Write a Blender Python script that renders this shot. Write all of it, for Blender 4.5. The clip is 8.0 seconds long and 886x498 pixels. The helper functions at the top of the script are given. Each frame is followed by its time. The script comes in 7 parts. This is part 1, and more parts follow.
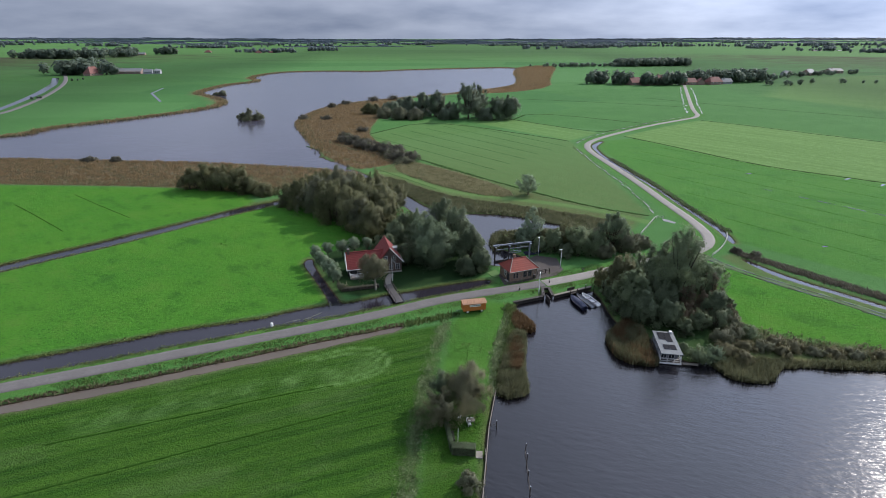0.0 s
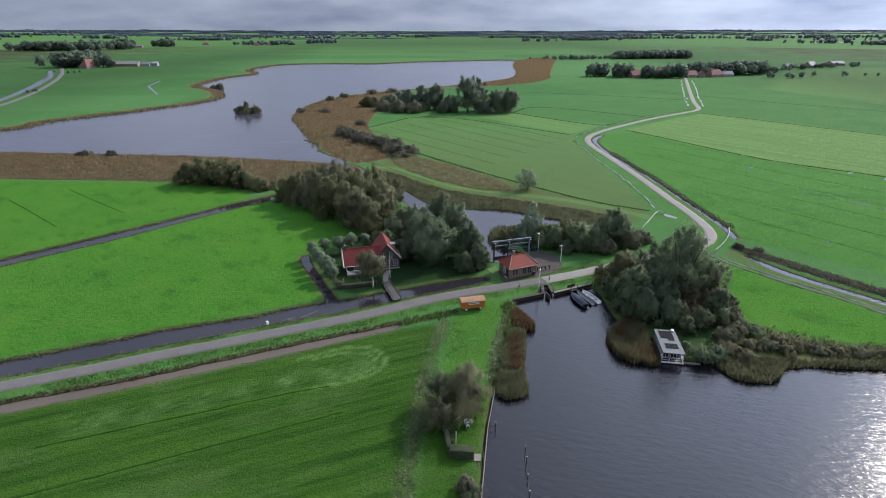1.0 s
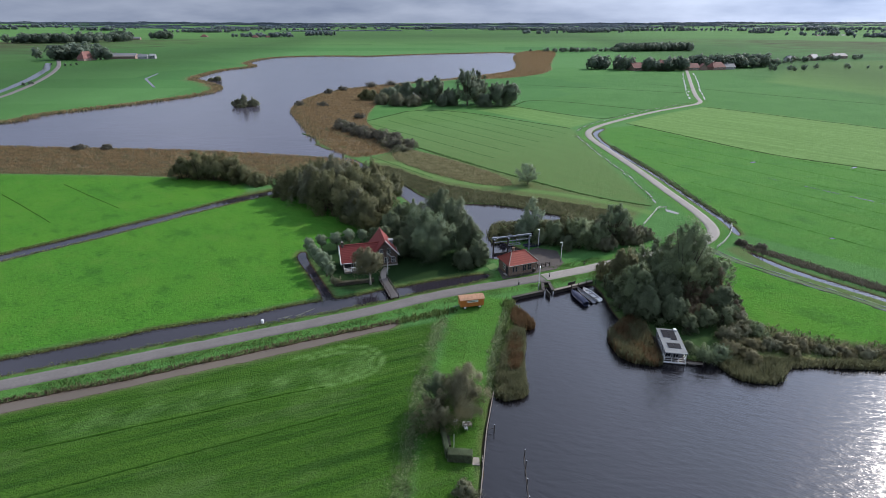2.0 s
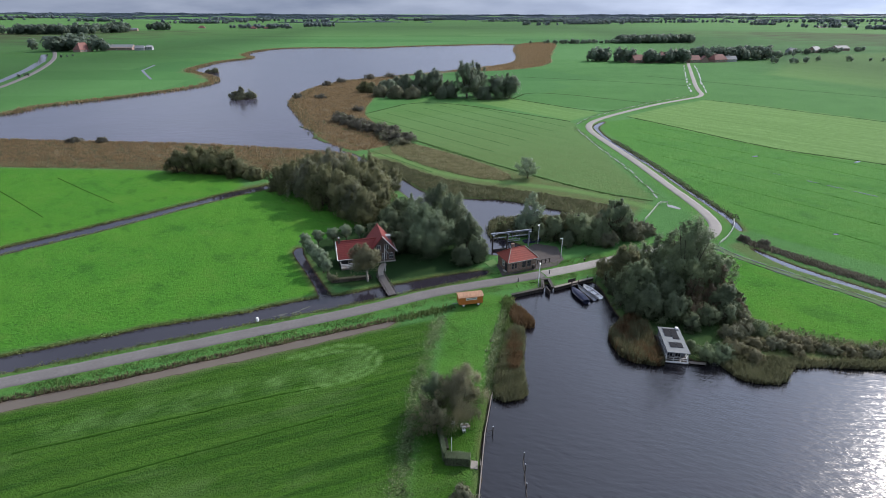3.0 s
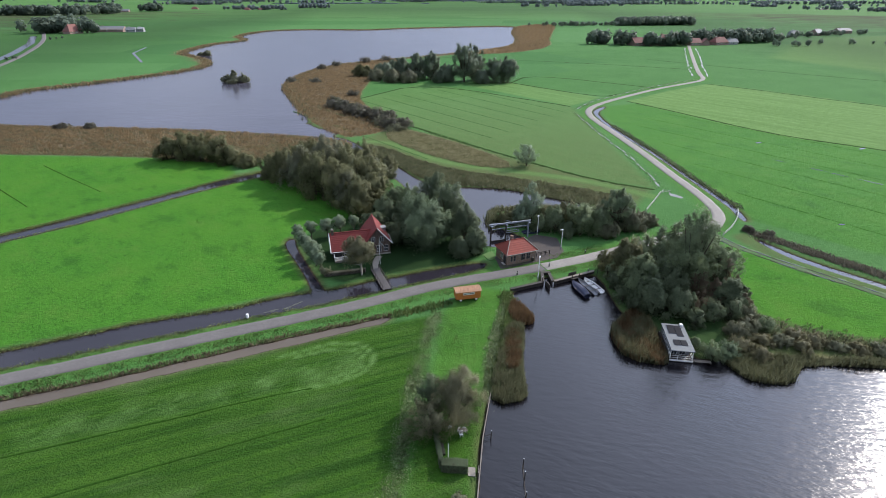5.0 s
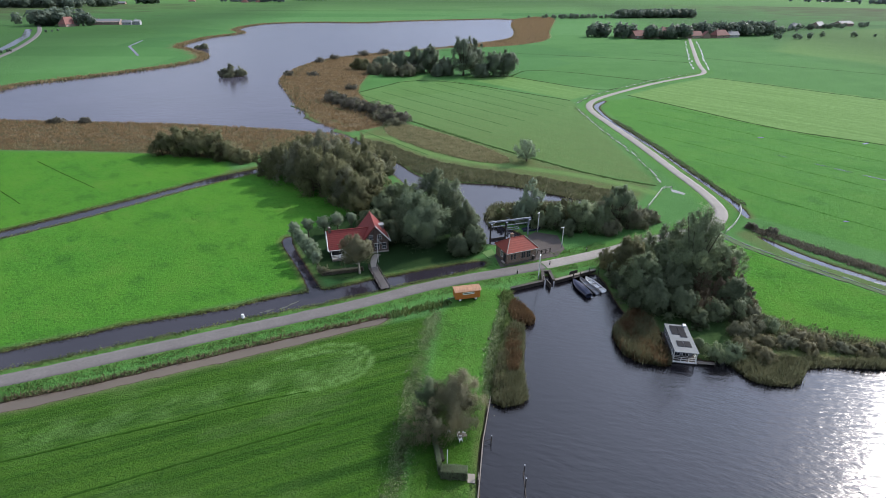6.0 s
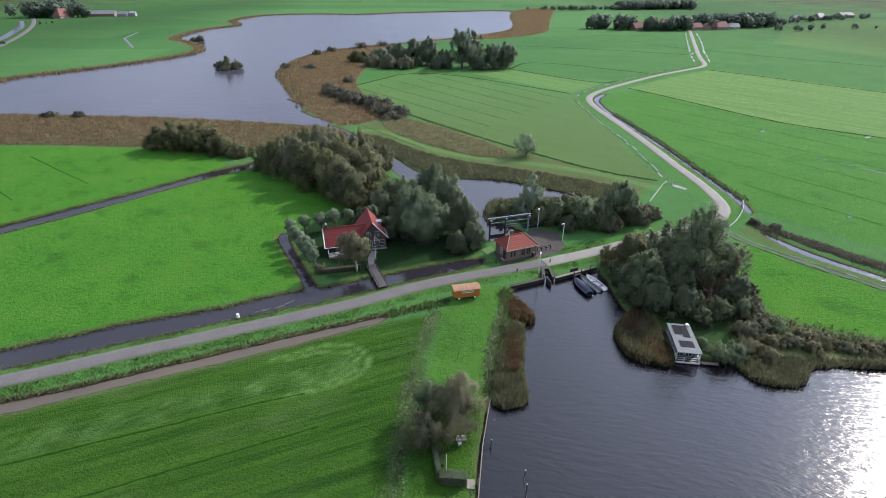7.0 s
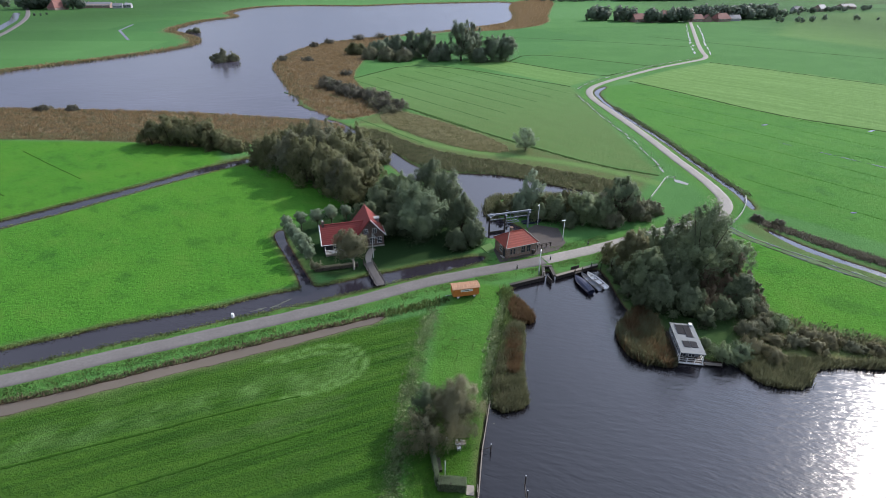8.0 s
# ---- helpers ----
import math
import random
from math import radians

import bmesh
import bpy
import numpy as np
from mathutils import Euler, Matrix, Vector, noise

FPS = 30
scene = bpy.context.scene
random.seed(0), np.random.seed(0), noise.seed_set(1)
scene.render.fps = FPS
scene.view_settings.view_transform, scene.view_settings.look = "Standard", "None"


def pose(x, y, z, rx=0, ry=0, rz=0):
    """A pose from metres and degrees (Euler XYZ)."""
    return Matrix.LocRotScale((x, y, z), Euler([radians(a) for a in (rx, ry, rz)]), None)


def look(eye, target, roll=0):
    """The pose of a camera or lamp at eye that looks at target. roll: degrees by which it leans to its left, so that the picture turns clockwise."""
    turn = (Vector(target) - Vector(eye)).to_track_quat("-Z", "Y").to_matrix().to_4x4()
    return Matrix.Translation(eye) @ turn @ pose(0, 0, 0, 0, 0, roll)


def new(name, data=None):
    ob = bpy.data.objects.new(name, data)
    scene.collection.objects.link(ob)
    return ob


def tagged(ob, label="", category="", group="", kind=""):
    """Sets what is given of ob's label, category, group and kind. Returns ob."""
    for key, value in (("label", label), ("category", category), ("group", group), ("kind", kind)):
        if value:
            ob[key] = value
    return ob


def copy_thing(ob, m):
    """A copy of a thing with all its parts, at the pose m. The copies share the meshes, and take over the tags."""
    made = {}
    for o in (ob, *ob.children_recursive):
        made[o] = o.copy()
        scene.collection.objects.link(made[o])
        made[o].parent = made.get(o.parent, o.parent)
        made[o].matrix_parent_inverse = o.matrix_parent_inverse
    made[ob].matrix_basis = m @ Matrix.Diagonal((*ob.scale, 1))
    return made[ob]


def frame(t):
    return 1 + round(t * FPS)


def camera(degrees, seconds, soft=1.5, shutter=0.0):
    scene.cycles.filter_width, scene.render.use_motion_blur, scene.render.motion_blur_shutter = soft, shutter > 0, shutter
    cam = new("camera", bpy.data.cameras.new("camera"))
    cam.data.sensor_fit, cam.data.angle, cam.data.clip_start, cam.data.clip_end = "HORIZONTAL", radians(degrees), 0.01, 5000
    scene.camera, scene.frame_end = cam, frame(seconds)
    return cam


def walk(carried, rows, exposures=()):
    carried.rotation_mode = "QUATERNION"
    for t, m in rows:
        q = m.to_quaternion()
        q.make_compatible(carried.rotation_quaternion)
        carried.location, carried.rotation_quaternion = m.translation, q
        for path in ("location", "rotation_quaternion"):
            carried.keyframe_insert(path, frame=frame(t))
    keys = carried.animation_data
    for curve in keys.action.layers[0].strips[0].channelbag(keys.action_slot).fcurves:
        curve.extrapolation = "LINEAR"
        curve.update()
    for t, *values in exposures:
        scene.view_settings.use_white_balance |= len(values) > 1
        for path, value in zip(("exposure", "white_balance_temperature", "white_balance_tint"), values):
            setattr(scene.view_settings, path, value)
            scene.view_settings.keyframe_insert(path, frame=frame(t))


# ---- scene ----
cam = camera(81.1, 8.0, soft=0.9)
PATH = [
    (0, (-1.239, 3.724, 57.51), (-1.247, 5.574, 56.75), 0.0),
    (0.5, (-1.121, 4.787, 57.486), (-1.128, 6.632, 56.715), 0.0),
    (1, (-0.967, 5.852, 57.475), (-0.973, 7.692, 56.691), 0.0),
    (1.5, (-0.815, 6.93, 57.455), (-0.821, 8.764, 56.66), 0.0),
    (3, (-0.414, 10.232, 57.372), (-0.417, 12.05, 56.539), 0.1),
    (3.5, (-0.345, 11.24, 57.371), (-0.347, 13.053, 56.525), 0.1),
    (4, (-0.288, 12.291, 57.391), (-0.288, 14.097, 56.532), 0.1),
    (4.5, (-0.249, 13.354, 57.395), (-0.247, 15.154, 56.524), 0.2),
    (4.7, (-0.241, 13.792, 57.398), (-0.237, 15.589, 56.52), 0.2),
    (6, (-0.183, 16.65, 57.458), (-0.173, 18.432, 56.549), 0.2),
    (6.5, (-0.146, 17.687, 57.46), (-0.135, 19.463, 56.54), 0.2),
    (7, (-0.163, 18.791, 57.459), (-0.148, 20.56, 56.526), 0.2),
    (7.5, (-0.116, 19.853, 57.449), (-0.1, 21.616, 56.504), 0.2),
    (8, (-0.087, 20.938, 57.431), (-0.068, 22.694, 56.474), 0.2),
]
walk(cam, [(t, look(eye, target, roll)) for t, eye, target, roll in PATH], [(0, 0.0), (1.5, 0.06), (3, 0.13), (4.5, 0.26), (8, 0.28)])

# ---- light ----
SUN_AZ, SUN_EL = 53.0, 34.0          # degrees clockwise from +y, and above the horizon
sun_dir = Vector((math.sin(radians(SUN_AZ)) * math.cos(radians(SUN_EL)), math.cos(radians(SUN_AZ)) * math.cos(radians(SUN_EL)), math.sin(radians(SUN_EL))))
sun_data = bpy.data.lights.new("sun", "SUN")
sun_data.energy, sun_data.angle, sun_data.color = 4.2, radians(0.6), (1.0, 0.915, 0.85)
sun = new("sun", sun_data)
sun.matrix_basis = look(sun_dir * 100, (0, 0, 0))
scene.view_settings.exposure = 0.0

world = bpy.data.worlds.new("sky")
scene.world = world
world.use_nodes = True
wn, wl = world.node_tree.nodes, world.node_tree.links
wn.clear()
w_out, w_bg = wn.new("ShaderNodeOutputWorld"), wn.new("ShaderNodeBackground")
w_sky = wn.new("ShaderNodeTexSky")
w_sky.sky_type, w_sky.sun_disc = "NISHITA", False
w_sky.sun_elevation, w_sky.sun_rotation = radians(SUN_EL), radians(SUN_AZ)
w_sky.air_density, w_sky.dust_density = 1.2, 2.0
w_tc, w_sep = wn.new("ShaderNodeTexCoord"), wn.new("ShaderNodeSeparateXYZ")
wl.new(w_tc.outputs["Generated"], w_sep.inputs[0])
w_h = wn.new("ShaderNodeMath"); w_h.operation = "MAXIMUM"; w_h.inputs[1].default_value = 0.0
wl.new(w_sep.outputs[2], w_h.inputs[0])
w_a = wn.new("ShaderNodeMath"); w_a.operation = "ADD"; w_a.inputs[1].default_value = 0.22
wl.new(w_h.outputs[0], w_a.inputs[0])
w_dx = wn.new("ShaderNodeMath"); w_dx.operation = "DIVIDE"
w_dy = wn.new("ShaderNodeMath"); w_dy.operation = "DIVIDE"
wl.new(w_sep.outputs[0], w_dx.inputs[0]); wl.new(w_a.outputs[0], w_dx.inputs[1])
wl.new(w_sep.outputs[1], w_dy.inputs[0]); wl.new(w_a.outputs[0], w_dy.inputs[1])
w_com = wn.new("ShaderNodeCombineXYZ")
wl.new(w_dx.outputs[0], w_com.inputs[0]); wl.new(w_dy.outputs[0], w_com.inputs[1])
w_n1 = wn.new("ShaderNodeTexNoise")
w_n1.inputs["Scale"].default_value, w_n1.inputs["Detail"].default_value, w_n1.inputs["Roughness"].default_value = 0.55, 7.0, 0.58
wl.new(w_com.outputs[0], w_n1.inputs["Vector"])
w_cov = wn.new("ShaderNodeMapRange")                 # how much of the sky is cloud
w_cov.inputs[1].default_value, w_cov.inputs[2].default_value = 0.12, 0.30
wl.new(w_n1.outputs[0], w_cov.inputs[0])
w_n2 = wn.new("ShaderNodeTexNoise")
w_n2.inputs["Scale"].default_value, w_n2.inputs["Detail"].default_value = 1.1, 6.0
wl.new(w_com.outputs[0], w_n2.inputs["Vector"])
w_ramp = wn.new("ShaderNodeValToRGB")                # grey undersides to bright tops
w_ramp.color_ramp.elements[0].position, w_ramp.color_ramp.elements[0].color = 0.26, (0.270, 0.338, 0.505, 1)
w_ramp.color_ramp.elements[1].position, w_ramp.color_ramp.elements[1].color = 0.74, (0.655, 0.738, 0.940, 1)
wl.new(w_n2.outputs[0], w_ramp.inputs[0])
# clouds are brighter towards the sun
w_dot = wn.new("ShaderNodeVectorMath"); w_dot.operation = "DOT_PRODUCT"
w_dot.inputs[1].default_value = sun_dir
wl.new(w_tc.outputs["Generated"], w_dot.inputs[0])
w_glow = wn.new("ShaderNodeMapRange")
w_glow.inputs[3].default_value, w_glow.inputs[4].default_value = 0.92, 4.2
w_near = wn.new("ShaderNodeMath"); w_near.operation = "MAXIMUM"; w_near.inputs[1].default_value = 0.0
w_pow = wn.new("ShaderNodeMath"); w_pow.operation = "POWER"; w_pow.inputs[1].default_value = 4.5
wl.new(w_dot.outputs["Value"], w_near.inputs[0]); wl.new(w_near.outputs[0], w_pow.inputs[0])
wl.new(w_pow.outputs[0], w_glow.inputs[0])
w_el = wn.new("ShaderNodeMapRange")                  # the cloud deck is darker towards the horizon
w_el.inputs[1].default_value, w_el.inputs[2].default_value = 0.02, 0.40
w_el.inputs[3].default_value, w_el.inputs[4].default_value = 0.64, 1.22
wl.new(w_h.outputs[0], w_el.inputs[0])
w_top = wn.new("ShaderNodeMapRange")                 # unseen sky overhead is dimmed, so near water reflects less
w_top.inputs[1].default_value, w_top.inputs[2].default_value = 0.50, 0.95
w_top.inputs[3].default_value, w_top.inputs[4].default_value = 1.0, 0.62
wl.new(w_h.outputs[0], w_top.inputs[0])
w_elt = wn.new("ShaderNodeMath"); w_elt.operation = "MULTIPLY"
wl.new(w_el.outputs[0], w_elt.inputs[0]); wl.new(w_top.outputs[0], w_elt.inputs[1])
w_gl = wn.new("ShaderNodeMath"); w_gl.operation = "MULTIPLY"
wl.new(w_glow.outputs[0], w_gl.inputs[0]); wl.new(w_elt.outputs[0], w_gl.inputs[1])
w_cl = wn.new("ShaderNodeVectorMath"); w_cl.operation = "SCALE"
wl.new(w_ramp.outputs[0], w_cl.inputs[0]); wl.new(w_gl.outputs[0], w_cl.inputs["Scale"])
w_sc = wn.new("ShaderNodeVectorMath"); w_sc.operation = "SCALE"; w_sc.inputs["Scale"].default_value = 0.10
wl.new(w_sky.outputs[0], w_sc.inputs[0])
w_mix = wn.new("ShaderNodeMix"); w_mix.data_type = "RGBA"
wl.new(w_cov.outputs[0], w_mix.inputs[0]); wl.new(w_sc.outputs[0], w_mix.inputs[6]); wl.new(w_cl.outputs[0], w_mix.inputs[7])
wl.new(w_mix.outputs[2], w_bg.inputs[0]); wl.new(w_bg.outputs[0], w_out.inputs[0])
w_bg.inputs[1].default_value = 1.06


# ---- materials ----
class Net:
    """A small node-tree builder round one material."""
    def __init__(self, name):
        self.mat = bpy.data.materials.new(name)
        self.mat.use_nodes = True
        self.nodes, self.links = self.mat.node_tree.nodes, self.mat.node_tree.links
        self.bsdf = self.nodes["Principled BSDF"]
        self.out = self.nodes["Material Output"]
        self.geo = self.nodes.new("ShaderNodeNewGeometry")

    def put(self, socket, value):
        if hasattr(value, "is_linked") or hasattr(value, "links"):
            self.links.new(value, socket)
        else:
            socket.default_value = value

    def noise(self, scale, detail=4.0, rough=0.55, stretch=(1, 1, 1), turn=0.0, vector=None):
        r, m = self.nodes.new("ShaderNodeMapping"), self.nodes.new("ShaderNodeMapping")
        r.inputs["Rotation"].default_value = (0, 0, radians(turn))
        m.inputs["Scale"].default_value = stretch
        self.links.new(vector or self.geo.outputs["Position"], r.inputs[0])
        self.links.new(r.outputs[0], m.inputs[0])
        n = self.nodes.new("ShaderNodeTexNoise")
        n.inputs["Scale"].default_value, n.inputs["Detail"].default_value, n.inputs["Roughness"].default_value = scale, detail, rough
        self.links.new(m.outputs[0], n.inputs["Vector"])
        return n.outputs[0]

    def math(self, op, a, b=0.0, clamp=False):
        n = self.nodes.new("ShaderNodeMath")
        n.operation, n.use_clamp = op, clamp
        self.put(n.inputs[0], a), self.put(n.inputs[1], b)
        return n.outputs[0]

    def span(self, value, lo, hi, to_lo=0.0, to_hi=1.0):
        n = self.nodes.new("ShaderNodeMapRange")
        self.put(n.inputs[0], value)
        for i, v in enumerate((lo, hi, to_lo, to_hi)):
            n.inputs[i + 1].default_value = v
        return n.outputs[0]

    def mix(self, fac, a, b, blend="MIX"):
        n = self.nodes.new("ShaderNodeMix")
        n.data_type, n.blend_type = "RGBA", blend
        self.put(n.inputs[0], fac)
        for s, v in ((n.inputs[6], a), (n.inputs[7], b)):
            self.put(s, (*v, 1) if isinstance(v, tuple) and len(v) == 3 else v)
        return n.outputs[2]

    def bump(self, height, strength=0.3, distance=0.05):
        n = self.nodes.new("ShaderNodeBump")
        n.inputs["Strength"].default_value, n.inputs["Distance"].default_value = strength, distance
        self.put(n.inputs["Height"], height)
        self.links.new(n.outputs[0], self.bsdf.inputs["Normal"])

    def done(self, color, rough=0.8, metal=0.0, spec=0.3):
        self.put(self.bsdf.inputs["Base Color"], (*color, 1) if isinstance(color, tuple) else color)
        self.put(self.bsdf.inputs["Roughness"], rough)
        self.bsdf.inputs["Metallic"].default_value = metal
        self.bsdf.inputs["Specular IOR Level"].default_value = spec
        return self.mat


def plain(name, color, rough=0.7, metal=0.0, grain=4.0, vary=0.25, stretch=(1, 1, 1), spec=0.3, bump=0.2):
    """A painted, wooden, stone or metal surface: two scales of tone, fine relief."""
    n = Net(name)
    a, b = n.noise(grain, 5, 0.6, stretch), n.noise(grain * 0.12, 3)
    dark = tuple(c * (1 - vary) for c in color)
    light = tuple(min(1, c * (1 + vary * 0.6)) for c in color)
    c = n.mix(n.span(a, 0.3, 0.7), dark, light)
    c = n.mix(n.span(b, 0.35, 0.75, 0, 0.5), c, tuple(x * 0.7 for x in color))
    n.bump(a, bump, 0.02)
    return n.done(c, n.span(b, 0.2, 0.8, rough - 0.08, min(1, rough + 0.08)), metal, spec)


def leafy(name, dark, mid, light, translucent=0.3):
    """Foliage: every leaf spray has its own tone, with larger patches of tone over the crown."""
    n = Net(name)
    info = n.nodes.new("ShaderNodeObjectInfo")
    ramp = n.nodes.new("ShaderNodeValToRGB")
    ramp.color_ramp.elements[0].color, ramp.color_ramp.elements[1].color = (*dark, 1), (*light, 1)
    e = ramp.color_ramp.elements.new(0.5)
    e.color = (*mid, 1)
    big = n.noise(0.35, 3)
    t = n.math("ADD", n.math("MULTIPLY", n.geo.outputs["Random Per Island"], 0.28), n.span(big, 0.3, 0.7, 0.06, 0.6), True)
    n.links.new(t, ramp.inputs[0])
    c = n.mix(n.span(info.outputs["Random"], 0, 1, 0.0, 0.25), ramp.outputs[0], tuple(x * 0.6 for x in mid))
    n.done(c, 0.65, 0, 0.25)
    tr, ms = n.nodes.new("ShaderNodeBsdfTranslucent"), n.nodes.new("ShaderNodeMixShader")
    n.links.new(c, tr.inputs[0])
    ms.inputs[0].default_value = translucent
    n.links.new(n.bsdf.outputs[0], ms.inputs[1]); n.links.new(tr.outputs[0], ms.inputs[2])
    n.links.new(ms.outputs[0], n.out.inputs[0])
    return n.mat


def ground_material():
    """Meadow, mown field, reed litter and ditch-side growth, told apart by the sheet's cover layers, which also hold
    painted shade and haze.
    """
    n = Net("meadow")
    cov, use = n.nodes.new("ShaderNodeAttribute"), n.nodes.new("ShaderNodeAttribute")
    cov.attribute_name, use.attribute_name = "cover", "use"
    c3, u3 = n.nodes.new("ShaderNodeSeparateColor"), n.nodes.new("ShaderNodeSeparateColor")
    n.links.new(cov.outputs["Color"], c3.inputs[0]); n.links.new(use.outputs["Color"], u3.inputs[0])
    reed, pale, rough = c3.outputs[0], c3.outputs[1], c3.outputs[2]
    lush, mown, furrow_and_shade = u3.outputs[0], u3.outputs[1], u3.outputs[2]
    fine, mid, big = n.noise(3.0, 6, 0.65), n.noise(0.35, 5, 0.6), n.noise(0.045, 4, 0.55)
    speck = n.noise(1.1, 6, 0.75)
    grass = n.mix(n.span(fine, 0.3, 0.7), (0.035, 0.104, 0.028), (0.078, 0.188, 0.053))
    grass = n.mix(n.span(mid, 0.35, 0.72, 0, 0.55), grass, (0.052, 0.140, 0.032))
    grass = n.mix(n.span(big, 0.35, 0.7, 0, 0.5), grass, (0.076, 0.182, 0.052))
    # parcels of land far out
    vor = n.nodes.new("ShaderNodeTexVoronoi")
    vm = n.nodes.new("ShaderNodeMapping")
    vm.inputs["Scale"].default_value, vm.inputs["Rotation"].default_value = (0.0035, 0.0080, 0.01), (0, 0, radians(33))
    n.links.new(n.geo.outputs["Position"], vm.inputs[0]); n.links.new(vm.outputs[0], vor.inputs["Vector"])
    vor.inputs["Scale"].default_value = 1.0
    vs = n.nodes.new("ShaderNodeSeparateColor")
    n.links.new(vor.outputs["Color"], vs.inputs[0])
    grass = n.mix(n.span(vs.outputs[0], 0, 1, 0, 0.45), grass, (0.090, 0.204, 0.072))
    grass = n.mix(n.span(vs.outputs[1], 0.6, 1, 0, 0.5), grass, (0.034, 0.113, 0.034))
    # lush pasture with darker tussocks
    tus = n.noise(0.55, 5, 0.7, (1, 1.6, 1), 20)
    lushc = n.mix(n.span(fine, 0.3, 0.7), (0.034, 0.128, 0.014), (0.074, 0.222, 0.026))
    lushc = n.mix(n.span(speck, 0.55, 0.65, 0, 0.62), lushc, (0.024, 0.080, 0.011))
    lushc = n.mix(n.span(n.math("ADD", n.noise(1.5, 4, 0.6, (1, 1.7, 1), 20), n.span(tus, 0.4, 0.7, -0.06, 0.10)), 0.55, 0.63, 0, 0.75), lushc, (0.022, 0.074, 0.012))
    lushc = n.mix(n.span(big, 0.4, 0.65, 0, 0.45), lushc, (0.076, 0.195, 0.022))
    patch = n.noise(0.10, 6, 0.68, (1, 1.5, 1), 40)
    lushc = n.mix(n.span(patch, 0.52, 0.66, 0, 0.55), lushc, (0.078, 0.172, 0.026))
    lushc = n.mix(n.span(patch, 0.34, 0.46, 0.5, 0), lushc, (0.024, 0.086, 0.014))
    c = n.mix(lush, grass, lushc)
    # mowing swathes; their dark greens also paint the shade on the near plot
    sw = n.noise(0.42, 4, 0.6, (0.06, 1.0, 1), -22)
    sw2 = n.noise(1.6, 3, 0.6, (0.03, 1.0, 1), -22)
    swc = n.mix(n.span(sw, 0.36, 0.64), (0.017, 0.050, 0.006), (0.046, 0.105, 0.013))
    swc = n.mix(n.span(sw2, 0.48, 0.62, 0, 0.65), swc, (0.040, 0.107, 0.010))
    swc = n.mix(n.span(speck, 0.48, 0.68, 0, 0.6), swc, (0.015, 0.049, 0.008))
    swc = n.mix(n.span(n.noise(0.10, 6, 0.72, (0.4, 1, 1), -22), 0.53, 0.72, 0, 0.6), swc, (0.080, 0.130, 0.040))
    c = n.mix(n.math("MULTIPLY", mown, 0.95), c, swc)
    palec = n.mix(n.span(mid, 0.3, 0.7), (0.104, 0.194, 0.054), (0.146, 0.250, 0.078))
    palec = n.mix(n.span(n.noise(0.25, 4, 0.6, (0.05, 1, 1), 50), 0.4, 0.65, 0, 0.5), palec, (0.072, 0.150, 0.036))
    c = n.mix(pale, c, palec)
    # dark drain lines, plus painted shade on the house lawn and harbour glade
    c = n.mix(furrow_and_shade, c, (0.016, 0.036, 0.012))
    rc = n.mix(n.span(fine, 0.3, 0.7), (0.058, 0.078, 0.028), (0.125, 0.145, 0.058))
    c = n.mix(n.math("MULTIPLY", n.math("MULTIPLY", rough, n.math("SUBTRACT", 1.0, n.math("MULTIPLY", pale, 0.9))), n.span(mid, 0.25, 0.6, 0.6, 1.0)), c, rc)
    dc = n.mix(n.span(mid, 0.3, 0.7), (0.100, 0.078, 0.044), (0.160, 0.126, 0.072))
    c = n.mix(reed, c, dc)
    # mud below the waterline
    sx = n.nodes.new("ShaderNodeSeparateXYZ")
    n.links.new(n.geo.outputs["Position"], sx.inputs[0])
    c = n.mix(n.span(sx.outputs[2], -0.24, -0.12, 1, 0), c, (0.045, 0.034, 0.022))
    n.bump(n.math("ADD", fine, n.math("MULTIPLY", speck, 1.5)), 0.8, 0.3)
    return n.done(c, 0.95, 0, 0.05)


def water_material(name, chop, wave, deep, rough, stretch=(0.5, 1.7, 1), turn=18, gloss=0.5):
    """Wind-ruffled water: short ripples on a longer swell, stronger where gusts pass."""
    n = Net(name)
    a = n.noise(1.0 / wave, 2, 0.5, stretch, turn)
    b = n.noise(0.36 / wave, 2, 0.5, (0.5, 1.5, 1), turn - 14)
    gust = n.noise(0.03, 3)
    h = n.math("MULTIPLY", n.math("ADD", a, n.math("MULTIPLY", b, 1.6)), n.span(gust, 0.35, 0.65, 0.6, 1.15))
    n.bump(h, chop, wave * 0.55)
    n.bsdf.inputs["IOR"].default_value = 1.333
    return n.done(n.mix(n.span(gust, 0.3, 0.7), deep, tuple(v * 1.35 for v in deep)), rough, 0, gloss)


M_GROUND = ground_material()
M_HARBOUR = water_material("harbour_water", 0.22, 0.38, (0.007, 0.0062, 0.0078), 0.14, (0.36, 1.9, 1), 31, 0.86)
M_LAKE = water_material("lake_water", 0.10, 1.2, (0.050, 0.048, 0.066), 0.12, (0.5, 1.7, 1), 18, 0.68)
M_CANAL = water_material("canal_water", 0.04, 1.2, (0.018, 0.016, 0.021), 0.04, (0.5, 1.7, 1), 18, 0.7)
M_MUDDY = water_material("muddy_ditch_water", 0.05, 1.2, (0.086, 0.071, 0.054), 0.2)
M_ROAD = plain("worn_asphalt", (0.136, 0.126, 0.120), 0.9, grain=2.2, vary=0.18)
M_BARK = plain("bark", (0.075, 0.058, 0.042), 0.9, grain=6, vary=0.4, stretch=(1, 1, 0.3))
L_OLIVE = leafy("leaves_olive_autumn", (0.084, 0.092, 0.043), (0.168, 0.176, 0.085), (0.262, 0.262, 0.132), 0.45)
L_DARK = leafy("leaves_dark_green", (0.068, 0.090, 0.049), (0.142, 0.183, 0.102), (0.250, 0.305, 0.178), 0.45)
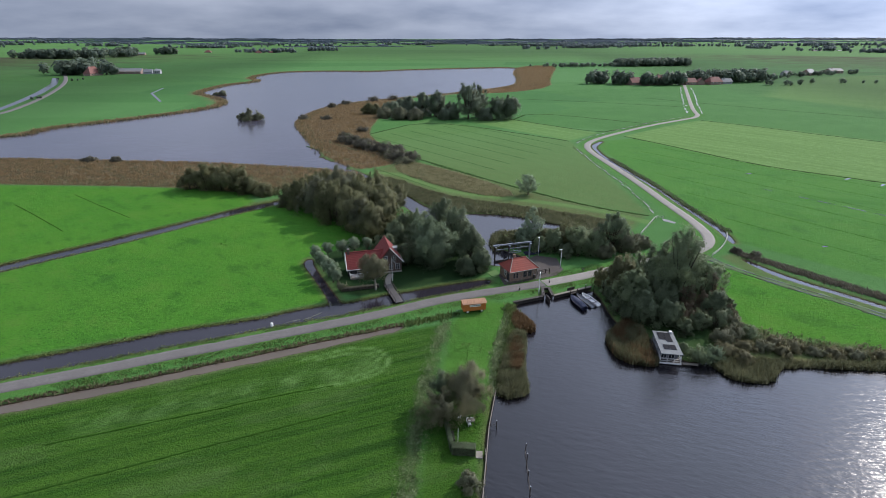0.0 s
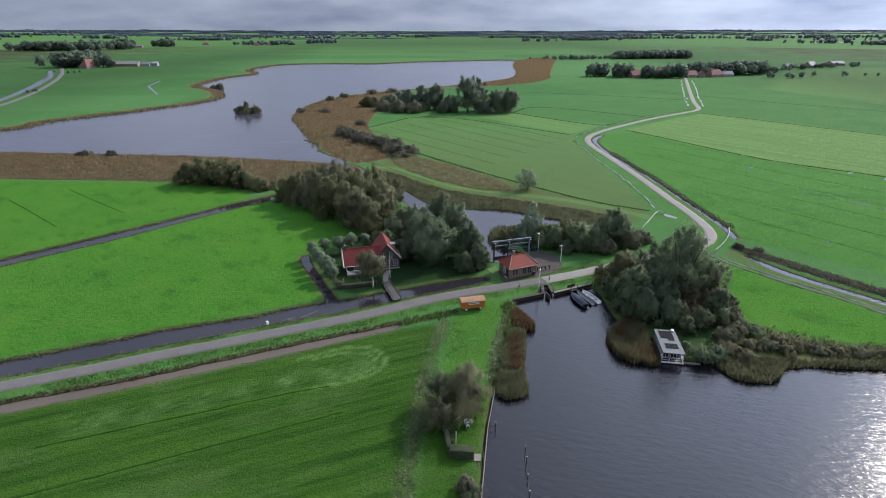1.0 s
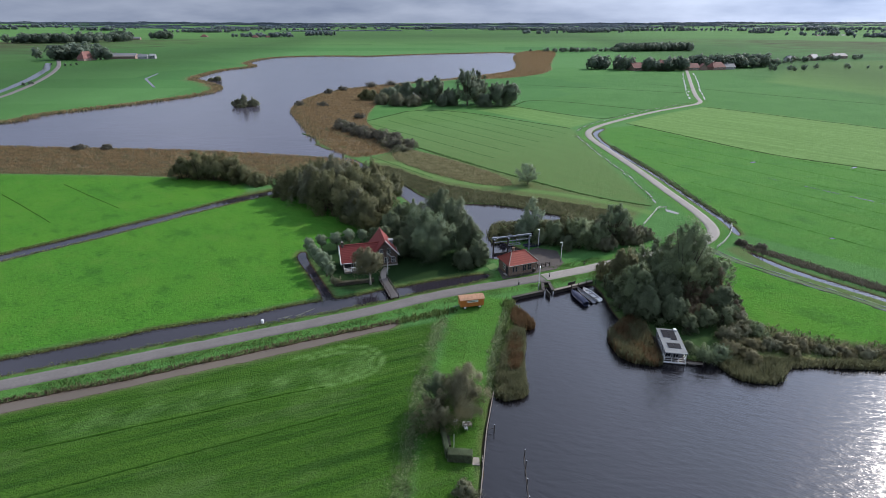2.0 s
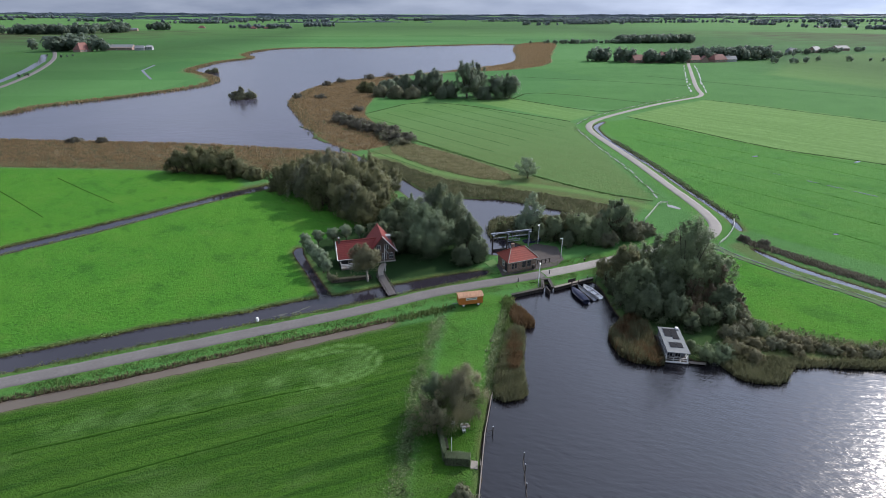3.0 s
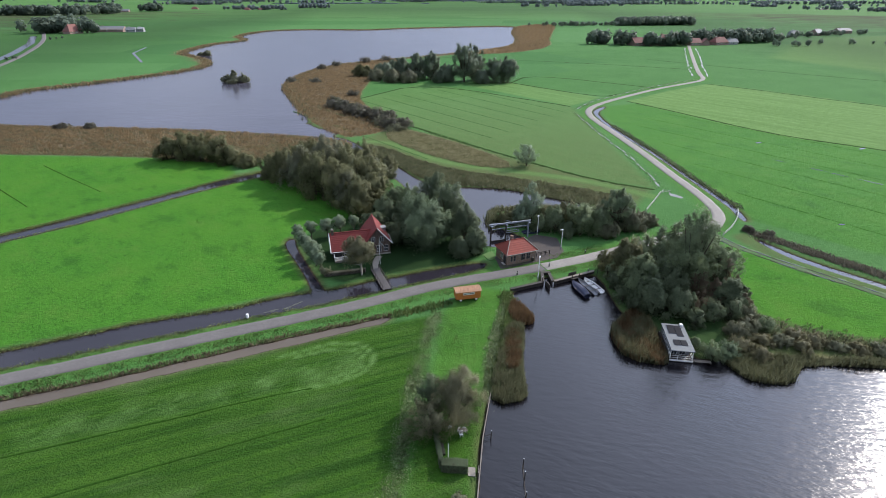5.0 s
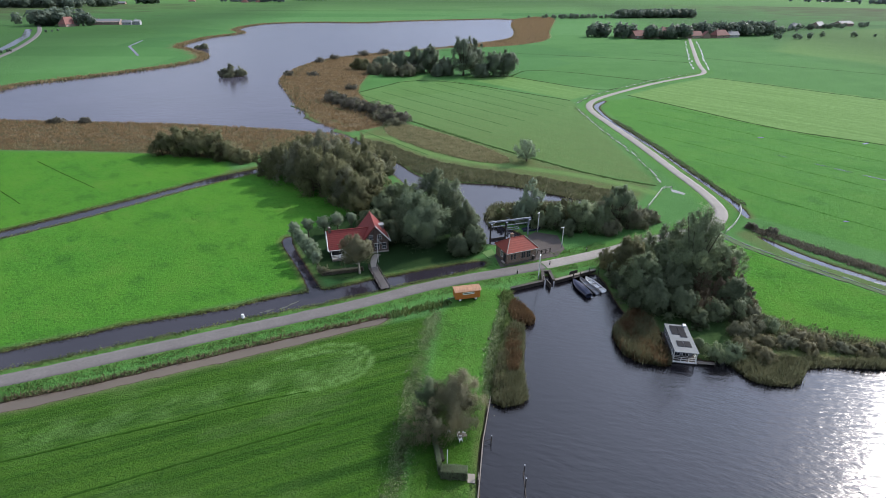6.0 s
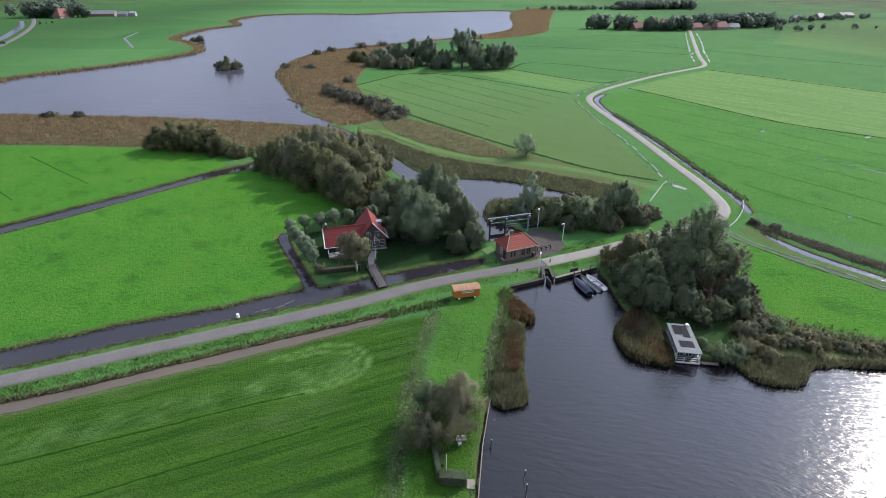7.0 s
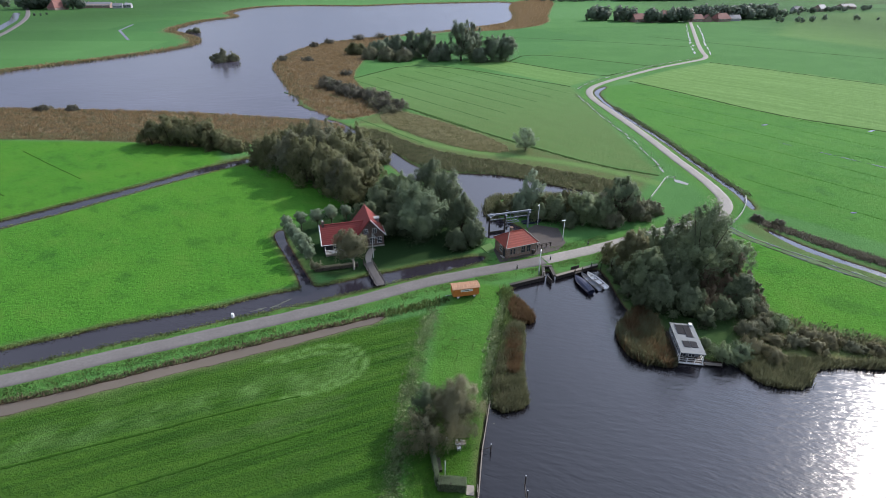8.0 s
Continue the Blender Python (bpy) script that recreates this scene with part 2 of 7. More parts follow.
L_GREEN = leafy("leaves_mid_green", (0.102, 0.133, 0.070), (0.199, 0.255, 0.136), (0.323, 0.387, 0.217), 0.45)
L_SILVER = leafy("leaves_silver_willow", (0.141, 0.194, 0.121), (0.248, 0.320, 0.206), (0.398, 0.470, 0.319), 0.45)
L_GREY = leafy("leaves_grey_brown_scrub", (0.098, 0.106, 0.064), (0.186, 0.196, 0.122), (0.285, 0.294, 0.188), 0.45)
L_FAR = leafy("leaves_far_wood", (0.085, 0.118, 0.084), (0.130, 0.172, 0.126), (0.185, 0.232, 0.172), 0.45)
L_SCRUB = leafy("leaves_dark_scrub", (0.081, 0.078, 0.059), (0.152, 0.146, 0.109), (0.233, 0.221, 0.164), 0.45)
R_BROWN = leafy("reed_brown", (0.215, 0.148, 0.08), (0.325, 0.234, 0.124), (0.43, 0.325, 0.18), 0.5)
R_GREEN = leafy("reed_olive", (0.095, 0.107, 0.054), (0.168, 0.179, 0.095), (0.254, 0.258, 0.146), 0.5)
R_OCHRE = leafy("marsh_ochre", (0.185, 0.178, 0.091), (0.306, 0.291, 0.155), (0.442, 0.413, 0.238), 0.5)
R_DEAD = leafy("withered_bank", (0.092, 0.069, 0.046), (0.173, 0.131, 0.084), (0.274, 0.215, 0.136), 0.5)
R_RED = leafy("reed_russet", (0.100, 0.065, 0.031), (0.172, 0.110, 0.055), (0.244, 0.165, 0.082), 0.5)
R_VERGE = leafy("verge_grass", (0.061, 0.115, 0.032), (0.135, 0.205, 0.062), (0.257, 0.304, 0.128), 0.5)
R_WEED = leafy("grey_green_weeds", (0.140, 0.198, 0.091), (0.280, 0.355, 0.181), (0.445, 0.511, 0.297), 0.5)
L_WILLOW = leafy("leaves_dull_willow", (0.113, 0.111, 0.070), (0.212, 0.205, 0.120), (0.326, 0.308, 0.183), 0.45)
R_BANK = leafy("bank_tussocks", (0.11, 0.15, 0.042), (0.21, 0.262, 0.08), (0.33, 0.365, 0.14), 0.5)
L_BROWN = leafy("leaves_thin_brown", (0.100, 0.077, 0.048), (0.174, 0.138, 0.090), (0.258, 0.210, 0.142), 0.45)
L_TAN = leafy("scrub_tan", (0.118, 0.115, 0.064), (0.198, 0.19, 0.108), (0.29, 0.276, 0.166), 0.45)
L_BLUEGREEN = leafy("leaves_grey_green_round", (0.081, 0.114, 0.065), (0.159, 0.215, 0.125), (0.269, 0.342, 0.211), 0.45)
# Peninsula crowns: a mid green with distance haze lifted into the colour.
L_MIDFAR = leafy("leaves_peninsula_hazed", (0.105, 0.135, 0.090), (0.190, 0.235, 0.155), (0.290, 0.345, 0.235), 0.45)
R_TUFT = leafy("meadow_tufts", (0.049, 0.150, 0.023), (0.073, 0.195, 0.031), (0.111, 0.247, 0.044), 0.5)


# ---- building blocks ----
def mesh_from(name, verts, faces, mat, smooth=False, normals=None):
    me = bpy.data.meshes.new(name)
    verts, faces = np.asarray(verts, np.float32), np.asarray(faces, np.int32)
    k = faces.shape[1]
    me.vertices.add(len(verts)); me.vertices.foreach_set("co", verts.ravel())
    me.loops.add(faces.size); me.loops.foreach_set("vertex_index", faces.ravel())
    me.polygons.add(len(faces)); me.polygons.foreach_set("loop_start", np.arange(0, faces.size, k, dtype=np.int32))
    me.update(calc_edges=True)
    me.polygons.foreach_set("use_smooth", np.full(len(faces), smooth or normals is not None))
    me.materials.append(mat)
    if normals is not None:
        me.normals_split_custom_set_from_vertices(np.asarray(normals, np.float32))
    return me


def part(name, bm, mat, parent=None, label=""):
    me = bpy.data.meshes.new(name)
    bmesh.ops.recalc_face_normals(bm, faces=bm.faces)
    bm.to_mesh(me)
    bm.free()
    me.materials.append(mat)
    ob = new(name, me)
    if parent is not None:
        ob.parent = parent
    return tagged(ob, label)


def thing(name, at, turn, label, category, group="", kind=""):
    ob = new(name)
    ob.empty_display_size = 0.3
    ob.matrix_basis = pose(*at, 0, 0, turn)
    return tagged(ob, label, category, group, kind)


def box(bm, x0, y0, z0, x1, y1, z1, bevel=0.0):
    r = bmesh.ops.create_cube(bm, size=1.0)
    for v in r["verts"]:
        v.co = Vector(((x0 + x1) / 2 + v.co.x * (x1 - x0), (y0 + y1) / 2 + v.co.y * (y1 - y0), (z0 + z1) / 2 + v.co.z * (z1 - z0)))
    if bevel:
        bmesh.ops.bevel(bm, geom=list({e for v in r["verts"] for e in v.link_edges}), offset=bevel, segments=1, affect="EDGES")
    return bm


def boxes(*rows, bevel=0.0):
    bm = bmesh.new()
    for r in rows:
        box(bm, *r, bevel=bevel)
    return bm


def prism(points, axis_from, axis_to, axis="x"):
    """A solid with the outline given, drawn out along one axis."""
    bm = bmesh.new()
    def at(a, p):
        return (a, p[0], p[1]) if axis == "x" else ((p[0], a, p[1]) if axis == "y" else (p[0], p[1], a))
    r0 = [bm.verts.new(at(axis_from, p)) for p in points]
    r1 = [bm.verts.new(at(axis_to, p)) for p in points]
    n = len(points)
    bm.faces.new(r0), bm.faces.new(r1[::-1])
    for i in range(n):
        bm.faces.new((r0[i], r1[i], r1[(i + 1) % n], r0[(i + 1) % n]))
    return bm


def beam(bm, a, b, r0, r1=None, sides=8):
    """A round, tapered bar from a to b."""
    r1 = r0 if r1 is None else r1
    a, b = Vector(a), Vector(b)
    q = (b - a).to_track_quat("Z", "Y")
    rings = []
    for p, r in ((a, r0), (b, r1)):
        rings.append([bm.verts.new(p + q @ Vector((r * math.cos(2 * math.pi * i / sides), r * math.sin(2 * math.pi * i / sides), 0))) for i in range(sides)])
    for i in range(sides):
        bm.faces.new((rings[0][i], rings[0][(i + 1) % sides], rings[1][(i + 1) % sides], rings[1][i]))
    bm.faces.new(rings[0][::-1]), bm.faces.new(rings[1])
    return bm


def bars(rows, sides=8):
    bm = bmesh.new()
    for r in rows:
        beam(bm, *r, sides=sides)
    return bm


def chaikin(pts, times=2, closed=True):
    p = np.asarray(pts, float)
    for _ in range(times):
        q = np.roll(p, -1, 0) if closed else p[1:]
        a = p if closed else p[:-1]
        new_p = np.empty((len(a) * 2, 2))
        new_p[0::2], new_p[1::2] = 0.75 * a + 0.25 * q, 0.25 * a + 0.75 * q
        p = new_p if closed else np.vstack([p[:1], new_p, p[-1:]])
    return p


def inside(px, py, poly):
    res = np.zeros(px.shape, bool)
    x0, y0 = poly[:, 0], poly[:, 1]
    x1, y1 = np.roll(x0, -1), np.roll(y0, -1)
    for a, b, c, d in zip(x0, y0, x1, y1):
        if b != d:
            cross = ((b > py) != (d > py)) & (px < (c - a) * (py - b) / (d - b) + a)
            res ^= cross
    return res


def seg_distance(px, py, line, closed):
    best = np.full(px.shape, 1e9)
    q = np.vstack([line, line[:1]]) if closed else line
    for (a, b), (c, d) in zip(q[:-1], q[1:]):
        ux, uy = c - a, d - b
        k = np.clip(((px - a) * ux + (py - b) * uy) / (ux * ux + uy * uy + 1e-12), 0, 1)
        best = np.minimum(best, (px - a - k * ux) ** 2 + (py - b - k * uy) ** 2)
    return np.sqrt(best)


def field_distance(X, Y, line, margin, closed=True):
    """Distance to an outline over a grid (minus inside it), worked out only near it."""
    line = np.asarray(line, float)
    d = np.full(X.shape, margin)
    lo, hi = line.min(0) - margin, line.max(0) + margin
    sel = (X >= lo[0]) & (X <= hi[0]) & (Y >= lo[1]) & (Y <= hi[1])
    if sel.any():
        px, py = X[sel], Y[sel]
        e = seg_distance(px, py, line, closed)
        if closed:
            e = np.where(inside(px, py, line), -e, e)
        d[sel] = np.minimum(e, margin)
    return d


def ripple(X, Y, size, seed, octaves=3):
    """A smooth random field of about -1 to 1."""
    rng = np.random.default_rng(seed)
    out = np.zeros_like(X)
    amp = 1.0
    for o in range(octaves):
        for _ in range(5):
            a, ph = rng.uniform(0, 2 * math.pi), rng.uniform(0, 2 * math.pi)
            k = 2 * math.pi / (size * rng.uniform(0.7, 1.4))
            out += amp * np.sin(k * (X * math.cos(a) + Y * math.sin(a)) + ph) / 4
        amp, size = amp * 0.5, size * 0.45
    return out


# ---- the plan ----
WATER_Z = -0.3
LAKE = chaikin([(-470, 180), (-420, 330), (-301, 292), (-277, 325), (-264, 331), (-268, 357), (-248, 382), (-228, 413), (-211, 442), (-200, 480), (-214, 524),
                (-248, 565), (-271, 588), (-277, 639), (-280, 701), (-252, 756), (-296, 818), (-294, 921), (-265, 966), (-192, 982), (-129, 966), (-73, 1016),
                (11, 1053), (151, 1112), (113, 923), (109, 820), (90, 694), (61, 648), (32, 614), (-27, 560), (-76, 519), (-98, 488), (-109, 450), (-110, 396),
                (-105, 372), (-93, 342), (-80, 310), (-68, 279), (-62, 263), (-46, 247), (-48, 238), (-72, 245), (-94, 250), (-124, 256), (-182, 260), (-228, 265), (-275, 253)])
CHANNEL = chaikin([(-52, 244), (-42, 240), (-30, 220.5), (-17, 201), (-7.5, 182), (2.6, 176.6), (11.5, 176.6), (22, 174.5), (31.6, 168), (42, 162.4), (46, 159.4),
                   (42.4, 156.5), (29.7, 157.3), (15, 156.5), (13.5, 153), (14.5, 144), (20, 139.5), (21.4, 135.6), (17.5, 132.6), (11, 132), (8.9, 139), (6.3, 157.3), (0.7, 168.3),
                   (-9.7, 171.6), (-16, 186), (-22.7, 195), (-33, 211.6)])
CANAL = chaikin([(-160, 54), (-74.7, 90.7), (-71.1, 92.4), (-67.2, 93.9), (-63.4, 95.8), (-59.4, 97.8), (-54.1, 99.5), (-45.8, 102.1), (-41, 103.8), (-36.6, 106.5), (-29, 109.5), (-22.8, 111), (-15.9, 114.6), (-11.3, 116),
                 (-1.5, 120.3), (10, 123.8), (10.9, 122.2), (6.9, 118.8), (-8.8, 112.5), (-13.4, 110), (-19.9, 107.4), (-24.9, 104.8), (-30.1, 103.3), (-32.8, 101.7), (-37.7, 100.3), (-43.9, 97.5), (-48.2, 95.5), (-51.6, 94.3),
                 (-56.5, 92.4), (-60.3, 90.7), (-64.1, 89.1), (-67.7, 87.4), (-71.3, 86.1), (-160, 47)])
MOAT = chaikin([(-39.9, 132.9), (-39.9, 136.3), (-38.2, 136.4), (-37.6, 132.9), (-32.5, 123.1), (-27.3, 113.5), (-24.4, 108.8), (-27, 107.8), (-29.6, 114.6), (-34.2, 123.1)])
DITCH_WEST = chaikin([(-230, 20), (-130.2, 123.4), (-112.1, 141.6), (-103.6, 150.8), (-93.9, 160.7), (-83.2, 173), (-77.6, 180.7), (-70.7, 186.7), (-59.9, 194.9), (-52, 198),
                      (-51, 194), (-58.9, 191.3), (-68.9, 181.7), (-81.2, 168.7), (-91.6, 156.6), (-100.6, 146), (-109.5, 138), (-127, 119.8), (-227, 17)])
DITCH_SOUTH = chaikin([(-160, 44), (-65.5, 78.3), (-58.6, 80.5), (-51.6, 83.5), (-44.2, 86.7), (-36.2, 90.1), (-27.6, 93.8), (-18.2, 97.4), (-13.3, 99.4), (-10, 100.7),
                       (-10.4, 99.4), (-13.1, 97.7), (-17.9, 95.7), (-27, 91.5), (-35.4, 87.9), (-43.3, 84.7), (-50.7, 81.7), (-57.5, 78.8), (-64, 76.1), (-160, 41)])
HARBOUR = chaikin([(-14, -250), (-2, 20), (3.8, 54.3), (4.8, 62.4), (5.8, 69.4), (7.1, 75.9), (8.6, 82), (10.5, 90), (12.6, 97), (14.2, 101), (14.3, 105), (14.9, 110.3), (21.2, 113.1), (22.6, 116.3),
                   (24.2, 116.4), (24.9, 113.6), (34.5, 118.2), (35.4, 114), (35.6, 106.9), (35.9, 102.1), (36.8, 97.6), (41, 95.1), (43, 93.5), (43.7, 87.5), (48.7, 86.8), (54, 88),
                   (61.6, 86.5), (73.2, 85.3), (100, 84.5), (220, 95), (420, 60), (420, -250)], 1)
DITCH_EAST = chaikin([(81.5, 137), (82.8, 137), (85.3, 130), (89.4, 123.4), (94.2, 117.8), (100.2, 110.4), (108, 100), (149.4, 56), (148, 54), (106.6, 99), (99, 109), (92.5, 116.6), (87.6, 122.4), (84, 127.4)])
ROADSIDE = chaikin([(86.5, 148), (88.5, 160), (87.5, 173), (86.6, 192), (86, 216), (83.5, 244), (81.8, 268), (82, 284), (84, 298), (93, 312), (91.5, 313.5), (81.5, 300), (80.3, 285), (80.2, 268), (81.8, 243), (84.6, 215), (85.4, 191), (86, 173), (86.6, 160), (85, 149)])
WATERS = [LAKE, CHANNEL, CANAL, MOAT, DITCH_WEST, DITCH_SOUTH, HARBOUR, DITCH_EAST, ROADSIDE]
ROAD_LINE = chaikin([(-230, 12), (-84.4, 76.8), (-68.9, 83), (-61.9, 85.8), (-54.6, 89.1), (-46.6, 92.2), (-38.1, 95.8), (-29, 99.5), (-19.2, 103.7), (-14.1, 106.1), (-8.7, 108.9), (-1.4, 112.5), (10.2, 116.6), (21.8, 120.3), (35.8, 125.9),
                     (51.8, 133.6), (62.1, 138.3), (69.8, 141.3), (76.1, 146), (80, 152), (81.6, 160), (82, 171.3), (81.2, 190.6), (80.9, 215), (79.4, 244.1), (78, 266), (77, 284), (79, 299), (85, 312),
                     (99, 329), (120, 350), (145, 374), (172, 395), (196, 414), (207, 452), (247, 553), (296, 676), (310, 712)], 2, False)
TRACK_LINE = chaikin([(70, 143), (73, 137), (74.5, 132), (78.5, 126.2), (84.6, 119.4), (91.9, 110.6), (96.2, 105), (104.7, 95.6), (145, 50)], 2, False)
FARM_ROAD = chaikin([(-345, 330), (-354, 423), (-392, 511), (-432, 590), (-491, 696), (-566, 813), (-929, 1322)], 2, False)
REED_BELT = chaikin([(-420, 222), (-263, 218), (-188, 214.7), (-139, 212.3), (-112, 210), (-98, 207), (-84, 203), (-66, 207), (-52, 214), (-36, 226), (-43, 239), (-72, 246), (-94, 251), (-124, 257), (-182, 261), (-228, 266), (-275, 254), (-420, 240)], 1)
REED_PENINSULA = chaikin([(-106, 372), (-111, 396), (-110, 450), (-99, 488), (-76, 518), (-40, 548), (-38, 470), (-52, 420), (-52, 341), (-40, 305), (-28, 280), (-20, 258), (-40, 240), (-47, 247), (-61, 265), (-70, 285), (-93, 340)], 1)
REED_TIP = chaikin([(140, 1092), (205, 1172), (226, 1127), (150, 800), (128, 665), (72, 600), (30, 586), (0, 585), (32, 614), (61, 648), (90, 694), (109, 820), (113, 923)], 1)
ROUGH = chaikin([(-27, 244), (-20, 259), (2, 238), (18.3, 216.6), (27, 200), (18.8, 196), (1.5, 207.7), (-13, 223)], 1)
BANK_NORTH = chaikin([(-34, 230), (-22, 224), (-10, 207), (6, 194), (24, 186), (44, 176), (58, 167), (52, 158), (46, 160), (31, 169), (20, 176), (3, 178), (-7, 184), (-17, 202), (-30, 221)], 1)
REED_EAST = chaikin([(32, 96), (31.6, 92.3), (32.6, 87.4), (38.4, 85.6), (39.6, 87.2), (39.6, 93.0), (40.4, 98.7), (38.0, 102), (35.6, 100.5)], 1)
REED_EAST_2 = chaikin([(49, 86.6), (50.6, 82.2), (53.6, 81), (57.8, 80.9), (60.4, 84.1), (63.2, 86), (75, 85), (98, 84.2), (98, 86.4), (75, 86.8), (60, 88), (50, 88)], 1)
REED_WEST = chaikin([(8.1, 76), (13.5, 77.2), (13.4, 80.8), (13.7, 85.9), (15.1, 93.2), (15.5, 97.3), (13.3, 97.6), (11.7, 94.8), (9.9, 87.3), (8.2, 81)], 1)
REED_WEST_2 = chaikin([(13.1, 99.9), (14.9, 98), (17.6, 98), (17.8, 100.8), (16.4, 104.6), (14.4, 106.5)], 1)
MOWN_PATH = chaikin([(-46, 236), (-39, 233), (-24, 235), (-12.8, 219.2), (-0.8, 205.2), (12.4, 198.1), (33.2, 190.8), (52.1, 181.9), (66, 168)], 2, False)
FIELD_MID = np.array([(-50, 334), (-13, 396), (73, 312), (70, 176), (52, 186), (31.4, 208), (1.9, 242), (-28, 282)], float)
FIELD_MID_2 = np.array([(16, 388), (46, 402), (97, 341), (73, 314)], float)
FIELD_NEAR = np.array([(-160, 40), (-65, 76), (-45, 83.5), (-24, 93), (-9, 98.5), (-1, 101), (-3.2, 79.6), (-4.6, 62), (-8, 30), (-14, -60), (-160, -60)], float)
LUSH = [np.array([(-260, 40), (-127, 119), (-92, 156), (-69, 182), (-58, 190), (-50, 181), (-24, 152), (-40, 137), (-27, 112), (-49, 102), (-75, 92), (-160, 56)], float),
        np.array([(-420, 218), (-420, 60), (-230, 22), (-131, 124), (-104, 152), (-72, 188), (-80, 203), (-112, 209), (-188, 213)], float),
        np.array([(58, 114), (57, 106), (66, 98), (78, 93), (98, 90), (150, 80), (150, 52), (104, 95), (84, 118.5), (74, 131), (68, 140), (62, 132)], float),
        np.array([(86, 150), (105, 130), (150, 90), (230, 100), (240, 180), (165, 243), (114, 322), (92, 312), (84, 290), (86, 240)], float)]
FIELD_PALE_EAST = np.array([(110, 329), (126, 299), (141, 268), (154, 245), (178, 225), (215, 190), (300, 262), (250, 319), (211, 370), (188, 395), (150, 366)], float)
GARDEN = chaikin([(-38, 138), (-32, 125), (-25, 112.5), (-11, 117.5), (8, 124.8), (12, 130), (8, 140), (2, 165), (-14, 172), (-24, 152)], 1)
LANE_STRIP = np.array([(-0.7, 102), (-1.9, 94.6), (-3.3, 84.7), (-4.3, 76), (-5.2, 69), (-7, 30)], float)
# Far eastern land, its grass made paler for a sunlit patch and haze.
FAR_EAST_LIT = np.array([(330, 560), (430, 700), (560, 830), (900, 950), (2400, 1500), (2400, 300), (420, 300)], float)


# ---- ground: one sheet out to the horizon ----
def graded(lo_core, hi_core, step, grow, lo, hi):
    core = list(np.arange(lo_core, hi_core + step / 2, step))
    up, s = [], step
    while core[-1] + (sum(up) if up else 0) < hi:
        s *= 1 + grow
        up.append(s)
    right = np.cumsum(up) + core[-1]
    dn, s = [], step
    while core[0] - (sum(dn) if dn else 0) > lo:
        s *= 1 + grow
        dn.append(s)
    left = core[0] - np.cumsum(dn)
    return np.concatenate([left[::-1], core, right])


gx = graded(-72, 106, 0.95, 0.05, -6500, 6500)
gy = graded(44, 150, 0.95, 0.0092, -400, 4900)
gy = np.concatenate([np.linspace(-400, 36, 45), gy[gy > 37]])
X, Y = np.meshgrid(gx, gy)
CELL = np.maximum(np.gradient(gx)[None, :] * 0.6, np.gradient(gy)[:, None] * 0.6) + 0 * X
wobble = 0.35 * ripple(X, Y, 7.0, 3) + 0.25 * ripple(X, Y, 2.4, 4, 1)
D = np.full(X.shape, 12.0)
for i, w in enumerate(WATERS):
    big = w is LAKE
    amp = 3.0 * np.clip(ripple(X, Y, 22.0, 8), -1, 1) if big else (-0.1 if w is MOAT else wobble * (0.45 if len(w) > 60 else 0.25))
    D = np.minimum(D, field_distance(X, Y, w, 12.0) + amp)
D = np.minimum(D, 12.0)
slope = 0.55 / np.maximum(1.0, CELL / 0.5)
Z = np.clip(WATER_Z + slope * D, -1.3, 0.0)
d_road = field_distance(X, Y, ROAD_LINE, 14.0, False)
Z += np.where(D > 1.5, 0.05 * ripple(X, Y, 9.0, 6) + 0.03 * ripple(X, Y, 2.5, 7, 1), 0.0) * np.clip((d_road - 2.4) / 3, 0, 1)
R = np.hypot(X, Y)
Z += np.where(R > 2000, 36.0 * (np.clip(R - 2000, 0, 2700) / 2700.0) ** 2, 0.0)


def soft(poly, width=2.0, closed=True, jag=0.6):
    d = field_distance(X, Y, poly, width * 3, closed) + wobble * jag
    return np.clip(0.5 - d / width, 0, 1)


reed_m = np.maximum.reduce([soft(p, 3.0) for p in (REED_BELT, REED_PENINSULA, REED_TIP, REED_EAST, REED_EAST_2, REED_WEST, REED_WEST_2)])
far_shore = np.clip(1.5 - (field_distance(X, Y, LAKE, 40.0) - 5.0 * np.clip(ripple(X, Y, 60.0, 19), 0, 1.2)) / 7.0, 0, 1) * (Y > 280)
reed_m = np.maximum(reed_m, far_shore)
MARSH = np.array([(-34, 240), (-20, 262), (2, 242), (20, 219), (32, 205), (52, 186), (68, 174), (58, 160), (44, 158), (31, 168), (20, 176), (3, 178), (-9, 186), (-32, 222)], float)
EAST_SHORE = np.array([(37, 120), (50, 127), (64, 122), (61, 105), (66, 98), (78, 93), (98, 90), (98, 84), (44, 86), (37, 98)], float)
rough_m = np.maximum.reduce([soft(p, 3.0) for p in (ROUGH, BANK_NORTH, EAST_SHORE, MARSH)] + [np.clip(1.6 - D / 1.0, 0, 1) * 0.8, np.clip(1.4 - np.abs(d_road - 2.2) / 0.7, 0, 1) * 0.25])
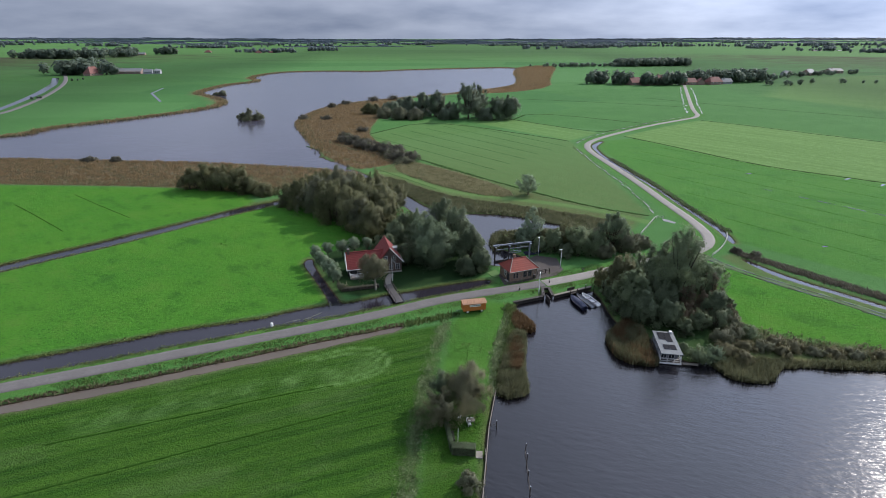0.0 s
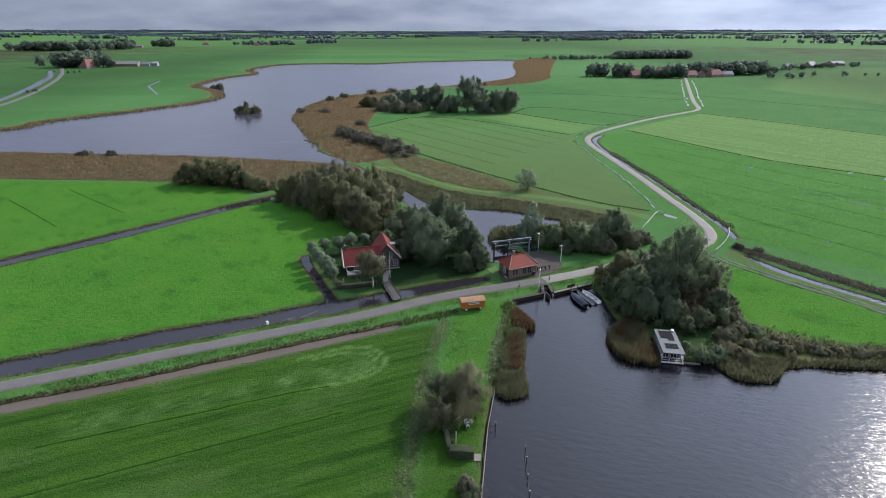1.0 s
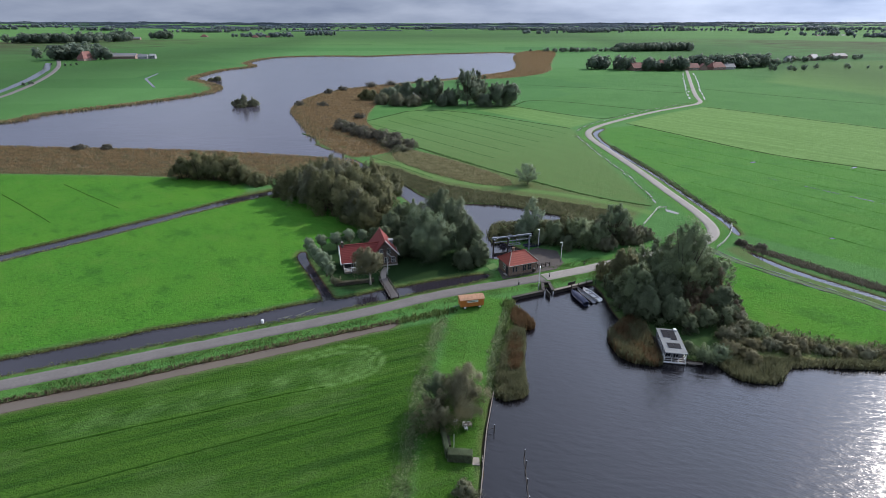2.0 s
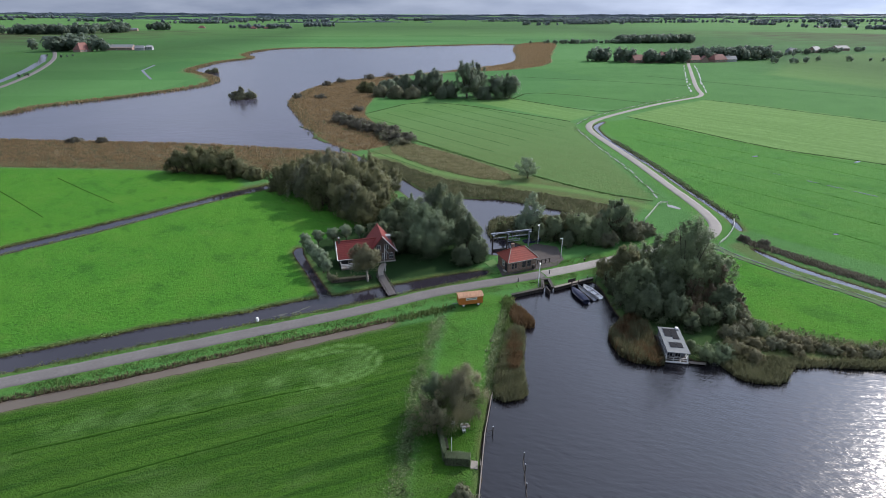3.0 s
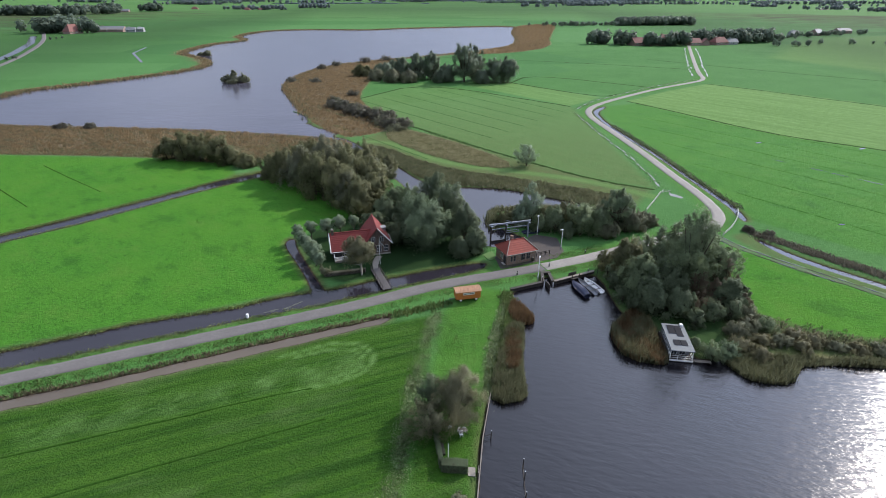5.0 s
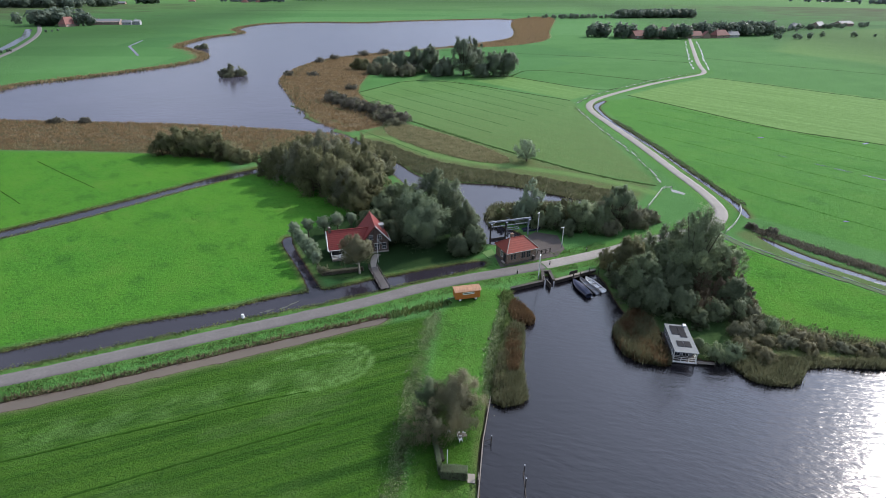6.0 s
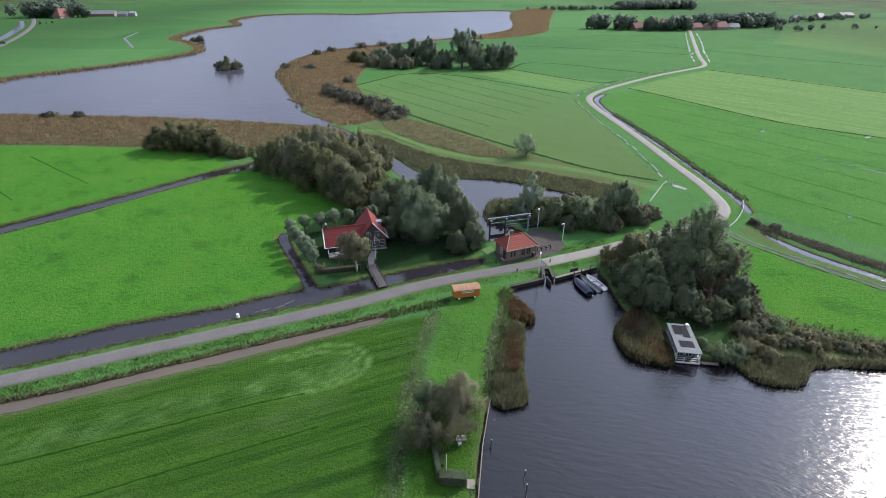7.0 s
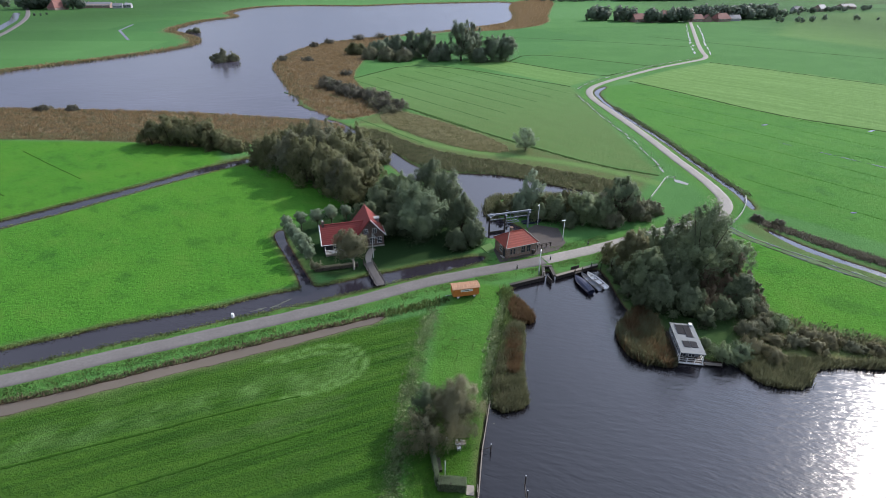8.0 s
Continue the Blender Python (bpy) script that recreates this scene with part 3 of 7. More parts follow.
# Pale mown fields; sunlit far east and haze past 1250 m are painted in too.
pale_m = np.maximum.reduce([soft(FIELD_MID, 2.0) * 0.36, soft(FIELD_MID_2, 2.0) * 0.8, 0.75 * np.clip(1.6 - field_distance(X, Y, MOWN_PATH, 12.0, False) / 1.9, 0, 1), soft(FIELD_PALE_EAST, 3.0), 0.75 * soft(FAR_EAST_LIT, 20.0), 0.3 * np.clip((Y - 1250) / 300, 0, 1)]
    + [soft(LANE_STRIP + np.array([-0.6, 0]), 2.6, False) * 0.8] + [0.7 * np.clip(1.3 - field_distance(X, Y, chaikin(a, 2, False), 6.0, False) / 0.45, 0, 1) for a in (
        [(-28.7, 87.5), (-21, 91.3), (-17.3, 92.2), (-13.1, 90), (-11.9, 86.7), (-13.2, 83.7), (-17.2, 80.9), (-23.7, 79.2)], [(-25.9, 87.5), (-20.7, 89.6), (-17, 90.3), (-14.3, 88.6), (-13.3, 86.1), (-15, 83.7), (-19, 81.6)])])
SWATHE = np.array([(-62.4, 72.0), (-49.0, 75.8), (-34.5, 80.8), (-24.4, 85.9), (-15.1, 89.2), (-13.1, 86.4), (-15.3, 82.4), (-28.2, 78.8), (-44.7, 72.7), (-57.9, 65.9)], float)
pale_m = np.maximum(pale_m, soft(SWATHE, 3.0) * np.clip(0.20 + 0.25 * ripple(X, Y, 5.0, 21) + 0.2 * ripple(X, Y, 2.2, 22, 1), 0, 0.6))
DITCH_END = np.array([(-74, 188), (-62, 197), (-48, 204), (-43, 199), (-54, 192), (-66, 183)], float)
TRACKSIDE = np.array([(81, 141), (84, 130), (87, 122), (92.5, 115.3), (99, 108), (106.6, 98), (148, 54), (145, 51), (104.7, 97), (96, 106.5), (85, 121), (79, 128), (76, 138)], float)
rough_m = np.maximum.reduce([rough_m, 0.95 * soft(DITCH_END, 3.0), 0.75 * soft(TRACKSIDE, 1.5), 0.80 * soft(FIELD_MID, 3.0) * np.clip((400 - Y) / 170, 0, 1)])
LANE = np.array([(0, 101), (-2.4, 80), (-5, 55), (-8, 30), (-2, 20), (4.5, 62), (7.5, 78), (12.5, 97), (14.5, 110), (6, 112)], float)
lush_m = np.maximum.reduce([soft(p, 2.0, True, 0.2) * w for p, w in zip(LUSH + [LANE], (1, 1, 1, 0.62, 0.85))] + [0.5 * np.clip(1.6 - d_road / 4.0, 0, 1)])
# Shade over the house lawn, painted in as near-black grass.
garden_shade = soft(GARDEN, 1.5, True, 0.3)
# Shade round the near willow, put into the grass as dark mown tones.
PLOT_SHADE = np.array([(-5.0, 76), (-8, 30), (-2, 20), (4.6, 62), (6.8, 75)], float)
mown_and_shade = np.maximum(soft(FIELD_NEAR, 1.5, True, 0.2), np.maximum(0.9 * soft(PLOT_SHADE, 5.0, True, 0.5), 0.25 * soft(LANE, 2.0)))
pale_m = np.maximum(pale_m, 0.12 * soft(LANE, 3.0) * np.clip(0.7 + 0.6 * ripple(X, Y, 6.0, 31), 0, 1) * np.clip((Y - 76) / 8, 0, 1))
# Shade among the harbour willows, painted in as dark grass.
GLADE_SHADE = np.array([(37, 119), (46, 122), (56, 116), (56, 100), (50, 90), (44, 86), (41, 92), (37, 98)], float)
rough_m = rough_m * (1 - 0.85 * soft(GLADE_SHADE, 2.0))
furrow_and_shade = np.zeros_like(X)


def furrows(lines, width, depth):
    global furrow_and_shade
    for ln in lines:
        d = field_distance(X, Y, np.array(ln, float), 8.0, False)
        furrow_and_shade = np.maximum(furrow_and_shade, depth * np.clip(1.5 - d / np.maximum(width, CELL * 0.8), 0, 1) * np.clip(12.0 / CELL, 0, 1) ** 2)


far_lines = []
for k in range(26):
    rngk = np.random.default_rng(100 + k)
    x0, y0 = rngk.uniform(-2200, 2200), rngk.uniform(900, 2900)
    far_lines.append([(x0, y0), (x0 + rngk.uniform(500, 1200), y0 + rngk.uniform(-160, 160))])
furrows(far_lines, 3.0, 0.8)
verts = np.stack([X, Y, Z], -1).reshape(-1, 3)
nx, ny = len(gx), len(gy)
ii = (np.arange(ny - 1)[:, None] * nx + np.arange(nx - 1)[None, :]).ravel()
faces = np.stack([ii, ii + 1, ii + nx + 1, ii + nx], -1)
ground_mesh = mesh_from("ground", verts, faces, M_GROUND, True)
for layer, (a, b, c) in (("cover", (reed_m, pale_m, rough_m)), ("use", (lush_m, mown_and_shade, np.maximum(furrow_and_shade, 0.97 * np.maximum(garden_shade, 0.8 * soft(GLADE_SHADE, 2.0)))))):
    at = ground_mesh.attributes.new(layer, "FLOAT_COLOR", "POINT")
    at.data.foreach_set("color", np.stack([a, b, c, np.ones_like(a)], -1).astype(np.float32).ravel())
ground = tagged(new("ground", ground_mesh), "flat green polder meadows with reed beds and ditches", "ground", kind="structure")


def sheet(name, outline, z, mat, label):
    me = bpy.data.meshes.new(name)
    me.from_pydata([(x, y, z) for x, y in outline], [], [tuple(range(len(outline)))])
    me.materials.append(mat)
    return tagged(new(name, me), label, "water", kind="structure")


sheet("water_canals", [(-450, -300), (450, -300), (450, 700), (-450, 700)], WATER_Z - 0.012, M_CANAL, "still dark water in canals and ditches")
sheet("water_muddy_ditch", [(-160, 49), (-65, 81), (-36, 92.8), (-9, 103), (-8, 98), (-35, 86), (-64, 74), (-160, 37)], WATER_Z + 0.004, M_MUDDY, "muddy brown ditch water")
sheet("water_lake", [(-560, 232), (-30, 232), (190, 600), (300, 1250), (-400, 1250), (-560, 700)], WATER_Z - 0.004, M_LAKE, "wind-rippled grey lake under cloud")
sheet("water_harbour", [(-30, -300), (-8, 95), (5, 108), (12, 116), (23, 118.5), (60, 120), (450, 120), (450, -300)], WATER_Z, M_HARBOUR, "choppy dark harbour water with sun glitter")


def ground_height(px, py):
    """The sheet's height at given places."""
    i, j = np.clip(np.searchsorted(gx, px) - 1, 0, len(gx) - 2), np.clip(np.searchsorted(gy, py) - 1, 0, len(gy) - 2)
    u, v = (px - gx[i]) / (gx[i + 1] - gx[i]), (py - gy[j]) / (gy[j + 1] - gy[j])
    return (Z[j, i] * (1 - u) + Z[j, i + 1] * u) * (1 - v) + (Z[j + 1, i] * (1 - u) + Z[j + 1, i + 1] * u) * v


def ribbon(name, line, width, z, mat, label, category, crown=0.03, jag=0.0):
    """A paved strip along a line, cambered, with edges let into the ground."""
    line = np.asarray(line, float)
    t = np.gradient(line, axis=0)
    t /= np.linalg.norm(t, axis=1)[:, None]
    nrm = np.stack([-t[:, 1], t[:, 0]], -1)
    seg = np.concatenate([[0], np.cumsum(np.linalg.norm(np.diff(line, axis=0), axis=1))])
    s = np.arange(0, seg[-1], 1.5)
    px, py = np.interp(s, seg, line[:, 0]), np.interp(s, seg, line[:, 1])
    qx, qy = np.interp(s, seg, nrm[:, 0]), np.interp(s, seg, nrm[:, 1])
    w = width / 2
    cols = []
    rng = np.random.default_rng(5)
    for k, dz in ((-1.08, -0.25), (-1, 0), (-0.5, crown * 0.8), (0, crown), (0.5, crown * 0.8), (1, 0), (1.08, -0.25)):
        j = jag * rng.normal(size=len(s)) if abs(k) >= 1 else 0
        ex, ey = px + qx * (k * w + j), py + qy * (k * w + j)
        low = np.maximum(ground_height(ex, ey), -0.15) if crown == 0.0 else 0.0
        cols.append(np.stack([ex, ey, np.zeros(len(s)) + low + z + dz], -1))
    v = np.stack(cols, 1).reshape(-1, 3)
    m = len(cols)
    i0 = (np.arange(len(s) - 1)[:, None] * m + np.arange(m - 1)[None, :]).ravel()
    f = np.stack([i0, i0 + m, i0 + m + 1, i0 + 1], -1)
    return tagged(new(name, mesh_from(name, v, f, mat, True)), label, category, kind="structure")


M_SLAB = plain("pale_concrete_road", (0.245, 0.228, 0.205), 0.9, grain=1.6, vary=0.18)
split = int(np.argmax(ROAD_LINE[:, 0] > 23))
ribbon("road_west", ROAD_LINE[:split + 1], 3.4, 0.05, M_ROAD, "narrow grey asphalt country road", "road", 0.03, 0.05)
ribbon("road_east", ROAD_LINE[split:], 3.4, 0.05, M_SLAB, "pale concrete lane winding through pasture", "road", 0.03, 0.05)



# ---- trees and reeds ----
def tube(points, radii, sides=6):
    """A bent, tapered tube; returns verts and quads."""
    pts = [Vector(p) for p in points]
    v, f = [], []
    for i, p in enumerate(pts):
        d = (pts[min(i + 1, len(pts) - 1)] - pts[max(i - 1, 0)]).normalized()
        q = d.to_track_quat("Z", "Y")
        for k in range(sides):
            a = 2 * math.pi * k / sides
            v.append(tuple(p + q @ Vector((radii[i] * math.cos(a), radii[i] * math.sin(a), 0))))
    for i in range(len(pts) - 1):
        for k in range(sides):
            a, b = i * sides + k, i * sides + (k + 1) % sides
            f.append((a, b, b + sides, a + sides))
    return v, f


def sprays(rng, centre, normal, size, squash=0.55):
    """Leaf sprays: one pointed blade each, facing roughly outward."""
    n = len(centre)
    nrm = normal + rng.normal(size=(n, 3)) * 0.55 + np.array([0, 0, 0.35])
    nrm /= np.linalg.norm(nrm, axis=1)[:, None]
    ref = rng.normal(size=(n, 3))
    u = np.cross(nrm, ref)
    u /= np.linalg.norm(u, axis=1)[:, None] + 1e-9
    w = np.cross(nrm, u)
    s = (size * rng.uniform(0.6, 1.4, n))[:, None]
    k = rng.uniform(-0.5, 0.5, (n, 1))
    v = np.stack([centre - u * s * 1.1 - w * s * squash * 0.7, centre + u * s * 1.1 - w * s * squash * (0.7 + k), centre + u * s * k + w * s * squash * 1.5], 1)
    return v.reshape(-1, 3), np.arange(n * 3).reshape(-1, 3), np.repeat(soften(normal * 0.9 + nrm * 0.3), 3, 0)


def soften(n):
    return n / (np.linalg.norm(n, axis=1)[:, None] + 1e-9)


def crown_points(rng, height, radius, base, lobes, count, droop=0.0, columnar=False, upright=1.0):
    """Places and outward ways of the sprays of a crown built of leafy plumes at the ends of its twigs."""
    mid, half = (height + base) / 2, (height - base) / 2
    n = int(lobes * 5.5)
    taper = rng.uniform(0.0, 0.4)
    d = rng.normal(size=(n, 3))
    d[:, 2] += 0.2
    d /= np.linalg.norm(d, axis=1)[:, None]
    ph, fr = rng.uniform(0, 6.28, (4, 3)), rng.uniform(1.5, 4.5, (4, 3))
    shape = 1 + 0.10 * np.sin(d[:, None, :] * fr[None] + ph[None]).sum(-1).sum(-1) / 1.6
    reach = rng.uniform(0.12, 1.0, n) ** 0.42 * shape
    size = np.array([radius * (0.7 if columnar else 1.0), radius * (0.7 if columnar else 1.0), half])
    tip = d * reach[:, None] * size + np.array([0, 0, mid])
    axis = d * np.array([1, 1, 0.6]) * 0.7 + np.array([0, 0, 0.55 * upright]) + rng.normal(size=(n, 3)) * 0.25
    axis /= np.linalg.norm(axis, axis=1)[:, None]
    length, wide = radius * rng.uniform(0.34, 0.62, n), radius * rng.uniform(0.09, 0.19, n)
    k = rng.integers(0, n, count)
    t = rng.random(count) ** 0.8
    off = rng.normal(size=(count, 3)) * (wide[k] * (1.05 - 0.75 * t))[:, None]
    p = tip[k] - axis[k] * (length[k] * (1 - t))[:, None] + off
    p[:, 2] -= droop * np.hypot(p[:, 0], p[:, 1]) / max(radius, 0.1) * half * rng.uniform(0.2, 1.0, count)
    p[:, :2] *= (1 - taper * np.clip((p[:, 2] - mid) / half, -1, 1))[:, None]
    p[:, 2] = np.maximum(p[:, 2], 0.15)
    way = d[k] * 0.9 + off / np.maximum(np.linalg.norm(off, axis=1), 1e-6)[:, None] * 0.5 + axis[k] * 0.2
    way /= np.linalg.norm(way, axis=1)[:, None]
    lob = [(tip[q, 0], tip[q, 1], tip[q, 2] - length[q] * 0.4, wide[q], length[q] * 0.5) for q in range(n)]
    return p, way, lob


def tree(name, at, height, radius, leaves, label, category="tree", base=0.25, lobes=9, count=6000, leaf=0.26, seed=1, group="", droop=0.0, columnar=False, stems=1, bark=None, upright=1.0):
    rng = np.random.default_rng(seed)
    ob = thing(name, (at[0], at[1], 0), 0, label, category, group)
    C, N, lob = crown_points(rng, height, radius, height * base, lobes, int(count * 1.6), droop, columnar, upright)
    V, F, S = sprays(rng, C, N, leaf * 0.78)
    crown = new("crown", mesh_from("crown", V, F, leaves, normals=S))
    crown.parent = ob
    v, f = [], []
    def add(pts, rad):
        a, b = tube(pts, rad)
        o = len(v)
        v.extend(a), f.extend([tuple(i + o for i in q) for q in b])
    tr = max(0.07, height * 0.022)
    for s in range(stems):
        ox, oy = (rng.uniform(-0.3, 0.3) * radius, rng.uniform(-0.3, 0.3) * radius) if stems > 1 else (0, 0)
        top = (ox * 1.6 + rng.uniform(-0.3, 0.3), oy * 1.6 + rng.uniform(-0.3, 0.3), height * 0.72)
        add([(ox, oy, -0.3), (ox * 1.1, oy * 1.1, height * 0.2), (ox * 1.3, oy * 1.3, height * 0.45), top], [tr * 1.3, tr, tr * 0.7, tr * 0.2])
    for l in lob[:22]:
        z0 = max(height * 0.15, height * base * 0.9)
        add([(0, 0, min(z0, l[2] * 0.7)), (l[0] * 0.5, l[1] * 0.5, (z0 + l[2]) / 2), (l[0], l[1], l[2] + l[4] * 0.3)], [tr * 0.5, tr * 0.32, tr * 0.1])
    trunk = new("trunk", mesh_from("trunk", v, f, bark or M_BARK, True))
    trunk.parent = ob
    return ob


def blades(rng, px, py, pz, low, high, width, per, lean=0.35):
    """Upright grass or reed blades round each place, leaning their own ways."""
    n = len(px) * per
    x, y, z = np.repeat(px, per), np.repeat(py, per), np.repeat(pz, per)
    x, y = x + rng.normal(size=n) * width * 1.6, y + rng.normal(size=n) * width * 1.6
    h = np.repeat(rng.uniform(low, high, len(px)), per) * rng.uniform(0.75, 1.1, n)
    a, b = rng.uniform(0, 2 * math.pi, n), rng.uniform(0, 2 * math.pi, n)
    wx, wy = np.cos(a) * width * 0.5, np.sin(a) * width * 0.5
    lx, ly = np.cos(b) * lean * h * rng.random(n), np.sin(b) * lean * h * rng.random(n)
    v = np.stack([np.stack([x - wx * 1.25, y - wy * 1.25, z], -1), np.stack([x + wx * 1.25, y + wy * 1.25, z], -1), np.stack([x + lx, y + ly, z + h], -1)], 1)
    nrm = soften(np.stack([rng.normal(size=n) * 0.35, rng.normal(size=n) * 0.35, np.ones(n)], -1))
    return v.reshape(-1, 3), np.arange(n * 3).reshape(-1, 3), np.repeat(nrm, 3, 0)


def scatter(rng, poly, count):
    lo, hi = poly.min(0), poly.max(0)
    out = np.empty((0, 2))
    while len(out) < count:
        p = rng.uniform(lo, hi, (count * 2, 2))
        out = np.vstack([out, p[inside(p[:, 0], p[:, 1], poly)]])
    return out[:count]


def on_shore(p):
    """Only what stands no further out than the lake's shallow rim."""
    wet = inside(p[:, 0], p[:, 1], LAKE)
    return ~wet | (seg_distance(p[:, 0], p[:, 1], LAKE, True) < 2.0)


def on_land(p):
    """Only what stands clear of the canals and ditches."""
    keep = np.ones(len(p), bool)
    for w in (CANAL, MOAT, DITCH_WEST, DITCH_SOUTH, DITCH_EAST, ROADSIDE, CHANNEL):
        keep &= ~inside(p[:, 0], p[:, 1], w)
    return keep


def reeds(name, poly, count, low, high, width, per, mat, label, seed, z=-0.25):
    rng = np.random.default_rng(seed)
    p = scatter(rng, np.asarray(poly), count)
    p = p[on_shore(p)]
    swell = 0.8 + 0.3 * ripple(p[:, 0], p[:, 1], 9.0, seed)
    v, f, sn = blades(rng, p[:, 0], p[:, 1], np.full(len(p), z), low, high, width, per)
    v[:, 2] = z + (v[:, 2] - z) * np.repeat(swell, per * 3)
    return tagged(new(name, mesh_from(name, v, f, mat, normals=sn)), label, "reeds", kind="stuff")


def along(line, spacing, spread, seed, closed=False):
    rng = np.random.default_rng(seed)
    line = np.asarray(line, float)
    if closed:
        line = np.vstack([line, line[:1]])
    seg = np.concatenate([[0], np.cumsum(np.linalg.norm(np.diff(line, axis=0), axis=1))])
    s = np.arange(0, seg[-1], spacing)
    return np.stack([np.interp(s, seg, line[:, 0]), np.interp(s, seg, line[:, 1])], -1) + rng.normal(size=(len(s), 2)) * spread


def fringe(name, lines, spacing, spread, low, high, width, per, mat, label, seed, region=None, closed=True, z=-0.15, lean=0.35):
    rng = np.random.default_rng(seed)
    p = np.vstack([along(l, spacing, spread, seed + i, closed) for i, l in enumerate(lines)])
    if region:
        p = p[(p[:, 0] > region[0]) & (p[:, 1] > region[1]) & (p[:, 0] < region[2]) & (p[:, 1] < region[3])]
    p = p[(seg_distance(p[:, 0], p[:, 1], ROAD_LINE, False) > 2.1) & on_shore(p) & (on_land(p) | (z < -0.25))]
    v, f, sn = blades(rng, p[:, 0], p[:, 1], np.full(len(p), z), low, high, width, per, lean)
    return tagged(new(name, mesh_from(name, v, f, mat, normals=sn)), label, "grass", kind="stuff")


reeds("reed_belt", REED_BELT, 30000, 0.9, 1.5, 0.14, 5, R_BROWN, "tall brown autumn reeds along the lake", 11)
reeds("reed_belt_olive", REED_BELT, 9000, 0.8, 1.4, 0.15, 5, R_GREEN, "olive reeds mixed into the brown bed", 12)
REED_EDGE = chaikin([(-263, 217), (-188, 214), (-139, 212), (-112, 209.5), (-98, 206.5), (-84, 203), (-66, 207), (-52, 214), (-38, 226), (-44, 237), (-70, 230), (-110, 221), (-188, 222), (-263, 225)], 1)
reeds("reed_belt_edge", REED_EDGE, 9000, 0.6, 1.3, 0.15, 4, R_OCHRE, "yellowing reeds and sedge at the belt's edge", 46)
reeds("reed_peninsula", REED_PENINSULA, 18000, 0.9, 1.5, 0.26, 5, R_BROWN, "brown reed bed on a peninsula", 13)
reeds("reed_far_tip", REED_TIP, 7000, 1.4, 2.6, 0.9, 4, R_BROWN, "brown reeds at the far lake head", 14)
reeds("rough_growth", ROUGH, 7000, 0.4, 1.1, 0.17, 5, R_OCHRE, "rough yellowing marsh growth", 15, 0.0)
reeds("bank_growth", BANK_NORTH, 9000, 0.6, 1.4, 0.16, 5, R_GREEN, "olive waterside growth along the pond", 16, -0.1)
fringe("pond_reeds", [[(14.2, 143), (14, 147), (14, 152), (16, 156.4), (24, 157.3), (31, 158), (40, 157)]], 0.03, 0.7, 0.8, 1.8, 0.18, 4, R_GREEN, "olive reeds at the pond's edge", 45, None, False, -0.3)
reeds("reed_east", REED_EAST, 3600, 1.2, 2.3, 0.10, 6, R_GREEN, "olive reeds beside the houseboat", 17)
reeds("reed_east_russet", REED_EAST, 1900, 1.2, 2.3, 0.10, 6, R_RED, "russet reeds beside the houseboat", 18)
reeds("reed_shore_east", REED_EAST_2, 5200, 0.8, 1.7, 0.10, 5, R_GREEN, "olive reeds along the harbour shore", 19)
reeds("reed_west", REED_WEST, 4600, 1.1, 2.1, 0.085, 6, R_GREEN, "olive reeds at the meadow's water edge", 20)
reeds("reed_west_russet", chaikin([(10.4, 84), (13.2, 84), (14.8, 96), (12.4, 96)], 1), 1700, 1.2, 2.2, 0.085, 6, R_RED, "russet reeds at the water edge", 21)
reeds("reed_west_clump", REED_WEST_2, 1300, 1.0, 1.9, 0.10, 6, R_RED, "small dark reed clump beside the quay", 22)
far_bank = LAKE[(LAKE[:, 1] > 282)]
fringe("reed_shore_brown", [far_bank + np.array([-1.5, 1.5]), far_bank + np.array([-4.5, 3.5])], 0.35, 3.0, 0.8, 1.8, 0.42, 3, R_BROWN, "brown reed fringe round the lake", 43, None, False, -0.2)
fringe("reed_far_shore", [far_bank], 0.4, 3.2, 0.8, 1.7, 0.45, 3, R_GREEN, "olive-brown reed fringe round the lake", 23, None, False, -0.2)
fringe("ditch_verge", [CANAL, DITCH_WEST, DITCH_EAST, ROADSIDE], 0.7, 0.4, 0.08, 0.28, 0.15, 4, R_VERGE, "long verge grass beside the ditches", 24, (-160, 60, 130, 320))
fringe("ditch_reed", [DITCH_SOUTH[: len(DITCH_SOUTH) // 2] + np.array([-0.25, 0.6])], 0.13, 0.28, 0.25, 0.7, 0.13, 5, R_DEAD, "dark withered growth on the ditch bank", 25, (-130, 50, 0, 110), False)
fringe("lane_weeds", [LANE_STRIP + np.array([-0.6, 0])], 0.014, 0.8, 0.06, 0.20, 0.26, 4, R_WEED, "grey-green weeds along the mown field", 29, None, False, -0.05, lean=1.3)
fringe("bank_weeds", [[(7.3, 78), (8.1, 84.6), (9.3, 91.4), (11.8, 100), (13.6, 107.6)], [(8.2, 84), (9.9, 91.4), (12.2, 100), (13.9, 106)]], 0.035, 0.6, 0.12, 0.45, 0.22, 4, R_WEED, "pale rank weeds on the meadow bank", 47, None, False, -0.05, lean=1.0)
fringe("bank_grass", [CANAL, CANAL[: len(CANAL) // 2] + np.array([-0.3, 0.7]), DITCH_WEST, DITCH_WEST[: len(DITCH_WEST) // 2] + np.array([-0.8, 0.8])], 0.12, 0.30, 0.08, 0.26, 0.22, 4, R_BANK, "yellow-green tussocks along the banks", 48, (-160, 60, 8, 205), True, -0.1, lean=1.0)
fringe("lane_growth", [[(9.2, 80), (11, 88), (12.6, 97), (14, 102), (13.5, 109)], [(-9.5, 101), (-4, 103), (1.5, 105.2)], [(8.3, 78), (9.6, 84), (11.2, 91), (12.6, 97), (13.6, 103), (13.4, 109.5)]], 0.05, 0.6, 0.3, 1.0, 0.17, 5, R_VERGE, "rank weeds along the meadow's edge", 26, None, False, -0.05)
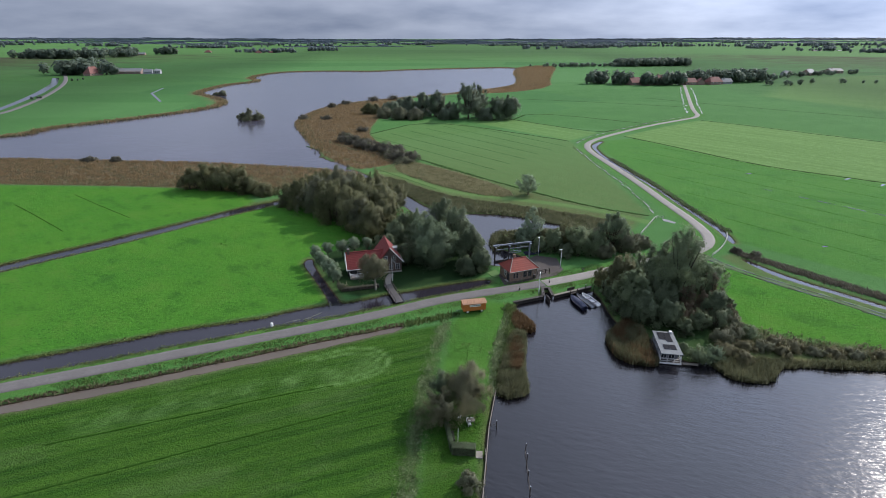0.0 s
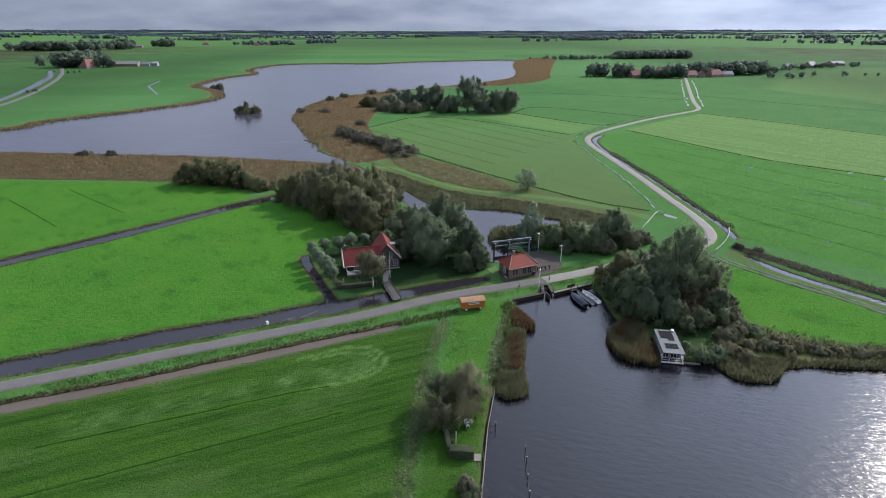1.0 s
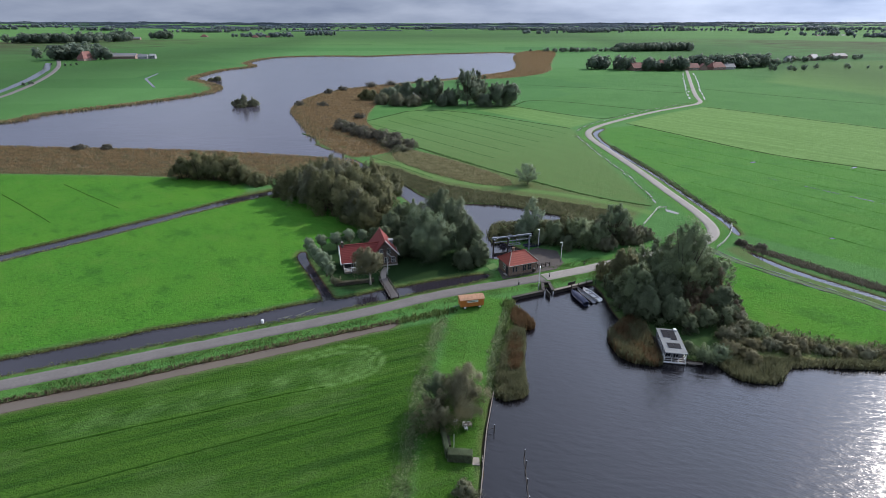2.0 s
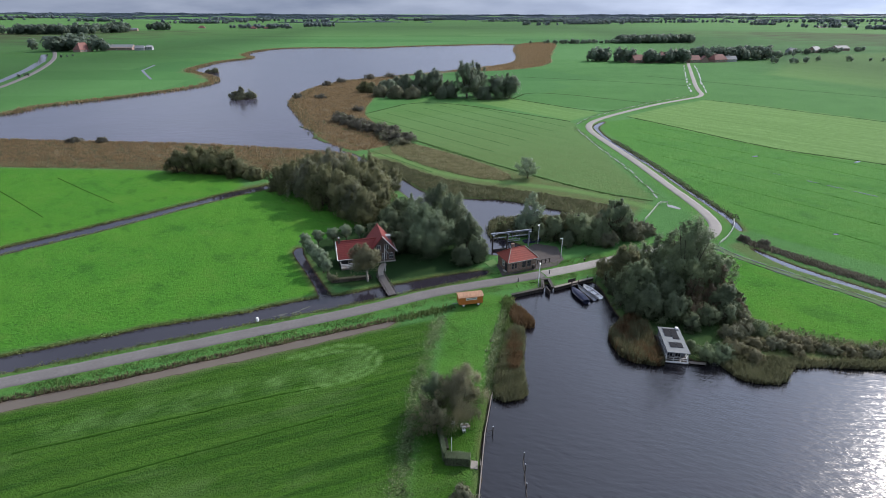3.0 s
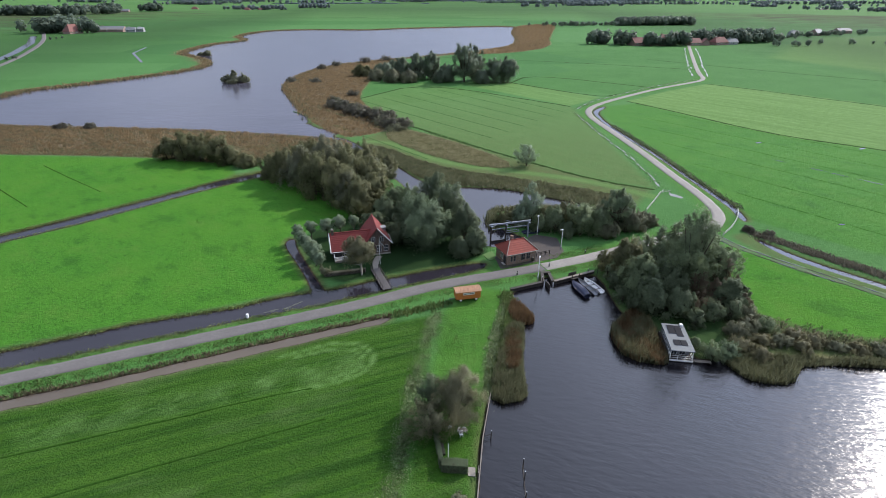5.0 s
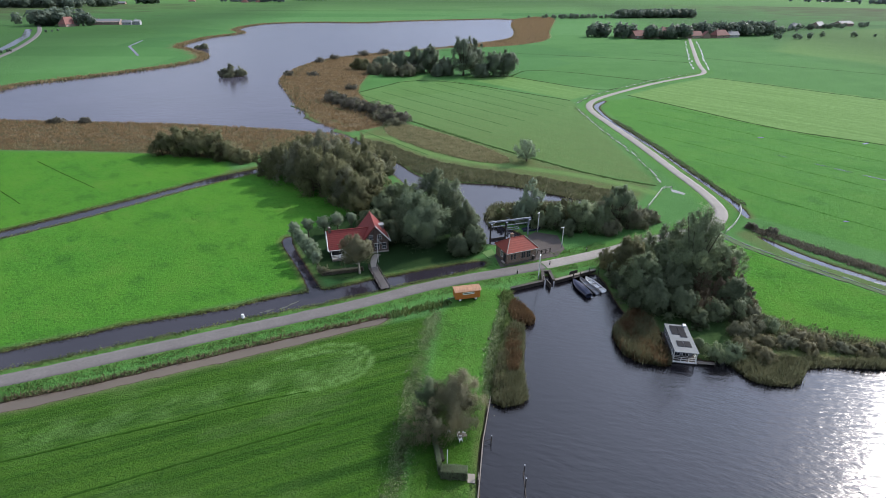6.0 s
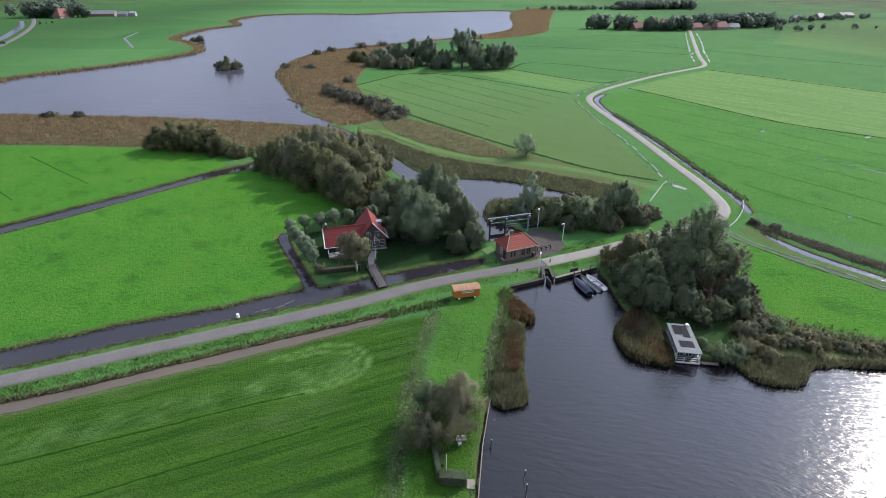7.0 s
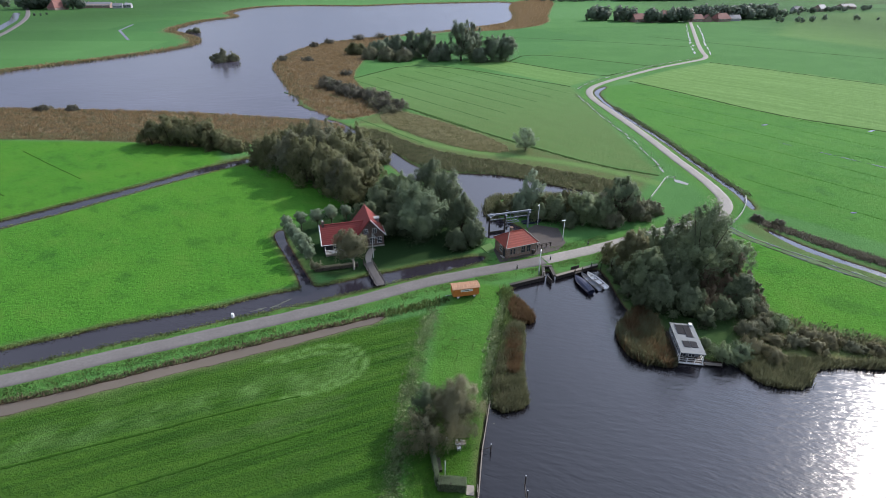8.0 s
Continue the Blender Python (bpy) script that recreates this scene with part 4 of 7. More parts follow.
fringe("east_scrub", [[(55, 103), (61, 98), (69, 93), (78, 90), (98, 88.5)]], 0.03, 1.7, 0.25, 0.8, 0.2, 5, R_GREEN, "olive scrub along the harbour shore", 27, None, False, -0.05)
fringe("east_ditch_reed", [[(82.5, 140), (86, 136), (90.5, 129), (95, 123), (100.5, 116), (110, 104), (150, 60)], [(83.5, 140), (87.5, 135), (91.5, 129.5), (96.5, 123), (101.5, 116.5), (111, 104.5), (151, 60)]], 0.02, 0.75, 0.5, 1.15, 0.16, 4, L_SCRUB, "dark reeds in the ditch", 28, None, False, -0.2)

def tufts(name, poly, count, low, high, width, label, seed, mat):
    rng = np.random.default_rng(seed)
    p = scatter(rng, np.asarray(poly, float), count)
    keep = (rng.random(len(p)) < 0.5 + 0.5 * ripple(p[:, 0], p[:, 1], 12.0, seed)) & on_land(p)
    p = p[keep]
    v, f, sn = blades(rng, p[:, 0], p[:, 1], np.full(len(p), -0.05), low, high, width, 3, 0.9)
    return tagged(new(name, mesh_from(name, v, f, mat, normals=sn)), label, "grass", kind="stuff")


tufts("pasture_tufts", LUSH[0], 14000, 0.05, 0.13, 0.18, "tussocks of grass in the lush pasture", 31, R_TUFT)
tufts("pasture_tufts_west", [(-200, 70), (-131, 124), (-104, 152), (-72, 188), (-80, 202), (-112, 208), (-188, 212), (-260, 150)], 9000, 0.06, 0.15, 0.24, "tussocks of grass in the far pasture", 32, R_TUFT)
tufts("mown_tufts", [(-110, 58), (-65, 75), (-44, 83), (-24, 92), (-9, 98), (-1.5, 100.5), (-3.5, 79), (-6, 55), (-60, 48)], 12000, 0.04, 0.10, 0.16, "stubbly tufts on the mown field", 33, R_TUFT)
tufts("lane_tufts", [(0, 101), (-2.4, 80), (-4, 62), (-6, 45), (1.5, 45), (5, 70), (9, 84), (12, 97), (13, 108), (6, 109)], 5000, 0.08, 0.25, 0.14, "tufts on the meadow strip", 34, R_VERGE)
tufts("verge_tufts", np.vstack([ROAD_LINE[8:60] + np.array([-0.7, 1.9]), (ROAD_LINE[8:60] + np.array([-1.7, 4.4]))[::-1]]), 6000, 0.1, 0.35, 0.13, "thick verge grass along the road", 37, R_VERGE)
tufts("verge_tufts_south", np.vstack([ROAD_LINE[8:60] + np.array([0.7, -1.9]), (ROAD_LINE[8:60] + np.array([1.5, -4.0]))[::-1]]), 6000, 0.1, 0.35, 0.13, "thick verge grass between road and ditch", 38, R_VERGE)
tufts("east_tufts", LUSH[2], 4000, 0.06, 0.16, 0.16, "tussocks on the eastern meadow", 35, R_TUFT)
tufts("east_pasture_tufts", [(90, 160), (105, 135), (160, 100), (215, 150), (150, 250), (112, 315), (95, 305)], 6000, 0.05, 0.12, 0.22, "tussocks in the eastern pasture", 36, R_TUFT)

# woodland behind the house
WOOD = [(-58, 188, 8, 5.5), (-53, 184, 11, 6.5), (-46, 178, 13, 7), (-38, 169, 13.5, 7), (-30.5, 161, 12.5, 6.5), (-23.5, 154, 11, 5.5), (-48, 195, 12, 7), (-39, 186, 14.5, 7.5), (-31, 177, 15, 7.5),
        (-24, 167, 13.5, 6.5), (-27, 186, 12, 6), (-20, 160, 12, 5), (-22, 178, 11, 4.8), (-19.5, 187, 8.5, 4.2), (-28, 201, 7, 4.4), (-42, 176, 12, 6), (-34, 168, 13, 6), (-27, 159, 11, 5.5), (-50, 189, 11, 6), (-35, 193, 11, 6), (-21.5, 168, 12, 4.6)]
for i, (x, y, h, r) in enumerate(WOOD):
    tree("alder_tree", (x, y), h, r, (L_OLIVE, L_OLIVE, L_GREY, L_OLIVE, L_OLIVE)[i % 5], "olive-brown autumn tree in dense woodland", base=0.03, lobes=14, count=9200, leaf=0.27, seed=40 + i, group="woodland behind the house", stems=2, upright=1.7)
# garden trees by the house
tree("chestnut_tree", (-4.5, 131.5), 12.8, 7.4, L_BLUEGREEN, "large round dark green tree on the lawn", base=0.05, lobes=22, count=26000, leaf=0.21, seed=60)
for i, (x, y, h, r, m) in enumerate([(-14, 155, 8, 4.5, L_DARK), (-8.5, 149, 10.5, 4.6, L_GREEN), (-2, 152, 14, 5.5, L_DARK), (2, 143, 13.5, 5.5, L_DARK), (5.5, 134, 11, 5, L_DARK), (8, 128.5, 7, 3.2, L_DARK), (-9, 141, 11, 4.5, L_DARK), (-15, 147, 9, 4.4, L_DARK), (-12, 134, 6, 3.6, L_DARK), (4, 126.5, 5, 3, L_DARK), (-18, 141, 6, 3.5, L_DARK)]):
    tree("garden_tree", (x, y), h, r, m, "tall green garden tree beside the pond", base=0.06, lobes=11, count=10500, leaf=0.22, seed=70 + i, group="garden trees", upright=1.3)
# harbour willows
for i, (x, y, h, r, m) in enumerate([(58.6, 111, 12, 4.6, L_GREEN), (49, 115, 13, 5.2, L_DARK), (40.6, 115.6, 10, 4.6, L_OLIVE), (41.2, 107.4, 10.5, 4.6, L_GREEN), (46, 106, 10, 4.4, L_DARK), (41.5, 102.6, 8, 3.8, L_DARK),
                                     (46.6, 101.6, 6.8, 3.3, L_DARK), (57.5, 103.6, 7.5, 3.6, L_DARK), (44.5, 119, 9, 4.2, L_GREEN), (54, 118, 11, 4.4, L_DARK), (47, 110.5, 11.5, 4.4, L_GREEN)]):
    tree("willow_tree", (x, y), h, r, m, "dense willow at the harbour's edge", base=0.03, lobes=14, count=11800, leaf=0.21, seed=490 + i, group="harbour willows", stems=2, upright=1.3)
tree("willow_tree", (51.8, 109.5), 18.6, 6.4, L_GREEN, "tall full willow standing over its neighbours", base=0.04, lobes=26, count=21000, leaf=0.21, seed=89, group="harbour willows", stems=2, upright=0.9)
for i, (x, y, h, r) in enumerate([(52, 106.5, 8.5, 3.4), (58.6, 107, 8.5, 3.4), (55.5, 104.5, 6, 2.8), (60, 103.5, 4.5, 2.6)]):
    tree("bare_willow", (x, y), h, r, L_BROWN, "thin brown half-bare willow under taller trees", base=0.06, lobes=9, count=3600, leaf=0.17, seed=104 + i, group="half-bare willows", stems=3, upright=1.4)
SHRUBS = [(37.6, 119.6, 5.5, 2.8, L_OLIVE), (37.6, 111, 4.8, 2.4, L_DARK), (37.6, 106.5, 4.2, 2.2, L_DARK), (38.8, 103, 4, 2.3, L_DARK), (37.5, 115, 5, 2.5, L_GREEN), (46.9, 87.6, 3.3, 2.3, L_GREEN), (50.2, 87.6, 3.4, 2.5, L_BLUEGREEN), (45.6, 90.6, 2.2, 1.5, L_GREEN),
          (56.5, 99.5, 5, 2.9, L_DARK), (59.6, 99, 3.8, 2.5, L_GREY), (53.6, 90, 2.6, 2.3, L_TAN), (54.6, 94, 3.2, 2.5, L_GREY), (57.6, 95.6, 3.2, 2.5, L_GREY), (58, 91.6, 2.2, 2.2, L_TAN), (61.4, 95.6, 2.8, 2.3, L_GREEN), (56, 87.6, 2.2, 2.2, L_TAN), (61.6, 91.5, 2.0, 2.0, L_GREY),
          (65, 93, 2.2, 2.0, L_TAN), (68, 91.4, 2.0, 2.0, L_TAN), (64.6, 89.6, 1.9, 2.0, L_TAN), (71, 90, 1.7, 1.9, L_GREY), (74.6, 89.4, 1.6, 1.9, L_TAN), (78.6, 89, 1.6, 1.9, L_GREY), (83, 88.6, 1.6, 2.0, L_TAN), (88, 88.2, 1.6, 2.0, L_GREY), (93, 87.6, 1.6, 2.0, L_TAN), (48.6, 97.2, 3.6, 2.2, L_DARK), (52.6, 99, 5, 2.6, L_DARK), (50.6, 102, 5, 2.8, L_BROWN), (60.4, 104, 3.6, 2.2, L_DARK), (61.4, 108.6, 3.4, 2.2, L_GREEN), (61.6, 112.6, 3.4, 2.2, L_GREEN)]
for i, (x, y, h, r, m) in enumerate(SHRUBS):
    tree("shrub", (x, y), h, r, m, "low bush on the harbour bank", "bush", base=0.02, lobes=9, count=3300, leaf=0.135, seed=110 + i, group="bank shrubs", stems=3, upright=1.3)
# bushes beside the lift gate
for i, (x, y, h, r, m) in enumerate([(17.6, 147, 3.6, 3.2, L_OLIVE), (20.5, 149, 4, 3.4, L_OLIVE), (24.2, 146, 11.2, 3.5, L_SILVER), (21.4, 145.5, 6.5, 2.8, L_SILVER), (30, 141.4, 7.6, 3.6, L_GREEN), (33, 144, 8, 3.6, L_OLIVE), (36.6, 139.6, 9, 4.2, L_GREEN), (41.4, 140, 7.4, 3.8, L_GREEN),
                                     (46.4, 142.4, 14.8, 4.2, L_BLUEGREEN), (49.6, 141.4, 7, 3.4, L_GREY), (52.6, 143.2, 5.4, 3, L_GREY), (56, 145.4, 4.4, 2.8, L_GREY), (28, 147, 5.5, 3.4, L_OLIVE), (38.4, 146, 6.5, 4, L_GREEN), (43.4, 146.5, 7, 4, L_GREY), (50, 148, 5.5, 3.6, L_GREY), (26.6, 142.2, 5, 2.8, L_GREEN), (33, 138.6, 4.6, 2.6, L_DARK), (43.6, 137.6, 4.2, 2.6, L_GREY)]):
    tree("bank_bush", (x, y), h, r, m, "green-grey bush on the pond's bank", "bush", base=0.03, lobes=12, count=6200, leaf=0.20, seed=130 + i, group="bushes beside the pond", stems=3, upright=1.6)
tree("ditch_bush", (82.6, 141.6), 1.8, 2.0, L_SCRUB, "dark low bush at the ditch head", "bush", base=0.02, lobes=7, count=1500, leaf=0.15, seed=158, stems=3)
tree("ditch_bush", (86.4, 138.6), 1.7, 1.8, L_SCRUB, "dark low bush at the ditch head", "bush", base=0.02, lobes=7, count=1500, leaf=0.15, seed=159, stems=3)
# lone and near trees
tree("birch_tree", (31.3, 200), 9, 4.4, L_SILVER, "thin half-bare birch beside the field", base=0.02, lobes=10, count=3800, leaf=0.19, seed=150)
tree("near_willow", (2.3, 72.7), 10.2, 4.3, L_WILLOW, "brownish-grey willow drooping over a garden plot", base=0.10, lobes=16, count=26000, leaf=0.095, seed=151, droop=0.35, upright=0.7)
tree("near_willow_low", (-1.9, 70.2), 6.8, 3.4, L_WILLOW, "dark low willow under its taller neighbour", base=0.08, lobes=8, count=7000, leaf=0.095, seed=152, droop=0.2)
tree("near_alder", (-1.8, 74), 7.2, 3.1, L_DARK, "dark green alder behind the willow", base=0.08, lobes=10, count=9000, leaf=0.10, seed=156)
tree("near_bush", (2.2, 57.3), 2.6, 2.0, L_GREY, "grey-green bush on the meadow's edge", "bush", base=0.05, lobes=7, count=2600, leaf=0.13, seed=153, stems=3)
L_WEEDTREE = leafy("leaves_pale_olive", (0.110, 0.112, 0.062), (0.190, 0.190, 0.110), (0.275, 0.265, 0.160), 0.45)
tree("lawn_tree", (-18.2, 117.2), 9.4, 4.2, L_WEEDTREE, "slender tree with a pale trunk on the lawn", base=0.36, lobes=12, count=8500, leaf=0.17, seed=154, bark=plain("pale_bark", (0.30, 0.28, 0.24), 0.9))
tree("garden_shrub", (-26.4, 117.0), 2.6, 1.7, L_GREY, "bare brownish shrub beside the moat", "bush", base=0.1, lobes=6, count=900, leaf=0.16, seed=155, stems=3)
POLLARDS = [(-36.5, 133.8), (-35.0, 131.2), (-33.3, 127.9), (-31.3, 124.5), (-29.4, 121.3), (-28.0, 119.2), (-33.8, 136.2), (-29.9, 137.2), (-26.8, 138.8), (-23.5, 141.1)]
first = tree("pollard_willow", (*POLLARDS[0], 0), 5.5, 1.7, L_SILVER, "silver-leaved pollard willow in the garden row", base=0.36, lobes=16, count=5200, leaf=0.12, seed=160, group="pollard row")
for i, (x, y) in enumerate(POLLARDS[1:]):
    copy_thing(first, pose(x, y, 0, 0, 0, 47 * i) @ Matrix.Scale(0.9 + 0.06 * (i % 4), 4))
# trees at the reed belt
for i, (x, y, h, r) in enumerate([(-103, 208, 9.5, 5.5), (-97, 207, 10.5, 6), (-91, 206, 10, 6), (-85, 204.5, 10.5, 6), (-79, 202, 8, 5), (-72, 199, 5, 4)]):
    tree("belt_tree", (x, y), h, r, L_OLIVE, "dull olive tree at the reed bed", base=0.03, lobes=10, count=4800, leaf=0.36, seed=170 + i, group="trees at the reed bed", stems=2, upright=1.6)
# peninsula wood
for i, (x, y, h, r, m) in enumerate([(16, 400, 26, 11, L_MIDFAR), (24, 408, 24, 9, L_MIDFAR), (37, 398, 17, 8, L_MIDFAR), (47, 399, 18, 8, L_MIDFAR), (-8, 412, 20, 7, L_MIDFAR), (-18, 414, 19, 7, L_MIDFAR), (-30, 416, 16, 7, L_MIDFAR), (4, 402, 13, 7, L_MIDFAR), (-36, 400, 9, 7, L_GREY),
                                       (-24, 400, 8, 7, L_GREY), (-48, 410, 8, 7, L_GREY), (-60, 430, 8, 7, L_OLIVE), (-46, 440, 9, 8, L_MIDFAR), (28, 394, 10, 6, L_MIDFAR), (-2, 398, 9, 5, L_MIDFAR), (-40, 455, 9, 7, L_MIDFAR)]):
    tree("peninsula_tree", (x, y), h, r, m, "tall dark tree on the lake peninsula", base=0.05, lobes=11, count=5200, leaf=0.6, seed=190 + i, group="peninsula wood", upright=1.5)
rng_b = np.random.default_rng(77)
for i in range(30):
    k = i / 29
    x, y = -62 + 44 * k + rng_b.uniform(-4, 4), 316 - 58 * k + rng_b.uniform(-4, 4)
    tree("scrub_bush", (x, y), rng_b.uniform(3.2, 5.8), rng_b.uniform(3.6, 5.4), (L_SCRUB, L_SCRUB, L_GREY)[i % 3], "leafless grey-brown scrub in the reed bed", "bush", base=0.03, lobes=6, count=1300, leaf=0.36, seed=220 + i, group="scrub in the reeds", stems=3)
for i, (x, y, h, r) in enumerate([(-100, 470, 4, 5), (-92, 490, 4, 5), (-70, 515, 5, 6), (-52, 530, 5, 6), (-108, 400, 3.5, 5), (-90, 400, 3, 5), (-55, 345, 3, 4), (-178, 258, 2.6, 3.2), (-165, 258, 2.6, 3)]):
    tree("shore_bush", (x, y), h, r, L_SCRUB, "dark bush at the lake's edge", "bush", base=0.02, lobes=6, count=700, leaf=0.5, seed=240 + i, group="lakeside bushes", stems=3)
for i, (x, y, h, r) in enumerate([(-147, 397, 9, 5.5), (-152, 398, 5.5, 5), (-141, 398, 5, 5), (-147, 394, 3, 5)]):
    tree("island_tree", (x, y), h, r, L_GREY, "dark half-bare tree on the lake islet", base=0.0, lobes=8, count=1500, leaf=0.45, seed=260 + i, group="trees on the islet")
for i, (x, y, h, r) in enumerate([(-236, 570, 5, 4.5), (-244, 574, 3, 4)]):
    tree("islet_bush", (x, y), h, r, L_GREY, "dark bush standing in the lake", "bush", base=0.02, lobes=6, count=800, leaf=0.7, seed=270 + i, group="bushes in the lake")


def islet(at, rx, ry, seed):
    rng = np.random.default_rng(seed)
    bm = bmesh.new()
    rings = []
    for k, z in ((1.0, -0.6), (0.94, -0.1), (0.6, 0.15)):
        rings.append([bm.verts.new((at[0] + math.cos(a) * rx * k * rng.uniform(0.9, 1.1), at[1] + math.sin(a) * ry * k * rng.uniform(0.9, 1.1), z)) for a in np.linspace(0, 2 * math.pi, 18, endpoint=False)])
    for r0, r1 in zip(rings[:-1], rings[1:]):
        for i in range(18):
            bm.faces.new((r0[i], r0[(i + 1) % 18], r1[(i + 1) % 18], r1[i]))
    bm.faces.new(rings[-1])
    return tagged(part("islet", bm, M_BARK), "small muddy islet in the lake", "islet", kind="structure")


islet((-147, 397), 9, 4, 1)
islet((-240, 571), 8, 4, 2)

# woods and farm trees far off, one crown copied about
def far_wood(name, spots, label, seed, low=8, high=16, mat=None):
    """A distant wood: a stand of crowns too far to tell apart."""
    rng = np.random.default_rng(seed)
    C, N, S = [], [], []
    for x, y, n, w, d in spots:
        for _ in range(n):
            cx, cy, h = x + rng.normal() * w, y + rng.normal() * d, rng.uniform(low, high)
            z0 = 36.0 * (max(0.0, math.hypot(cx, cy) - 2000) / 2700.0) ** 2
            k = 40 if y > 1800 else 110
            way = rng.normal(size=(k, 3))
            way /= np.linalg.norm(way, axis=1)[:, None]
            r = h * rng.uniform(0.35, 0.5)
            C.append(np.array([cx, cy, z0 + h * 0.52]) + way * np.array([r, r, h * 0.5]) * rng.uniform(0.5, 1, (k, 1)))
            N.append(way), S.append(np.full(k, h * (0.19 if y > 1800 else 0.10)))
    C, N, S = np.concatenate(C), np.concatenate(N), np.concatenate(S)
    v, f, soft_n = sprays(rng, C, N, S, 0.8)
    return tagged(new(name, mesh_from(name, v, f, mat or L_FAR, normals=soft_n)), label, "trees", kind="stuff")


far_wood("hamlet_trees", [(200, 717, 15, 11, 5), (226, 702, 11, 9, 4), (262, 690, 12, 10, 4), (290, 696, 7, 7, 4), (330, 726, 14, 11, 5), (372, 740, 30, 18, 6), (412, 752, 16, 10, 6), (440, 764, 5, 6, 5)],
         "dark trees round a hamlet", 301, 9, 18)
far_wood("hamlet_small_trees", [(470, 790, 4, 8, 5), (500, 812, 4, 10, 5), (545, 850, 8, 8, 5), (580, 868, 7, 8, 5), (612, 890, 8, 14, 6), (660, 905, 5, 16, 6), (430, 690, 5, 20, 2), (520, 720, 5, 24, 2)], "small trees beyond a hamlet", 309, 4, 9)
far_wood("wood_east_edge", [(240, 1110, 24, 26, 8), (300, 1125, 30, 26, 8), (350, 1140, 24, 20, 8)], "low dark scrub beyond the hamlet", 302, 5, 9)
far_wood("wood_east", [(375, 1150, 40, 16, 10), (415, 1160, 60, 20, 12), (460, 1165, 60, 20, 12), (490, 1165, 24, 10, 10)], "dark wood beyond the hamlet", 312, 11, 17)
far_wood("farm_trees_west", [(-612, 892, 14, 11, 6), (-596, 880, 9, 8, 6), (-575, 872, 5, 5, 5), (-540, 882, 6, 6, 5), (-640, 950, 16, 10, 30)], "trees round a farm", 303, 12, 24)
far_wood("farm_woods_west", [(-1150, 1530, 26, 22, 12), (-1090, 1540, 34, 26, 14), (-1020, 1560, 40, 34, 14), (-960, 1640, 18, 18, 14), (-1130, 1817, 10, 20, 14), (-1075, 1850, 16, 24, 14), (-960, 1880, 12, 14, 12)], "dark wood round distant farms", 308, 16, 27)
far_wood("roadside_shrubs_west", [(-405, 530, 4, 3, 6), (-520, 760, 4, 4, 10)], "small shrubs beside a farm road", 307, 2, 4)
rng_f = np.random.default_rng(9)
spots = [(rng_f.uniform(-3200, 3200), rng_f.uniform(2500, 3500), int(rng_f.integers(14, 40)), rng_f.uniform(25, 110), 8) for _ in range(46)]
spots += [(-735, 2090, 10, 26, 8), (-640, 2080, 26, 40, 8), (-555, 2290, 6, 10, 8), (-500, 2310, 16, 30, 8), (1530, 2240, 20, 60, 14), (1600, 2040, 40, 50, 14), (700, 2730, 40, 90, 12), (1150, 2950, 60, 170, 12), (1800, 2900, 70, 220, 14), (2300, 2900, 64, 220, 14)]
# Far trees: distance haze is put into the leaf colours as pale blue-grey.
M_HAZEWOOD = leafy("hazed_far_wood", (0.135, 0.168, 0.172), (0.165, 0.204, 0.206), (0.196, 0.236, 0.236), 0.45)
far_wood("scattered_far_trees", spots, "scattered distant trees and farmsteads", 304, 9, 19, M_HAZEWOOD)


def wood_belt(name, y, gaps, low, high, seed, mat, label, reach=4600):
    """A far belt of woodland: one long ragged ridge of crowns, broken by gaps."""
    rng = np.random.default_rng(seed)
    xs = np.arange(-reach, reach, 9.0)
    tall = np.clip(0.5 + 0.45 * ripple(xs, 0 * xs, 260.0, seed, 4), 0.05, 1.0)
    tall = np.where(0.5 + 0.5 * ripple(xs, 0 * xs, 900.0, seed + 1, 3) < gaps, 0.0, low + (high - low) * tall * rng.uniform(0.75, 1.1, len(xs)))
    ys = y + 90 * ripple(xs, 0 * xs, 1500.0, seed + 2, 2)
    base = 36.0 * (np.clip(np.hypot(xs, ys) - 2000, 0, 2700) / 2700.0) ** 2
    rows = []
    for dy, k in ((-7, -0.1), (-6, 0.55), (-3, 0.9), (0, 1.0), (5, 0.8), (8, -0.1)):
        rows.append(np.stack([xs + rng.normal(size=len(xs)) * 2.0, ys + dy + rng.normal(size=len(xs)) * 1.5, base + tall * k * (rng.uniform(0.85, 1.12, len(xs)) if k > 0 else 1) - 0.4], -1))
    v = np.stack(rows, 1).reshape(-1, 3)
    i0 = (np.arange(len(xs) - 1)[:, None] * 6 + np.arange(5)[None, :]).ravel()
    return tagged(new(name, mesh_from(name, v, np.stack([i0, i0 + 6, i0 + 7, i0 + 1], -1), mat, False)), label, "trees", kind="stuff")


# Horizon woods: leaf colours bluer still, haze painted in.
M_DISTANCE = leafy("hazed_horizon_wood", (0.105, 0.130, 0.160), (0.130, 0.157, 0.190), (0.155, 0.186, 0.218), 0.3)
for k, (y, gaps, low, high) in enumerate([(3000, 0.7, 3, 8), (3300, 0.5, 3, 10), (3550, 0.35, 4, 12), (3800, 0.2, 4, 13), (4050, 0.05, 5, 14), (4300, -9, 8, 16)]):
    wood_belt("wood_belt", y, gaps, low, high, 310 + 7 * k, M_HAZEWOOD if y < 3000 else M_DISTANCE, "belt of distant woodland tinted with blue-grey haze")



